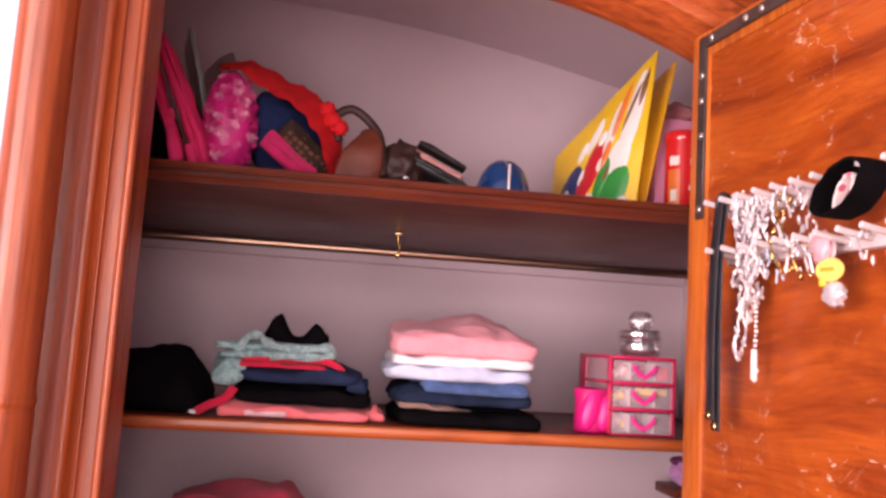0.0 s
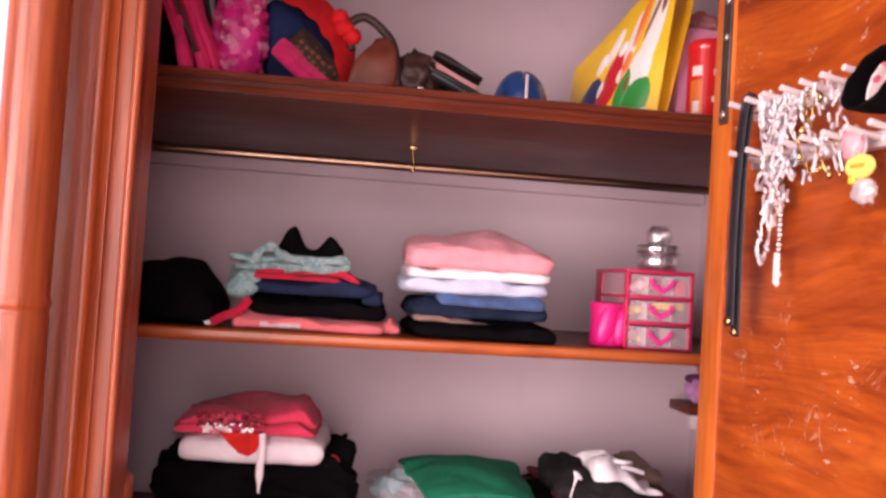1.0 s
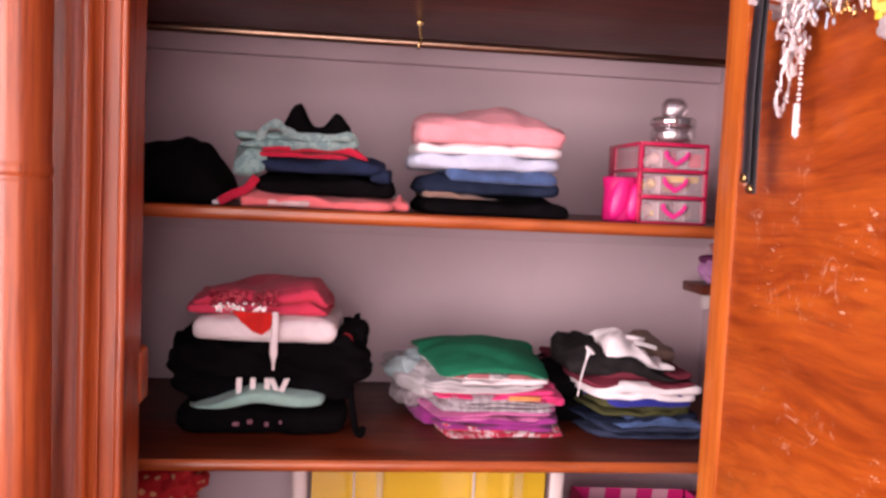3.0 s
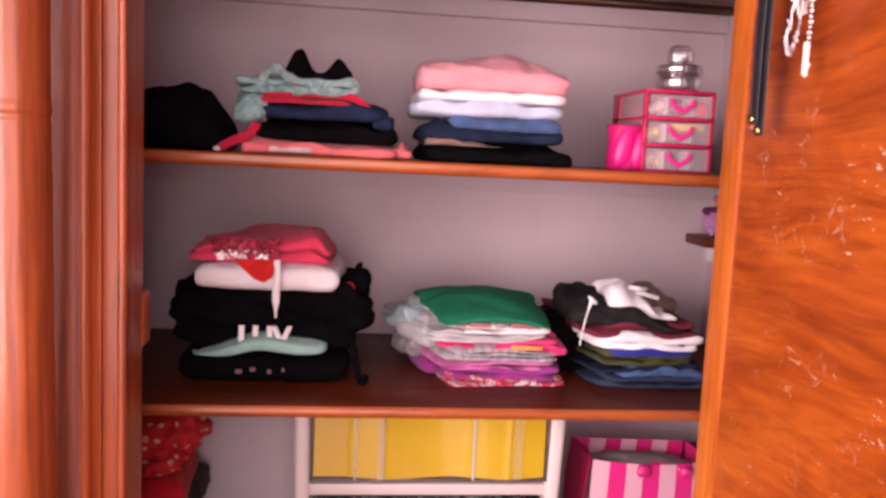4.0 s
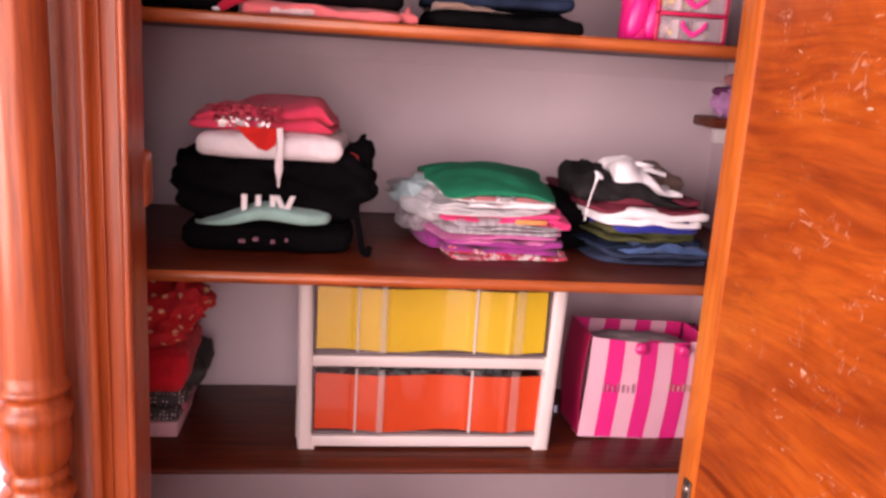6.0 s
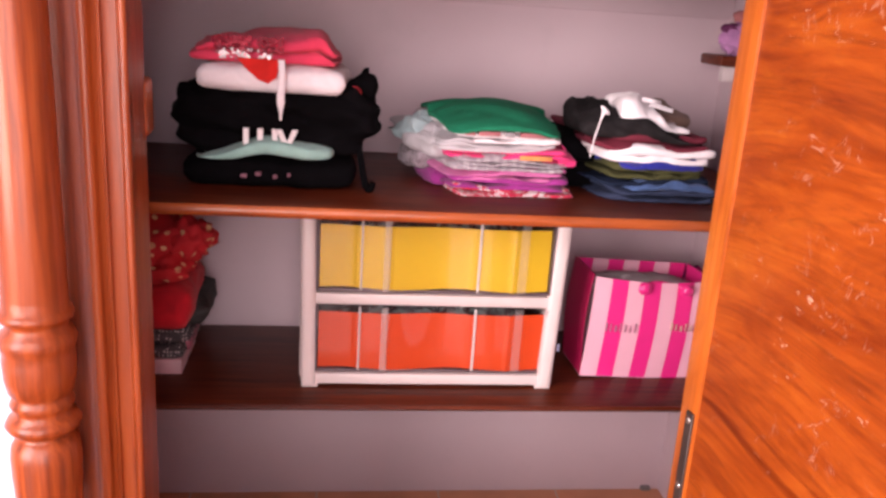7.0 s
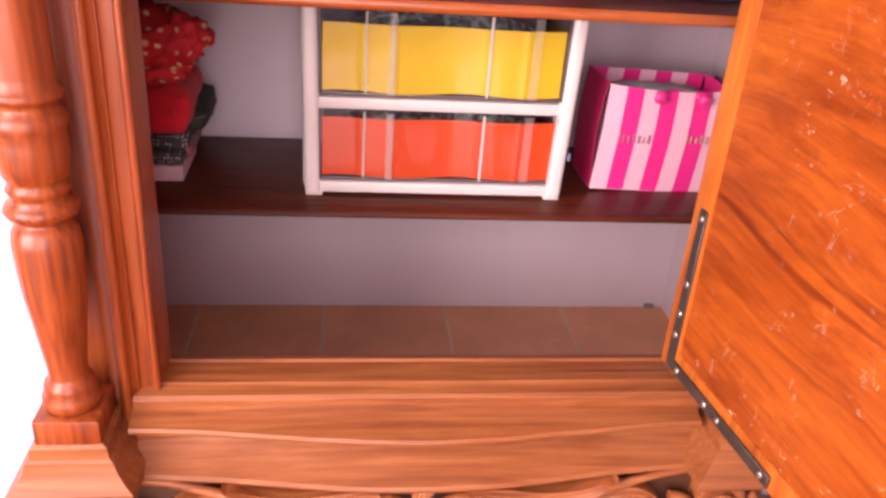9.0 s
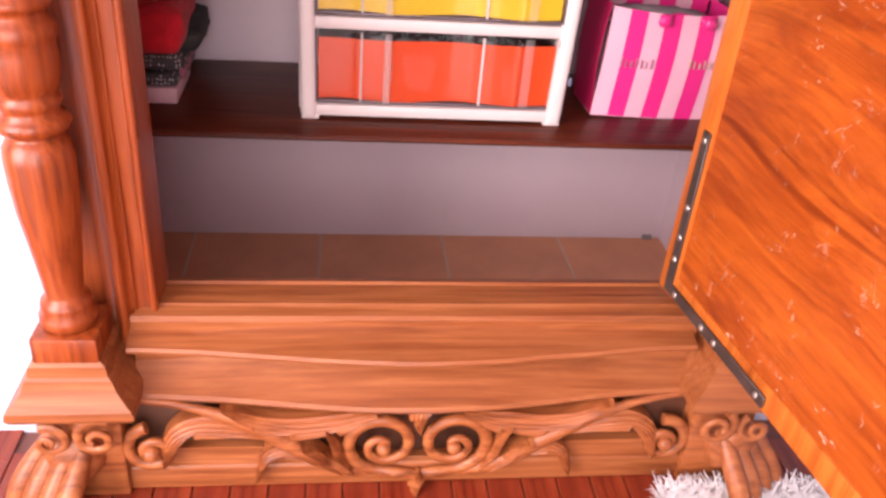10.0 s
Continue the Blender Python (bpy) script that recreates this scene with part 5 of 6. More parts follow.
# mixed pile
G1 = "mixed pile on the middle shelf"
folded("folded_shirt", "coral pink shirt with a white band, folded flat", "shirt", C_CORAL, -0.300, 0.035, MS, 0.270, 0.25, 0.024, 3, 0, G1, layers=1, wrinkle=0.008)
band = folded("shirt_band", "white printed band on the coral shirt", "shirt", cloth("blush_white", (0.74, 0.52, 0.52)), -0.350, 0.0315, MS + 0.002, 0.075, 0.05, 0.019, 4, 0, G1, layers=1, wrinkle=0.003, res=(12, 6, 6))
folded("folded_sleeve", "rolled coral sleeve end beside the pile", "sleeve", C_CORAL, -0.160, 0.05, MS, 0.034, 0.06, 0.026, 5, 0, G1, layers=1, wrinkle=0.007, res=(10, 10, 8))
folded("folded_shirt", "black shirt folded in the pile", "shirt", C_BLACK, -0.292, 0.045, MS + 0.022, 0.245, 0.24, 0.042, 6, 0, G1, layers=1, wrinkle=0.009)
folded("folded_shirt", "navy blue shirt folded in the pile", "shirt", C_NAVY, -0.298, 0.042, MS + 0.060, 0.210, 0.23, 0.034, 7, 0, G1, layers=1, wrinkle=0.009)
folded("folded_shirt", "navy blue cuff hanging out of the pile", "shirt", C_NAVY, -0.196, 0.055, MS + 0.046, 0.040, 0.10, 0.034, 8, 0, G1, layers=1, wrinkle=0.009, res=(10, 10, 8))
folded("folded_sweater", "crimson sweater folded in the pile", "sweater", C_CRIMSON, -0.318, 0.042, MS + 0.085, 0.195, 0.22, 0.022, 9, 0, G1, layers=2, wrinkle=0.009,
       shape=lambda x, y, z, u, v, t: (x, y, z - 0.016 * max(0, u) ** 4))
folded("folded_cardigan", "mottled mint knitted cardigan folded in the pile", "cardigan", C_MINT, -0.338, 0.045, MS + 0.100, 0.185, 0.21, 0.030, 10, 0, G1, layers=2, wrinkle=0.007,
       shape=lambda x, y, z, u, v, t: (x - 0.012 * max(0, -u) ** 3, y, z))
folded("cardigan_sleeve", "mottled mint knitted sleeve slumped down the pile", "sleeve", C_MINT, -0.424, 0.055, MS + 0.050, 0.052, 0.11, 0.068, 12, 8, G1, layers=1, wrinkle=0.010, res=(14, 12, 12),
       shape=lambda x, y, z, u, v, t: (x + 0.020 * (t * 0.5 + 0.5), y, z))
bm = sweep(spline([(-0.405, 0.06, MS + 0.118), (-0.392, 0.052, MS + 0.142), (-0.372, 0.050, MS + 0.148), (-0.358, 0.050, MS + 0.136), (-0.330, 0.048, MS + 0.128), (-0.290, 0.045, MS + 0.128), (-0.252, 0.048, MS + 0.132), (-0.243, 0.055, MS + 0.124), (-0.258, 0.048, MS + 0.116), (-0.300, 0.044, MS + 0.115), (-0.350, 0.046, MS + 0.114)], 50), [0.0075 + 0.002 * math.sin(i * 0.9) for i in range(51)], 8)
turn(bm, Matrix.Translation((0, 0, -0.008)))
tagged(part("cardigan_collar", bm, cloth("pale_mint_rib", (0.30, 0.45, 0.43), vary=0.15, second=(0.18, 0.30, 0.30))), "pale mint ribbed collar of the folded cardigan", "collar", G1)
folded("folded_shirt", "black shirt with two raised collar points, folded", "shirt", C_BLACK, -0.312, 0.075, MS + 0.118, 0.115, 0.14, 0.018, 11, 0, G1, layers=1, wrinkle=0.007, res=(30, 12, 8),
       shape=lambda x, y, z, u, v, t: (x, y, z + (t > 0) * (0.030 * math.exp(-((u + 0.62) / 0.30) ** 2) + 0.021 * math.exp(-((u - 0.80) / 0.34) ** 2)) * (1 - 0.4 * v)))
tagged(part("sweater_cord", sweep(spline([(-0.465, 0.04, MS + 0.006), (-0.445, 0.036, MS + 0.018), (-0.420, 0.036, MS + 0.030), (-0.405, 0.04, MS + 0.050)], 18), 0.0075, 8, 0.5), C_CRIMSON), "crimson cord trailing from the pile", "cord", G1)

# pile of trousers
G2 = "trousers piled on the middle shelf"
folded("folded_trousers", "black trousers folded at the bottom of the pile", "trousers", C_BLACK, 0.002, 0.03, MS, 0.258, 0.26, 0.036, 20, 0, G2, layers=1, wrinkle=0.008)
folded("folded_trousers", "taupe trousers folded in the pile", "trousers", C_TAUPE, -0.010, 0.032, MS + 0.028, 0.225, 0.25, 0.014, 21, 0, G2, layers=1, wrinkle=0.007,
       shape=lambda x, y, z, u, v, t: (x, y, z - 0.014 * (u + 0.6) * (u > -0.6)))
folded("folded_jeans", "dark blue jeans folded in the pile", "jeans", C_DKDENIM, -0.006, 0.030, MS + 0.036, 0.240, 0.25, 0.034, 22, 0, G2, layers=1, wrinkle=0.008)
folded("folded_jeans", "mid-blue jeans folded in the pile", "jeans", C_DENIM, 0.016, 0.028, MS + 0.056, 0.205, 0.24, 0.030, 23, 0, G2, layers=1, wrinkle=0.008)
folded("folded_jeans", "pale blue jeans folded in the pile", "jeans", C_SKY, -0.012, 0.028, MS + 0.078, 0.262, 0.25, 0.032, 24, 0, G2, layers=1, wrinkle=0.008)
folded("folded_jeans", "white jeans folded in the pile", "jeans", C_WHITE, -0.010, 0.030, MS + 0.104, 0.250, 0.24, 0.024, 25, 0, G2, layers=1, wrinkle=0.007)
pk = folded("folded_jeans", "rose pink jeans folded on top of the pile", "jeans", C_PINK, -0.006, 0.022, MS + 0.122, 0.258, 0.25, 0.060, 26, 0, G2, layers=1, wrinkle=0.007, rnd=0.2, res=(34, 22, 12),
            shape=lambda x, y, z, u, v, t: (x, y, z + (t * 0.5 + 0.5) * (0.024 * math.exp(-((u - 0.25) / 0.42) ** 2) * (0.5 + 0.5 * v) + 0.012 * v)))

# small plastic drawer tower, pink cup and glass jar
M_MAGENTA = plain("magenta_plastic", (0.50, 0.012, 0.075), 0.3, 0, 0.08, 40, 0.05, coat=0.3)
M_CLEAR = milky("clear_plastic", (0.86, 0.70, 0.75), 0.18)
DX0, DX1, DY0, DY1 = 0.255, 0.382, 0.030, 0.215
tower = thing("drawer_tower", "small magenta plastic drawer tower with three clear drawers of trinkets", "drawer tower")
tower.location = (0, 0, MS)
H = 0.0465
part("back_panel", box_bm(DX0 + 0.004, DX1 - 0.004, DY1 - 0.004, DY1, 0.0, 3 * H, 0.001), M_MAGENTA, tower)
for k in range(4):
    part("deck", box_bm(DX0, DX1, DY0 + 0.002, DY1 - 0.005, max(0, k * H - 0.0025), k * H + 0.0035, 0.001), M_MAGENTA, tower)
for x in (DX0, DX1):
    s = 1 if x == DX0 else -1
    for y0, y1 in ((DY0 + 0.002, DY0 + 0.014), (DY1 - 0.045, DY1 - 0.005)):
        part("post", box_bm(min(x, x + s * 0.006), max(x, x + s * 0.006), y0, y1, 0.0, 3 * H, 0.001), M_MAGENTA, tower)
part("side_window", box_bm(DX0 + 0.0015, DX0 + 0.003, DY0 + 0.015, DY1 - 0.046, 0.004, 3 * H - 0.003, 0), M_CLEAR, tower)
rng = random.Random(21)
TRINKETS = [plain("trinket_%d" % i, c, 0.4, 0, 0.1, 70, 0.1) for i, c in enumerate(((0.70, 0.60, 0.52), (0.70, 0.05, 0.10), (0.10, 0.10, 0.16), (0.68, 0.45, 0.40), (0.72, 0.52, 0.05), (0.45, 0.40, 0.42)))]
for k in range(3):
    z0 = k * H + 0.005
    dr = part("drawer", box_bm(DX0 + 0.007, DX1 - 0.007, DY0 - 0.002, DY0 + 0.001, z0, z0 + H - 0.010, 0.0008), M_CLEAR, tower, "clear plastic drawer with a heart-shaped handle")
    part("drawer_floor", box_bm(DX0 + 0.008, DX1 - 0.008, DY0 + 0.002, DY1 - 0.02, z0 - 0.001, z0 + 0.001, 0), M_CLEAR, dr)
    bm = bmesh.new()
    cx, cz = (DX0 + DX1) / 2 + 0.001, z0 + H * 0.45
    pts = []
    for i in range(25):
        a = 2 * math.pi * i / 24
        pts.append((cx + 0.019 * math.sin(a) ** 3 * 1.05, DY0 - 0.005, cz + 0.011 * (1.1 * math.cos(a) - 0.45 * math.cos(2 * a) - 0.15 * math.cos(3 * a)) * 0.9))
    part("handle", sweep(pts[5:20], 0.0042, 8, 0.7, (0, -1, 0)), plain("hot_pink_plastic", (0.70, 0.03, 0.24), 0.3), dr, "hot pink heart handle")
    part("divider", box_bm(cx - 0.0255, cx - 0.0235, DY0 + 0.003, DY0 + 0.05, z0 + 0.001, z0 + H - 0.014, 0), M_WHITE_PLASTIC, dr)
    if k == 1:
        part("trinket", box_bm(cx - 0.012, cx + 0.046, DY0 + 0.004, DY0 + 0.012, z0 + 0.022, z0 + H - 0.013, 0.001), TRINKETS[4], dr, "yellow plastic strip")
    if k == 2:
        part("trinket", box_bm(cx + 0.027, cx + 0.050, DY0 + 0.004, DY0 + 0.020, z0 + 0.003, z0 + 0.028, 0.004), TRINKETS[1], dr, "red plastic trinket")
    part("divider", box_bm(cx + 0.021, cx + 0.0235, DY0 + 0.003, DY0 + 0.05, z0 + 0.001, z0 + H - 0.014, 0), M_WHITE_PLASTIC, dr)
    for i in range(9):
        x = rng.uniform(DX0 + 0.017, DX1 - 0.017)
        r = rng.uniform(0.006, 0.012)
        y = rng.uniform(DY0 + 0.014, DY0 + 0.06)
        mt = TRINKETS[4] if (k == 1 and i < 5) else TRINKETS[rng.randrange(6)]
        part("trinket", blob(r, r, r, i + 10 * k, 0.3, 6, 2, None, (x, y, z0 + 0.001 + r * 1.15 + rng.uniform(0, 0.008))), mt, dr)

cup = thing("pink_cup", "hot pink soft silicone pouch with curled flaps", "pouch")
cup.location = (0.238, 0.075, MS)
M_SILI = plain("hot_pink_silicone", (0.74, 0.012, 0.20), 0.38, 0, 0.06, 40, 0.1)
bm = lathe([(0.028, 0.0), (0.032, 0.004), (0.031, 0.03), (0.030, 0.055), (0.034, 0.078), (0.031, 0.080), (0.026, 0.05), (0.024, 0.01)], 28)
part("cup_body", bm, plain("deep_pink_silicone", (0.55, 0.01, 0.14), 0.4), cup)
for a, rot, sc in ((-0.010, 14, 1.0), (0.017, 8, 0.86)):
    bm = blob(0.017 * sc, 0.012, 0.040 * sc, 3, 0.03, 3, 3)
    turn(bm, pose(a, -0.026, 0.042 * sc, 0, rot, 0))
    part("flap", bm, M_SILI, cup)

jar = thing("glass_jar", "clear faceted glass jar with a knobbed lid, on the drawer tower", "jar")
jar.location = (0.338, 0.100, MS + 3 * H + 0.004)
M_GLASS = glass("cut_glass", (0.96, 0.93, 0.95), 0.08, 0.42)
part("bowl", lathe([(0.030, 0.0), (0.036, 0.003), (0.040, 0.012), (0.040, 0.026), (0.036, 0.032)], 14), M_GLASS, jar)
part("lid_band", lathe([(0.0365, 0.0325), (0.0415, 0.034), (0.0415, 0.046), (0.037, 0.049)], 20), plain("polished_band", (0.82, 0.78, 0.80), 0.12, 0.9, 0.1, 40, 0.3), jar, "silvery lid band")
part("knob", blob(0.024, 0.022, 0.020, 5, 0.22, 8, 3, None, (0, 0, 0.066)), M_GLASS, jar, "faceted glass knob")
part("cotton", blob(0.026, 0.026, 0.010, 8, 0.3, 8, 3, None, (0, 0, 0.016)), C_WHITE, jar)

# little bracket shelf on the niche's side wall, with purple cloth on it
bs_ = thing("bracket_shelf", "small dark wooden bracket shelf on the niche's side wall", "shelf")
part("board", box_bm(0.532, NX1 - 0.001, 0.36, 0.47, 1.128, 1.150, 0.004), M_WOOD_SHELF, bs_)
part("bracket", box_bm(0.548, NX1 - 0.001, 0.38, 0.40, 1.095, 1.1275, 0.003), M_WHITE_PLASTIC, bs_, "white bracket")
tagged(part("cloth_flower", blob(0.034, 0.03, 0.034, 91, 0.35, 6, 4, None, (0.572, 0.39, 1.185)), cloth("lilac_cloth", (0.46, 0.22, 0.44))), "crumpled lilac cloth flower on the bracket shelf", "cloth flower")
tagged(part("cloth_flower", blob(0.024, 0.02, 0.012, 93, 0.3, 6, 3, None, (0.560, 0.39, 1.206)), cloth("dark_plum_cloth", (0.14, 0.03, 0.10))), "dark plum cloth petal on the lilac flower", "cloth flower")
tagged(part("hair_clip", blob(0.026, 0.012, 0.014, 94, 0.3, 6, 3, None, (0.588, 0.40, 1.232)), cloth("dull_rose_cloth", (0.42, 0.16, 0.16))), "dull rose fabric clip over the lilac flower", "hair clip")

# ---------------------------------------------------------------- things on the wide shelf
S3 = 0.8855
G3 = "sweatshirts piled on the wide shelf"
folded("folded_hoodie", "black hoodie folded at the bottom of the pile", "hoodie", C_BLACK, -0.388, 0.082, S3, 0.290, 0.28, 0.062, 30, 0, G3, layers=1, wrinkle=0.009, rnd=0.4)
bars = thing("hoodie_print", "small faded pink print on the folded black hoodie", "print")
for k, x in enumerate((-0.438, -0.413, -0.383, -0.358)):
    part("print_bar", box_bm(x, x + 0.011 - 0.002 * k, 0.0745, 0.0865, S3 + 0.020 + 0.004 * (k % 2), S3 + 0.0265 + 0.004 * (k % 2), 0.0008), plain("faded_pink_%d" % k, (0.26, 0.10, 0.14), 0.7), bars)
C_SEAFOAM = cloth("seafoam_cloth", (0.30, 0.52, 0.46), vary=0.08)
folded("folded_shirt", "seafoam green shirt edge showing between black hoodies", "shirt", C_SEAFOAM, -0.398, 0.075, S3 + 0.052, 0.236, 0.24, 0.030, 31, 0, G3, layers=1, wrinkle=0.003, rnd=0.3,
       shape=lambda x, y, z, u, v, t: (x, y - 0.022 * (1 - u * u), z * (0.22 + 0.78 * min(1.0, max(0.0, (u + 1.0) / 1.0)) ** 0.8 - 0.22 * max(0.0, u - 0.2)) + 0.013 * math.exp(-((u - 0.05) / 0.45) ** 2) + 0.004 * u))
hood = folded("folded_hoodie", "bulky black hoodie with white lettering folded in the pile", "hoodie", C_BLACK, -0.385, 0.085, S3 + 0.056, 0.352, 0.28, 0.126, 32, 0, G3, layers=1, wrinkle=0.013, rnd=0.5, res=(44, 28, 26),
              shape=lambda x, y, z, u, v, t: (x * (0.95 + 0.06 * math.cos(2.4 * (t - 0.25))) + 0.006 * math.sin(9 * t + 3 * u) * abs(u) ** 3, y + 0.008 * max(0, -t) + 0.006 * math.sin(5 * u + 6 * t) * (v < -0.8), z))
tx = lettering("LUV", 0.050, 0.0015, plain("white_print", (0.80, 0.76, 0.76), 0.6), hood)
tx.matrix_local = pose(-0.004, -0.0140, 0.015, 90, 0, 0)
folded("hoodie_cuff", "black knotted hood edge with a small badge", "hood", C_BLACK, -0.235, 0.13, S3 + 0.150, 0.055, 0.09, 0.062, 33, 0, G3, layers=1, wrinkle=0.010, res=(12, 12, 10))
bdg = tagged(part("badge", lathe([(0.001, 0.0), (0.012, 0.0), (0.013, 0.002), (0.001, 0.004)], 20), plain("badge_red", (0.45, 0.04, 0.05), 0.4)), "small red and white badge pinned to the hood", "badge")
bdg.matrix_world = pose(-0.246, 0.116, S3 + 0.170, 90, 0, 10)
part("badge_bar", box_bm(-0.006, 0.006, -0.004, 0.004, 0.0035, 0.0048, 0.0005), C_WHITE, bdg)
tagged(part("cord", sweep(spline([(-0.235, 0.12, S3 + 0.075), (-0.227, 0.10, S3 + 0.035), (-0.221, 0.088, S3 + 0.010), (-0.213, 0.078, S3 + 0.007), (-0.209, 0.085, S3 + 0.018)], 20), 0.006, 8), C_BLACK), "black hoodie cord trailing onto the shelf", "cord")
wh = folded("folded_hoodie", "white hoodie with a red lining folded in the pile", "hoodie", C_WHITE, -0.388, 0.080, S3 + 0.163, 0.262, 0.26, 0.062, 34, 0, G3, layers=1, wrinkle=0.006, rnd=0.7)
bm = bmesh.new()
tri = [(-0.055, 0.0, 0.060), (0.018, 0.0, 0.060), (0.010, 0.0, 0.030), (-0.004, 0.0, 0.020), (-0.020, 0.0, 0.026), (-0.040, 0.0, 0.044)]
fv = [bm.verts.new((x, -0.0045 - 0.005 * (1 - abs(z - 0.038) / 0.03), z)) for x, y, z in tri]
f = bm.faces.new(fv)
r = bmesh.ops.extrude_face_region(bm, geom=[f])
for v in r["geom"]:
    if isinstance(v, bmesh.types.BMVert):
        v.co.y += 0.014
bmesh.ops.recalc_face_normals(bm, faces=bm.faces[:])
part("hood_lining", bm, cloth("bright_red_lining", (0.62, 0.02, 0.015)), wh, "bright red hood lining")
part("drawstring", sweep(spline([(0.018, -0.006, 0.060), (0.020, -0.013, 0.035), (0.018, -0.014, 0.006), (0.018, -0.013, -0.022), (0.018, -0.012, -0.040)], 20), [0.0058] * 8 + [0.0066] * 6 + [0.005, 0.004, 0.0028, 0.0022, 0.002, 0.002, 0.002], 8, 0.6), C_WHITE, wh, "white drawstring with a tapered end")
cs_ = folded("folded_sweatshirt", "coral pink sweatshirt with red and white sequins, folded", "sweatshirt", C_SWEAT, -0.398, 0.085, S3 + 0.214, 0.250, 0.22, 0.046, 35, 0, G3, layers=2, wrinkle=0.006,
             shape=lambda x, y, z, u, v, t: (x + 0.004 * v, y, z + (t * 0.5 + 0.5) * (0.010 * u - 0.034 * max(0, u - 0.82) / 0.18 + 0.007 * math.sin(4 * u + 3 * v))))
M_SEQ_R = plain("red_sequins", (0.20, 0.006, 0.020), 0.2, 0.6, 0.3, 200, 0.5)
M_SEQ_W = plain("white_sequins", (0.82, 0.70, 0.72), 0.15, 0.6, 0.2, 200, 0.5)
rng = random.Random(8)
for mt, lab, rows_, z0, n in ((M_SEQ_R, "dark red sequin letters", 5, 0.020, 340), (M_SEQ_W, "silvery white sequin letters", 3, 0.008, 75)):
    bm = bmesh.new()
    for i in range(n):
        x = rng.uniform(-0.085, 0.030) if mt is M_SEQ_R else rng.uniform(-0.078, 0.012)
        if -0.022 < x < -0.012:
            continue
        z = z0 + rng.uniform(0, 0.024 if mt is M_SEQ_R else 0.016)
        b = bmesh.ops.create_circle(bm, cap_ends=True, segments=7, radius=rng.uniform(0.0020, 0.0031))
        y = -0.006 + 0.09 * max(0.0, z - 0.040) - rng.uniform(0, 0.003)
        for v in b["verts"]:
            v.co = pose(x, y, z, 90 + rng.uniform(-25, 25), rng.uniform(-25, 25), 0) @ v.co
    part("sequin_lettering", bm, mt, cs_, lab, smooth=False)

# pile of shirts under the green one
G4 = "t-shirts piled under the green one"
SH = lambda k: (lambda x, y, z, u, v, t: (x - k * max(0.0, y) * (u < 0.2) * (0.2 - u) / 1.2, y, z))
C_PURPLE = cloth("purple_jersey", (0.33, 0.035, 0.24), vary=0.12)
C_LILAC = cloth("lilac_pink_jersey", (0.62, 0.17, 0.40), vary=0.1)
C_GREYST = cloth("grey_striped_jersey", (0.46, 0.42, 0.45), vary=0.1, second=(0.30, 0.26, 0.29), stripe=18.0)
C_HOT = cloth("hot_pink_jersey", (0.76, 0.045, 0.20), vary=0.1)
C_GREY = cloth("light_grey_jersey", (0.48, 0.46, 0.48), vary=0.08)
C_GREEN = cloth("emerald_jersey", (0.006, 0.17, 0.085), vary=0.1)
rows4 = [("red and white printed shirt at the bottom of the pile", cloth("red_white_print", (0.60, 0.03, 0.08), second=(0.72, 0.62, 0.62)), 0.056, 0.222, 0.016, 0.0),
         ("purple t-shirt folded in the pile", C_PURPLE, 0.042, 0.226, 0.020, 0.013),
         ("lilac pink t-shirt folded in the pile", C_LILAC, 0.044, 0.222, 0.026, 0.028),
         ("grey striped t-shirt folded in the pile", C_GREYST, 0.046, 0.220, 0.024, 0.050),
         ("hot pink t-shirt folded in the pile", C_HOT, 0.044, 0.244, 0.022, 0.069),
         ("light grey t-shirt folded in the pile", C_GREY, 0.022, 0.226, 0.024, 0.086),
         ("white t-shirt folded in the pile", C_WHITE, 0.034, 0.196, 0.018, 0.104),
         ("white shirt with dusty red blocks folded in the pile", C_WHITE, 0.034, 0.190, 0.018, 0.116)]
for k, (lab, mt, x, w, h, z) in enumerate(rows4):
    folded("folded_shirt", lab, "t-shirt", mt, x, 0.092 + 0.004 * (k % 3), S3 + z * 0.92, w, 0.25, h, 40 + k, (2, -3, 1, 3, -2, 2, -1, 1)[k], G4, layers=3 if h > 0.021 else 2, wrinkle=0.0085, shape=SH(0.15 + 0.08 * (k % 3)), res=(26, 18, 8))
pr = thing("shirt_print", "dusty red and grey printed blocks on the white shirt's fold", "print")
for x0, x1, mt in ((-0.048, -0.030, plain("dusty_red", (0.36, 0.13, 0.14), 0.8)), (-0.024, 0.016, plain("dusty_red_b", (0.36, 0.13, 0.14), 0.8)), (0.024, 0.042, plain("mid_grey", (0.30, 0.28, 0.29), 0.8)), (0.052, 0.110, plain("dusty_red_c", (0.36, 0.13, 0.14), 0.8))):
    part("print_block", box_bm(x0, x1, 0.086, 0.098, S3 + 0.110, S3 + 0.1185, 0.002), mt, pr)
tagged(part("shirt_print", box_bm(0.055, 0.115, 0.088, 0.098, S3 + 0.0685, S3 + 0.077, 0.002), cloth("orange_print", (0.74, 0.30, 0.10))), "orange printed stripe on the hot pink shirt", "print")
folded("folded_shirt", "emerald green t-shirt draped over the top of the pile", "t-shirt", C_GREEN, 0.031, 0.080, S3 + 0.112, 0.199, 0.23, 0.013, 50, 0, G4, layers=1, wrinkle=0.003, rnd=0.25, res=(34, 24, 6),
       shape=lambda x, y, z, u, v, t: (x - 0.21 * max(0.0, y) * (1 - u) * 0.5, y, z + (0.036 * math.sin(math.pi * min(1, 0.1 + 0.62 * (v * 0.5 + 0.5))) ** 1.2 * (1 - 0.35 * u * u) - 0.012 * abs(u) ** 3 * (v < 0.4))))
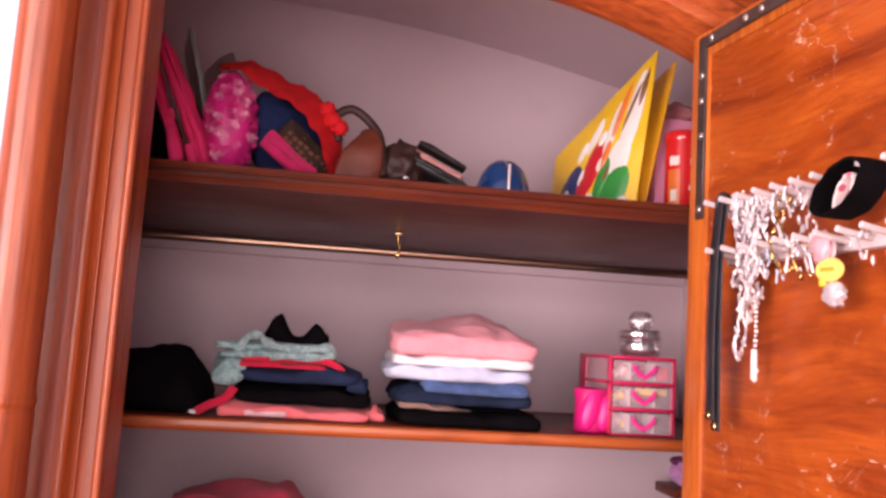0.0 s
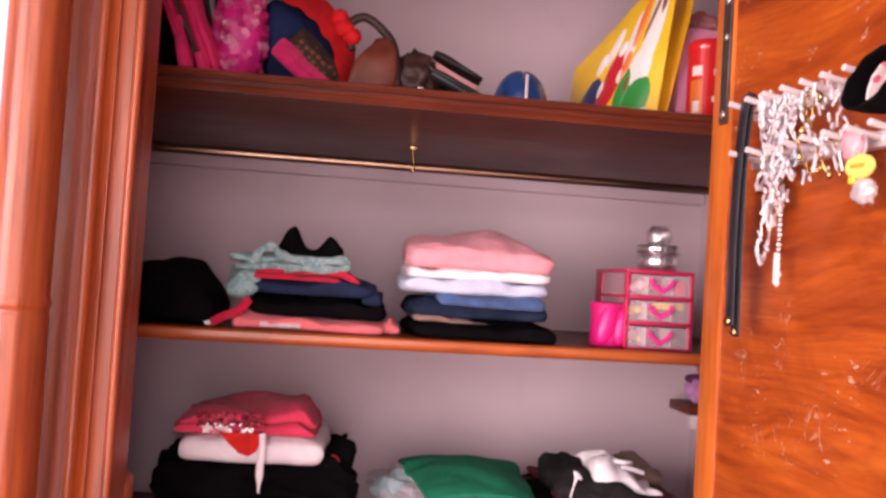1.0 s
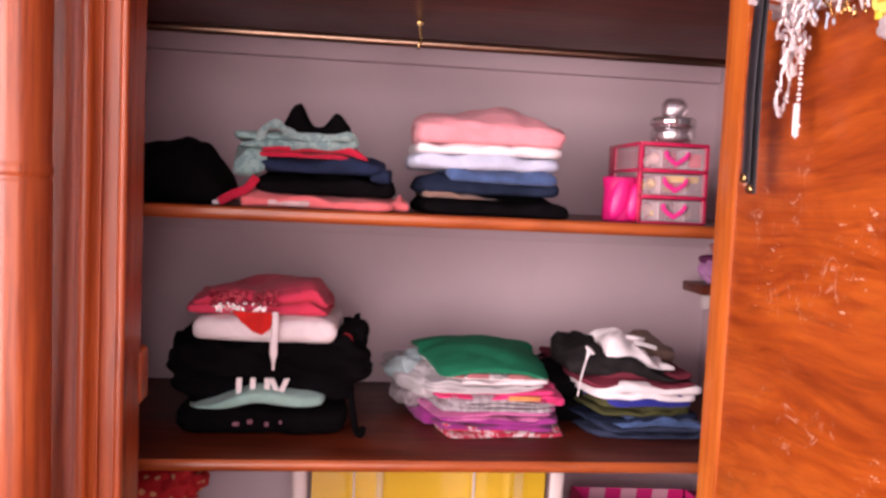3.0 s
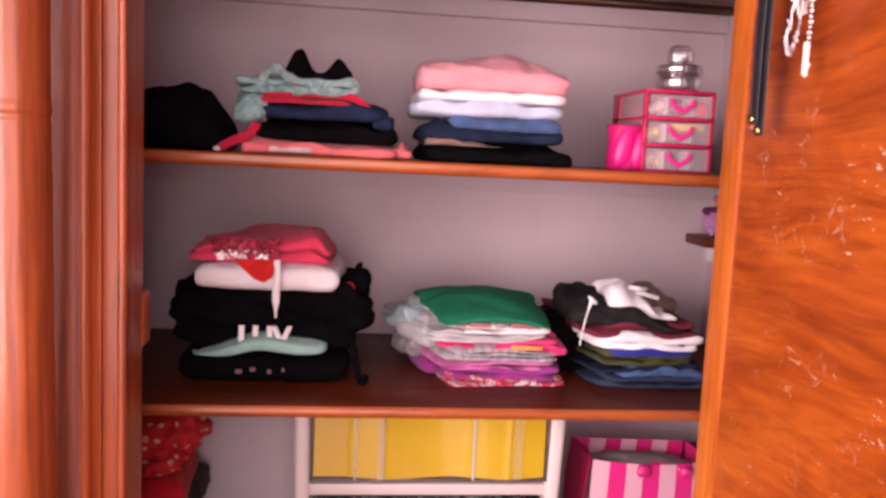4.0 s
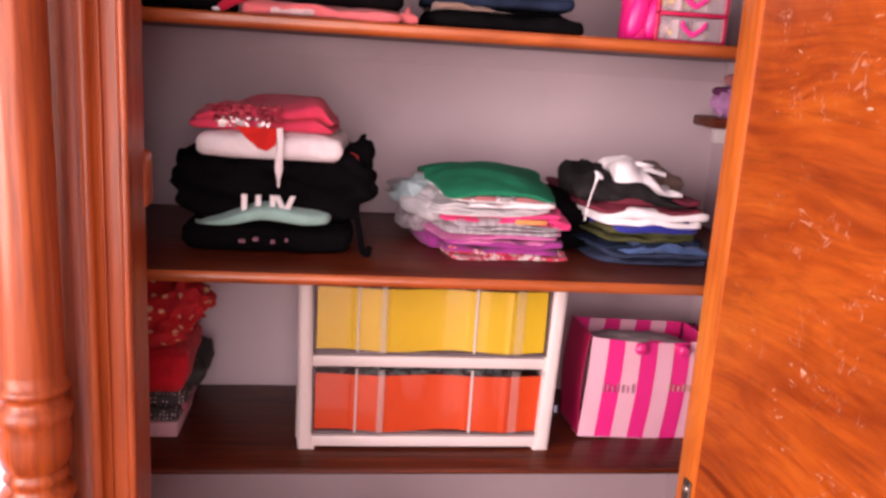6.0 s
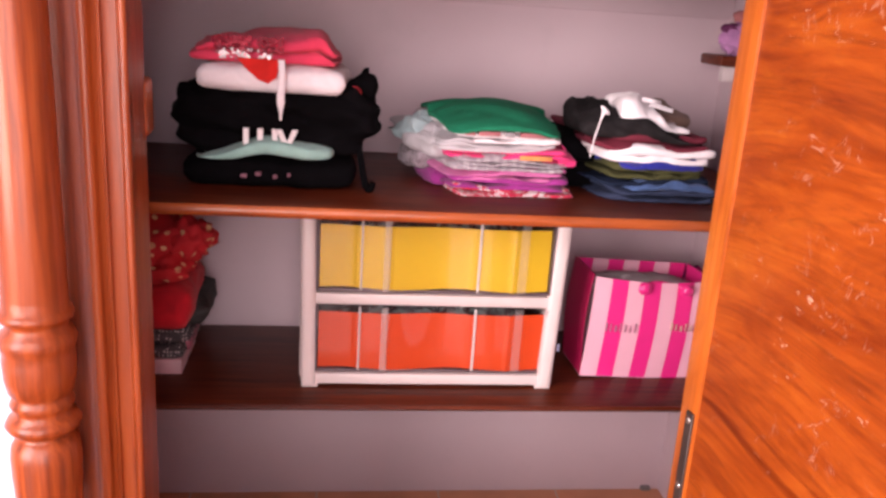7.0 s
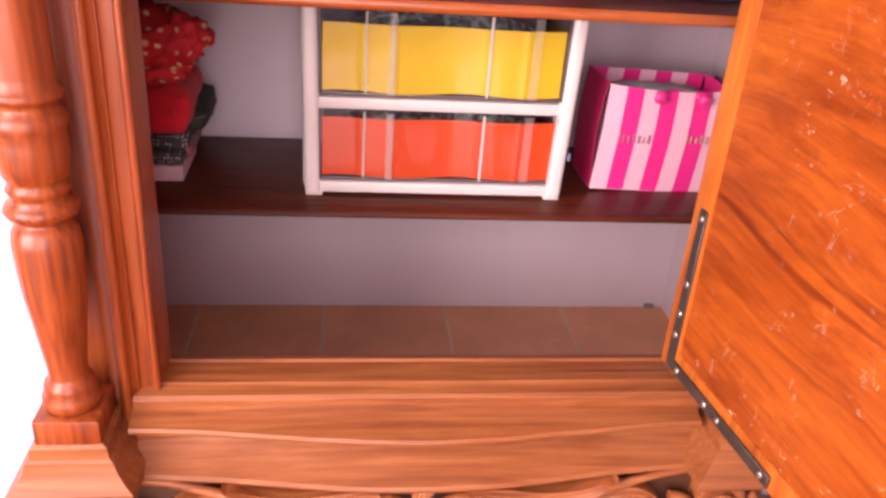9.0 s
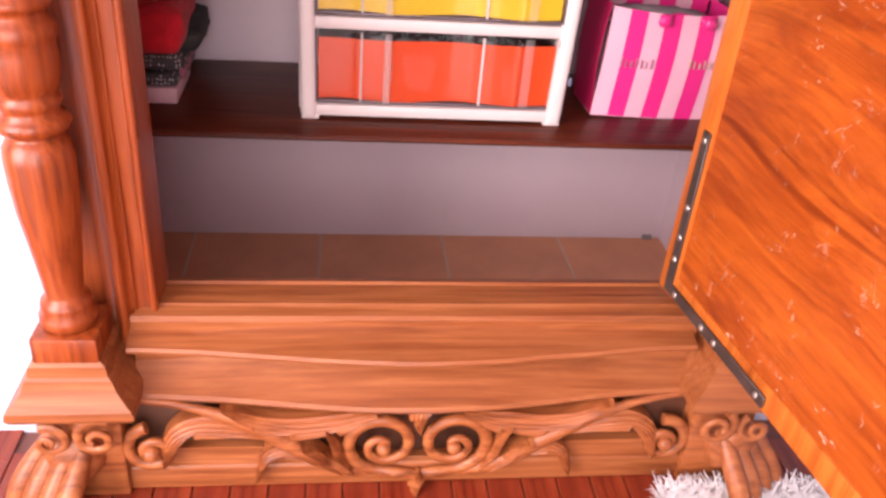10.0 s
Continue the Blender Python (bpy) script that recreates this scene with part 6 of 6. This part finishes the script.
folded("shirt_sleeve", "pale aqua sleeve bunched beside the pile", "sleeve", cloth("pale_aqua_jersey", (0.42, 0.56, 0.58)), -0.098, 0.20, S3 + 0.070, 0.075, 0.09, 0.062, 51, 25, G4, layers=1, wrinkle=0.014, res=(16, 14, 10))
folded("shirt_sleeve", "grey shirt sleeve sloping at the side of the pile", "sleeve", C_GREY, -0.062, 0.145, S3 + 0.056, 0.080, 0.12, 0.062, 52, 30, G4, layers=1, wrinkle=0.010, res=(16, 14, 10))
folded("shirt_sleeve", "grey lace sleeve crumpled at the side of the pile", "sleeve", cloth("grey_lace", (0.34, 0.29, 0.32), second=(0.18, 0.14, 0.16)), -0.092, 0.19, S3 + 0.022, 0.080, 0.10, 0.056, 53, 18, G4, layers=1, wrinkle=0.014, res=(16, 14, 10))
folded("shirt_sleeve", "purple sleeve crumpled at the foot of the pile", "sleeve", C_PURPLE, -0.066, 0.17, S3, 0.080, 0.10, 0.040, 54, 14, G4, layers=1, wrinkle=0.012, res=(16, 14, 10))
folded("shirt_sleeve", "hot pink sleeve hanging from the pile", "sleeve", C_HOT, 0.150, 0.11, S3 + 0.056, 0.034, 0.10, 0.040, 55, 0, G4, layers=1, wrinkle=0.010, res=(12, 12, 8))

# pile with the white shirt on top
G5 = "shirts piled under the white one"
C_MAROON = cloth("maroon_jersey", (0.16, 0.022, 0.040), vary=0.15)
rows5 = [("blue denim shirt at the bottom of the pile", cloth("slate_denim", (0.030, 0.042, 0.085), vary=0.15), 0.338, 0.216, 0.024, 0.0, 0.088),
         ("blue denim shorts folded in the pile", C_DENIM, 0.356, 0.172, 0.020, 0.020, 0.090),
         ("dark charcoal shirt folded in the pile", C_DKDENIM, 0.328, 0.208, 0.018, 0.030, 0.094),
         ("olive green shirt folded in the pile", cloth("olive_jersey", (0.060, 0.062, 0.022), vary=0.15), 0.322, 0.186, 0.026, 0.042, 0.086),
         ("cobalt blue shirt folded in the pile", cloth("cobalt_jersey", (0.020, 0.026, 0.26), vary=0.12), 0.334, 0.160, 0.018, 0.060, 0.086),
         ("white shirt folded in the pile", C_WHITE, 0.322, 0.200, 0.028, 0.072, 0.080),
         ("maroon shirt folded in the pile", C_MAROON, 0.318, 0.206, 0.034, 0.094, 0.090)]
for k, (lab, mt, x, w, h, z, y) in enumerate(rows5):
    folded("folded_shirt", lab, "shirt", mt, x, y, S3 + z, w, 0.25, h, 60 + k, (-3, 2, 4, -4, 2, -2, -2)[k], G5, layers=2 if h > 0.023 else 1, wrinkle=0.0095, shape=SH(0.24), res=(26, 18, 8))
folded("folded_shirt", "black crumpled shirt draped over the pile", "shirt", cloth("charcoal_jersey", (0.020, 0.018, 0.019), vary=0.25), 0.276, 0.090, S3 + 0.110, 0.222, 0.20, 0.062, 70, -4, G5, layers=1, wrinkle=0.014, rnd=0.8,
       shape=lambda x, y, z, u, v, t: (x, y, z - 0.030 * max(0, u) * (t * 0.5 + 0.5) - 0.016 * (u > 0.2) * (u - 0.2)))
ws = folded("folded_shirt", "white collared shirt lying aslant on the pile", "shirt", C_WHITE, 0.310, 0.108, S3 + 0.128, 0.140, 0.14, 0.044, 71, 0, G5, layers=1, wrinkle=0.007, rnd=0.7,
       shape=lambda x, y, z, u, v, t: (x, y, z - 0.026 * u * (0.3 + 0.7 * (t * 0.5 + 0.5)) + 0.005 * math.sin(7 * u + 5 * v) * (t > 0)))
part("collar", sweep(spline([(-0.040, 0.050, 0.050), (-0.022, 0.030, 0.056), (0.000, 0.028, 0.054), (0.016, 0.042, 0.050), (0.018, 0.066, 0.046)], 20), 0.0045, 8, 0.6), C_WHITE, ws)
part("button_band", sweep(spline([(-0.012, 0.018, 0.049), (0.006, 0.012, 0.046), (0.030, 0.008, 0.040)], 12), 0.004, 8, 0.3), C_GREY, ws, "grey inner neckband")
folded("folded_shirt", "taupe shirt edge behind the white shirt", "shirt", C_TAUPE, 0.372, 0.18, S3 + 0.126, 0.075, 0.15, 0.044, 72, 0, G5, layers=1, wrinkle=0.009, res=(14, 12, 8))
folded("folded_shirt", "dark shirt slumped behind the pile", "shirt", C_BLACK, 0.205, 0.190, S3, 0.14, 0.20, 0.105, 73, 0, G5, layers=2, wrinkle=0.012, res=(18, 16, 10))
tagged(part("shirt_tie", sweep(spline([(0.203, 0.088, S3 + 0.168), (0.196, 0.080, S3 + 0.158), (0.188, 0.078, S3 + 0.130), (0.184, 0.080, S3 + 0.105), (0.182, 0.082, S3 + 0.082)], 24), [0.010, 0.012, 0.010, 0.007, 0.0045, 0.0035, 0.0028, 0.0022] + [0.0014] * 17, 8, 0.35), C_WHITE), "white ribbon tie hanging over the pile", "ribbon")

# ---------------------------------------------------------------- things on the bottom shelf
S4 = 0.4555
M_CREAM = plain("cream_plastic", (0.72, 0.62, 0.60), 0.38, 0, 0.06, 20, 0.08)
BX0, BX1, BY0, BY1, BZ = -0.340, 0.198, 0.180, 0.500, 0.385
unit = thing("drawer_unit", "cream plastic storage unit with a yellow and an orange drawer", "drawer unit")
unit.location = (0, 0, S4)


def post(x0, x1):
    bm = box_bm(x0, x1, BY0, BY0 + 0.05, 0.002, BZ, 0.010, 3)
    for v in bm.verts:
        v.co.x += (0.006 if x0 < 0 else -0.013) * (1 - v.co.z / BZ)
    part("post", bm, M_CREAM, unit)


post(BX0, BX0 + 0.031)
post(BX1 - 0.031, BX1)
for x0 in (BX0, BX1 - 0.008):
    part("side_panel", box_bm(x0 + 0.001, x0 + 0.007, BY0 + 0.045, BY1, 0.006, BZ - 0.002, 0.002), M_CREAM, unit)
part("back_panel", box_bm(BX0 + 0.01, BX1 - 0.01, BY1 - 0.006, BY1, 0.006, BZ - 0.002, 0.001), M_CREAM, unit)
for z0, z1 in ((0.006, 0.030), (0.178, 0.202), (BZ - 0.016, BZ)):
    part("cross_rail", box_bm(BX0 + 0.030, BX1 - 0.030, BY0 + 0.006, BY0 + 0.045, z0, z1, 0.005), M_CREAM, unit)
for x in (BX0 + 0.024, BX1 - 0.031):
    part("foot", box_bm(x - 0.017, x + 0.017, BY0 + 0.004, BY0 + 0.04, 0.0, 0.008, 0.003), M_CREAM, unit)
part("stain", box_bm(BX1 - 0.010, BX1 - 0.004, BY0 - 0.0008, BY0 + 0.001, 0.088, 0.104, 0.0003), plain("blue_ink", (0.16, 0.16, 0.24), 0.6), unit)
# added dark sheet: the shade in the unit's depth, put in as colour
part("inner_shadow_board", box_bm(BX0 + 0.036, BX1 - 0.036, BY0 + 0.20, BY0 + 0.21, 0.03, BZ - 0.02, 0), plain("painted_shade", (0.05, 0.03, 0.035), 0.9), unit)


def wavy_front(z0, z1, top_gap, color, name, label):
    """A clear rippled drawer front with a coloured sheet standing behind it."""
    x0, x1 = BX0 + 0.033, BX1 - 0.033

    def wave(s):
        return BY0 + 0.014 - 0.009 * (0.5 + 0.5 * math.cos(2 * math.pi * 2.0 * (s - 0.28))) - sum(0.0024 * math.exp(-((s - c) / 0.014) ** 2) for c in (0.17, 0.29, 0.665, 0.84))

    def sheet(ya, yb, za, zb, inset):
        bm = bmesh.new()
        n = 140
        rows = []
        for i in range(n + 1):
            s = i / n
            x = x0 + inset + (x1 - x0 - 2 * inset) * s
            y = wave(s)
            wob = 0.002 * math.sin(s * 2 * math.pi * 2)
            rows.append([bm.verts.new(p) for p in ((x, y + ya, za + wob), (x, y + ya, zb), (x, y + yb, zb), (x, y + yb, za + wob))])
        for a, b in zip(rows, rows[1:]):
            for k in range(4):
                bm.faces.new((a[k], b[k], b[(k + 1) % 4], a[(k + 1) % 4]))
        bm.faces.new(rows[0])
        bm.faces.new(rows[-1][::-1])
        bmesh.ops.recalc_face_normals(bm, faces=bm.faces[:])
        return bm

    dr = part("drawer", sheet(0.0, 0.002, z0, z1, 0.0), glass("clear_drawer_" + name, (0.95, 0.92, 0.92), 0.05, 0.028), unit, label)
    part("card_sheet", sheet(0.0035, 0.0050, z0 + 0.006, z1 - top_gap, 0.006), plain("%s_card" % name, color, 0.5, 0, 0.06, 12, 0.06), dr, "%s card behind the clear front" % name)
    # whitish strips that paint the window's upright reflections onto the clear front
    for k, (s, r, a) in enumerate(((0.185, 0.0022, 0.36), (0.29, 0.0070, 0.16), (0.68, 0.0028, 0.48), (0.87, 0.0090, 0.08))):
        xr = x0 + (x1 - x0) * s
        part("painted_glint", sweep([(xr, wave(s) - 0.0006, z0 + 0.004), (xr, wave(s) - 0.0006, z1 - 0.002)], r, 12, 0.45, (0, -1, 0)), milky("glint_white_%s_%d" % (name, k), (0.88, 0.84, 0.82), a), dr)
    smoky = plain("smoky_" + name, (0.10, 0.07, 0.08), 0.3)
    for a, b in ((0.0, 0.0042), (1.0, -0.0042)):
        xx = x0 + (x1 - x0) * a
        part("drawer_side", box_bm(min(xx, xx + b), max(xx, xx + b), BY0 + 0.004, BY0 + 0.03, z0, z1, 0.001, 1), smoky, dr)
    part("drawer_lip", box_bm(x0 + 0.004, x1 - 0.004, BY0 + 0.012, BY0 + 0.03, z0 - 0.002, z0 + 0.004, 0.001), plain("smoky_lip_" + name, (0.13, 0.09, 0.10), 0.3), dr)
    part("packed_clothes", blob((x1 - x0) / 2 - 0.02, 0.05, (z1 - z0) / 2 - 0.005, len(name), 0.05, 8, 4, None, ((x0 + x1) / 2, BY0 + 0.085, (z0 + z1) / 2)), cloth("packed_" + name, (0.035, 0.03, 0.035), second=(0.16, 0.24, 0.23)), dr)


wavy_front(0.206, 0.366, 0.026, (0.78, 0.54, 0.02), "yellow", "clear rippled drawer with a yellow card front")
wavy_front(0.034, 0.176, 0.016, (0.72, 0.068, 0.008), "orange", "clear rippled drawer with an orange card front")

# striped paper bag
M_BAG_PALE = plain("pale_pink_paper", (0.84, 0.46, 0.57), 0.35, 0, 0.05, 25, 0.08, coat=0.2)
M_BAG_HOT = plain("hot_pink_paper", (0.82, 0.03, 0.25), 0.35, 0, 0.05, 25, 0.08, coat=0.2)
M_BAG_DEEP = plain("deep_pink_paper", (0.40, 0.008, 0.075), 0.4, 0, 0.08, 25, 0.08)
pbag = thing("paper_bag", "open glossy paper bag with hot and pale pink stripes", "bag")
pbag.matrix_world = pose(0.394, 0.245, S4, 0, 2.6, 2.0)
BW, BD, BH = 0.262, 0.130, 0.232


def bag_wall(pts, z_top, mats, n, flip=False, dip=0.0):
    for k in range(n):
        bm = bmesh.new()
        a, b = Vector(pts[0]).lerp(Vector(pts[1]), k / n), Vector(pts[0]).lerp(Vector(pts[1]), (k + 1) / n)
        d = (b - a).normalized()
        nrm = Vector((d.y, -d.x, 0)) * 0.0012
        m = 10
        rows = []
        for i in range(m + 1):
            t = i / m
            bulge = 0.007 * math.sin(math.pi * t) * (0.5 + 0.5 * math.sin(math.pi * (k + 0.5) / n))
            sw = 0.006 * math.sin(2.4 * t + k * 0.2) * t
            za, zb = (z_top - dip * math.sin(math.pi * k / n)) * t, (z_top - dip * math.sin(math.pi * (k + 1) / n)) * t
            off = nrm.normalized() * (bulge + sw)
            rows.append([bm.verts.new(p) for p in (a + off + Vector((0, 0, za)), b + off + Vector((0, 0, zb)), b + off - nrm * 1.5 + Vector((0, 0, zb)), a + off - nrm * 1.5 + Vector((0, 0, za)))])
        for r0, r1 in zip(rows, rows[1:]):
            for q in range(4):
                bm.faces.new((r0[q], r0[(q + 1) % 4], r1[(q + 1) % 4], r1[q]))
        bm.faces.new(rows[0])
        bm.faces.new(rows[-1][::-1])
        bmesh.ops.recalc_face_normals(bm, faces=bm.faces[:])
        part("bag_stripe", bm, mats[k % len(mats)], pbag)


bag_wall(((-BW / 2, 0, 0.001), (BW / 2, 0, 0.001)), BH - 0.004, (M_BAG_PALE, M_BAG_HOT), 7, dip=0.008)
bag_wall(((BW / 2, BD, 0.001), (-BW / 2, BD, 0.001)), BH - 0.002, (M_BAG_HOT, M_BAG_PALE), 7)
bag_wall(((-BW / 2, BD, 0.001), (-BW / 2, 0, 0.001)), BH, (M_BAG_DEEP,), 1)
bag_wall(((BW / 2, 0, 0.001), (BW / 2, BD, 0.001)), BH, (M_BAG_HOT,), 1)
part("bag_base", box_bm(-BW / 2, BW / 2, 0, BD, 0.0, 0.002), M_BAG_PALE, pbag)
part("tissue", blob(BW / 2 - 0.012, BD / 2 - 0.008, 0.022, 15, 0.3, 8, 4, None, (0, BD / 2, BH - 0.036)), plain("grey_tissue", (0.40, 0.33, 0.35), 0.8), pbag, "crumpled grey contents")
for x in (-0.022, 0.075):
    part("ribbon_knot", blob(0.014, 0.009, 0.013, int(x * 99), 0.3, 7, 3, None, (x, -0.010, BH - 0.022)), M_BAG_HOT, pbag, "hot pink ribbon knot")
part("ribbon_handle", sweep(spline([(-0.022, -0.009, BH - 0.020), (0.005, 0.012, BH - 0.014), (0.04, 0.012, BH - 0.016), (0.075, -0.009, BH - 0.020)], 18), 0.004, 8, 0.4), M_BAG_HOT, pbag)
rng = random.Random(3)
for grp, x0, n, mt in ((0, -0.096, 7, plain("silver_pink_print", (0.55, 0.26, 0.36), 0.3, 0.4)), (1, 0.052, 6, plain("pale_gold_print", (0.82, 0.62, 0.50), 0.3, 0.5))):
    for k in range(n):
        h = 0.020 if grp == 0 else 0.018
        part("print_bar", box_bm(x0 + 0.011 * k, x0 + 0.011 * k + (0.0025 if k % 2 else 0.004), -0.0135, -0.0105, 0.110 + 0.008 * grp, 0.110 + 0.008 * grp + h - 0.003 * (k % 3), 0.0004), mt, pbag)
tagged(part("fabric_bundle", blob(0.05, 0.06, 0.10, 33, 0.2, 5, 4, None, (0.557, 0.42, S4 + 0.105)), cloth("dark_plum_wool", (0.10, 0.015, 0.06), second=(0.40, 0.03, 0.16))), "dark plum knitted bundle behind the paper bag", "knitwear")

# pile in the corner
G6 = "pile in the bottom corner"
C_SCARLET = cloth("scarlet_knit", (0.58, 0.012, 0.025), vary=0.14)
tagged(part("magazine", box_bm(-0.70, -0.575, 0.235, 0.40, S4, S4 + 0.034, 0.005), plain("pink_white_paper", (0.66, 0.42, 0.46), 0.5, 0, 0.12, 60, 0.1)), "stack of pale pink papers under the clothes", "papers", G6)
folded("folded_sweater", "black and white flecked knit folded in the corner", "sweater", dotted("flecked_knit", (0.045, 0.04, 0.045), (0.50, 0.46, 0.46), 130, 0.25), -0.650, 0.225, S4 + 0.034, 0.175, 0.24, 0.072, 80, 0, G6, layers=2, wrinkle=0.008)
folded("folded_scarf", "pink flecked scarf end in the corner pile", "scarf", cloth("pink_fleck", (0.40, 0.12, 0.18), second=(0.12, 0.08, 0.09)), -0.590, 0.26, S4 + 0.036, 0.07, 0.14, 0.062, 81, 0, G6, layers=1, wrinkle=0.010, res=(12, 12, 10))
folded("folded_sweater", "dark grey knit bundled in the corner pile", "sweater", cloth("dark_grey_knit", (0.055, 0.055, 0.055), vary=0.2), -0.600, 0.27, S4 + 0.088, 0.130, 0.20, 0.072, 82, 0, G6, layers=1, wrinkle=0.012, res=(16, 14, 10))
folded("folded_sweater", "scarlet ribbed knit folded in the corner pile", "sweater", C_SCARLET, -0.648, 0.205, S4 + 0.102, 0.190, 0.24, 0.108, 83, 0, G6, layers=1, wrinkle=0.009, rnd=0.6)
hat = thing("polka_dot_dress", "red dress with yellow and white polka dots heaped on the pile", "dress", G6)
M_DOTS = dotted("polka_dot_cotton", (0.48, 0.010, 0.018), (0.74, 0.46, 0.26), 42, 0.24)
part("dress_body", blob(0.110, 0.10, 0.075, 84, 0.22, 5, 4, None, (-0.645, 0.29, S4 + 0.270)), M_DOTS, hat)
part("frill", blob(0.050, 0.05, 0.042, 85, 0.35, 7, 4, None, (-0.562, 0.26, S4 + 0.285)), M_DOTS, hat)
part("frill", blob(0.060, 0.05, 0.030, 86, 0.35, 7, 4, None, (-0.610, 0.235, S4 + 0.235)), M_DOTS, hat)

# ---------------------------------------------------------------- shaggy rug
rug = thing("shaggy_rug", "white shaggy long-pile rug on the wooden floor", "rug")
RX0, RX1, RY0, RY1 = 0.300, 1.35, -1.45, -0.405
part("rug_backing", box_bm(RX0, RX1, RY0, RY1, 0.0105, 0.020, 0.003), plain("rug_backing", (0.62, 0.58, 0.57), 0.95), rug)
rng = random.Random(17)
verts, faces = [], []
for i in range(16000):
    near = i < 9000
    x = rng.uniform(RX0 - 0.01, RX0 + 0.40) if near else rng.uniform(RX0, RX1)
    y = rng.uniform(RY1 - 0.28, RY1 + 0.01) if near else rng.uniform(RY0, RY1)
    a = rng.uniform(0, 2 * math.pi)
    h = rng.uniform(0.022, 0.048)
    w = rng.uniform(0.0012, 0.0024)
    lx, ly = math.cos(a) * h * 0.75, math.sin(a) * h * 0.75
    px, py = -math.sin(a) * w, math.cos(a) * w
    b = len(verts)
    for t, k in ((0, 1.0), (0.5, 0.9), (1.0, 0.25)):
        q = t * t
        verts += [(x + lx * q - px * k, y + ly * q - py * k, 0.018 + h * (t - 0.35 * t * t)), (x + lx * q + px * k, y + ly * q + py * k, 0.018 + h * (t - 0.35 * t * t))]
    faces += [(b, b + 1, b + 3, b + 2), (b + 2, b + 3, b + 5, b + 4)]
me = bpy.data.meshes.new("rug_pile")
me.from_pydata(verts, [], faces)
me.materials.append(plain("white_wool", (0.80, 0.76, 0.75), 0.95, 0, 0.08, 40, 0))
rp = new("rug_pile", me)
rp.parent = rug
rp["kind"] = "stuff"

# ---------------------------------------------------------------- floors, piece by piece
floor = tagged(part("floor", box_bm(-2.3, 2.1, -3.3, WALL_Y + 0.12, -0.1, 0.004), plain("floor_bed", (0.16, 0.06, 0.045), 0.8), smooth=False), "glossy red-brown parquet floor of narrow wooden blocks", "floor", kind="structure")
PW, PL = 0.062, 0.31
meshes = []
for k in range(3):
    bm = box_bm(-PW / 2 + 0.0012, PW / 2 - 0.0012, -PL / 2 + 0.0012, PL / 2 - 0.0012, 0.0, 0.0065 + 0.0003 * k, 0.0012, 1)
    me = bpy.data.meshes.new("parquet_block")
    bm.to_mesh(me)
    bm.free()
    me.materials.append(M_PARQUET)
    meshes.append(me)
rng = random.Random(2)
rest = bmesh.new()
for i in range(-36, 33):
    for j in range(0, 11):
        x = i * PW + PW / 2
        y = -0.10 - PL / 2 - j * PL - (PL / 2 if i % 2 else 0.0)
        if y < -3.04 or x < -2.18 or x > 1.98:
            continue
        if -1.1 < x < 0.75 and y > -1.0:
            ob = new("parquet_block", meshes[rng.randrange(3)])
            ob.location = (x, y, 0.004)
            ob.parent = floor
        else:
            box_bm(x - PW / 2 + 0.0012, x + PW / 2 - 0.0012, y - PL / 2 + 0.0012, y + PL / 2 - 0.0012, 0.004, 0.0108, 0.0, 1, rest)
rp = part("parquet_far", rest, M_PARQUET, floor, smooth=False)
rp["kind"] = "stuff"

nfl = tagged(part("floor_niche", box_bm(NX0 - 0.05, NX1 + 0.05, WALL_Y + 0.12, NY1 + 0.05, -0.1, -0.0003), M_GROUT, smooth=False), "brown clay tile floor inside the niche", "floor", kind="structure")
T = 0.313
bm = box_bm(-T / 2 + 0.0018, T / 2 - 0.0018, -T / 2 + 0.0018, T / 2 - 0.0018, 0.0, 0.0055, 0.0015, 1)
tile_me = bpy.data.meshes.new("tile")
bm.to_mesh(tile_me)
bm.free()
tile_me.materials.append(M_TILE)
for i in range(-2, 3):
    for j in range(2):
        ob = new("tile", tile_me)
        ob.location = (-0.302 + T * (i + 0.5), NY1 - T * (j + 0.5), -0.0050)
        ob.parent = nfl
tagged(part("wall_scrap", box_bm(0.560, 0.585, NY1 - 0.012, NY1 - 0.001, 0.0005, 0.012, 0.002), plain("grey_mortar", (0.25, 0.22, 0.22), 0.9)), "small grey lump of mortar in the corner", "mortar lump")
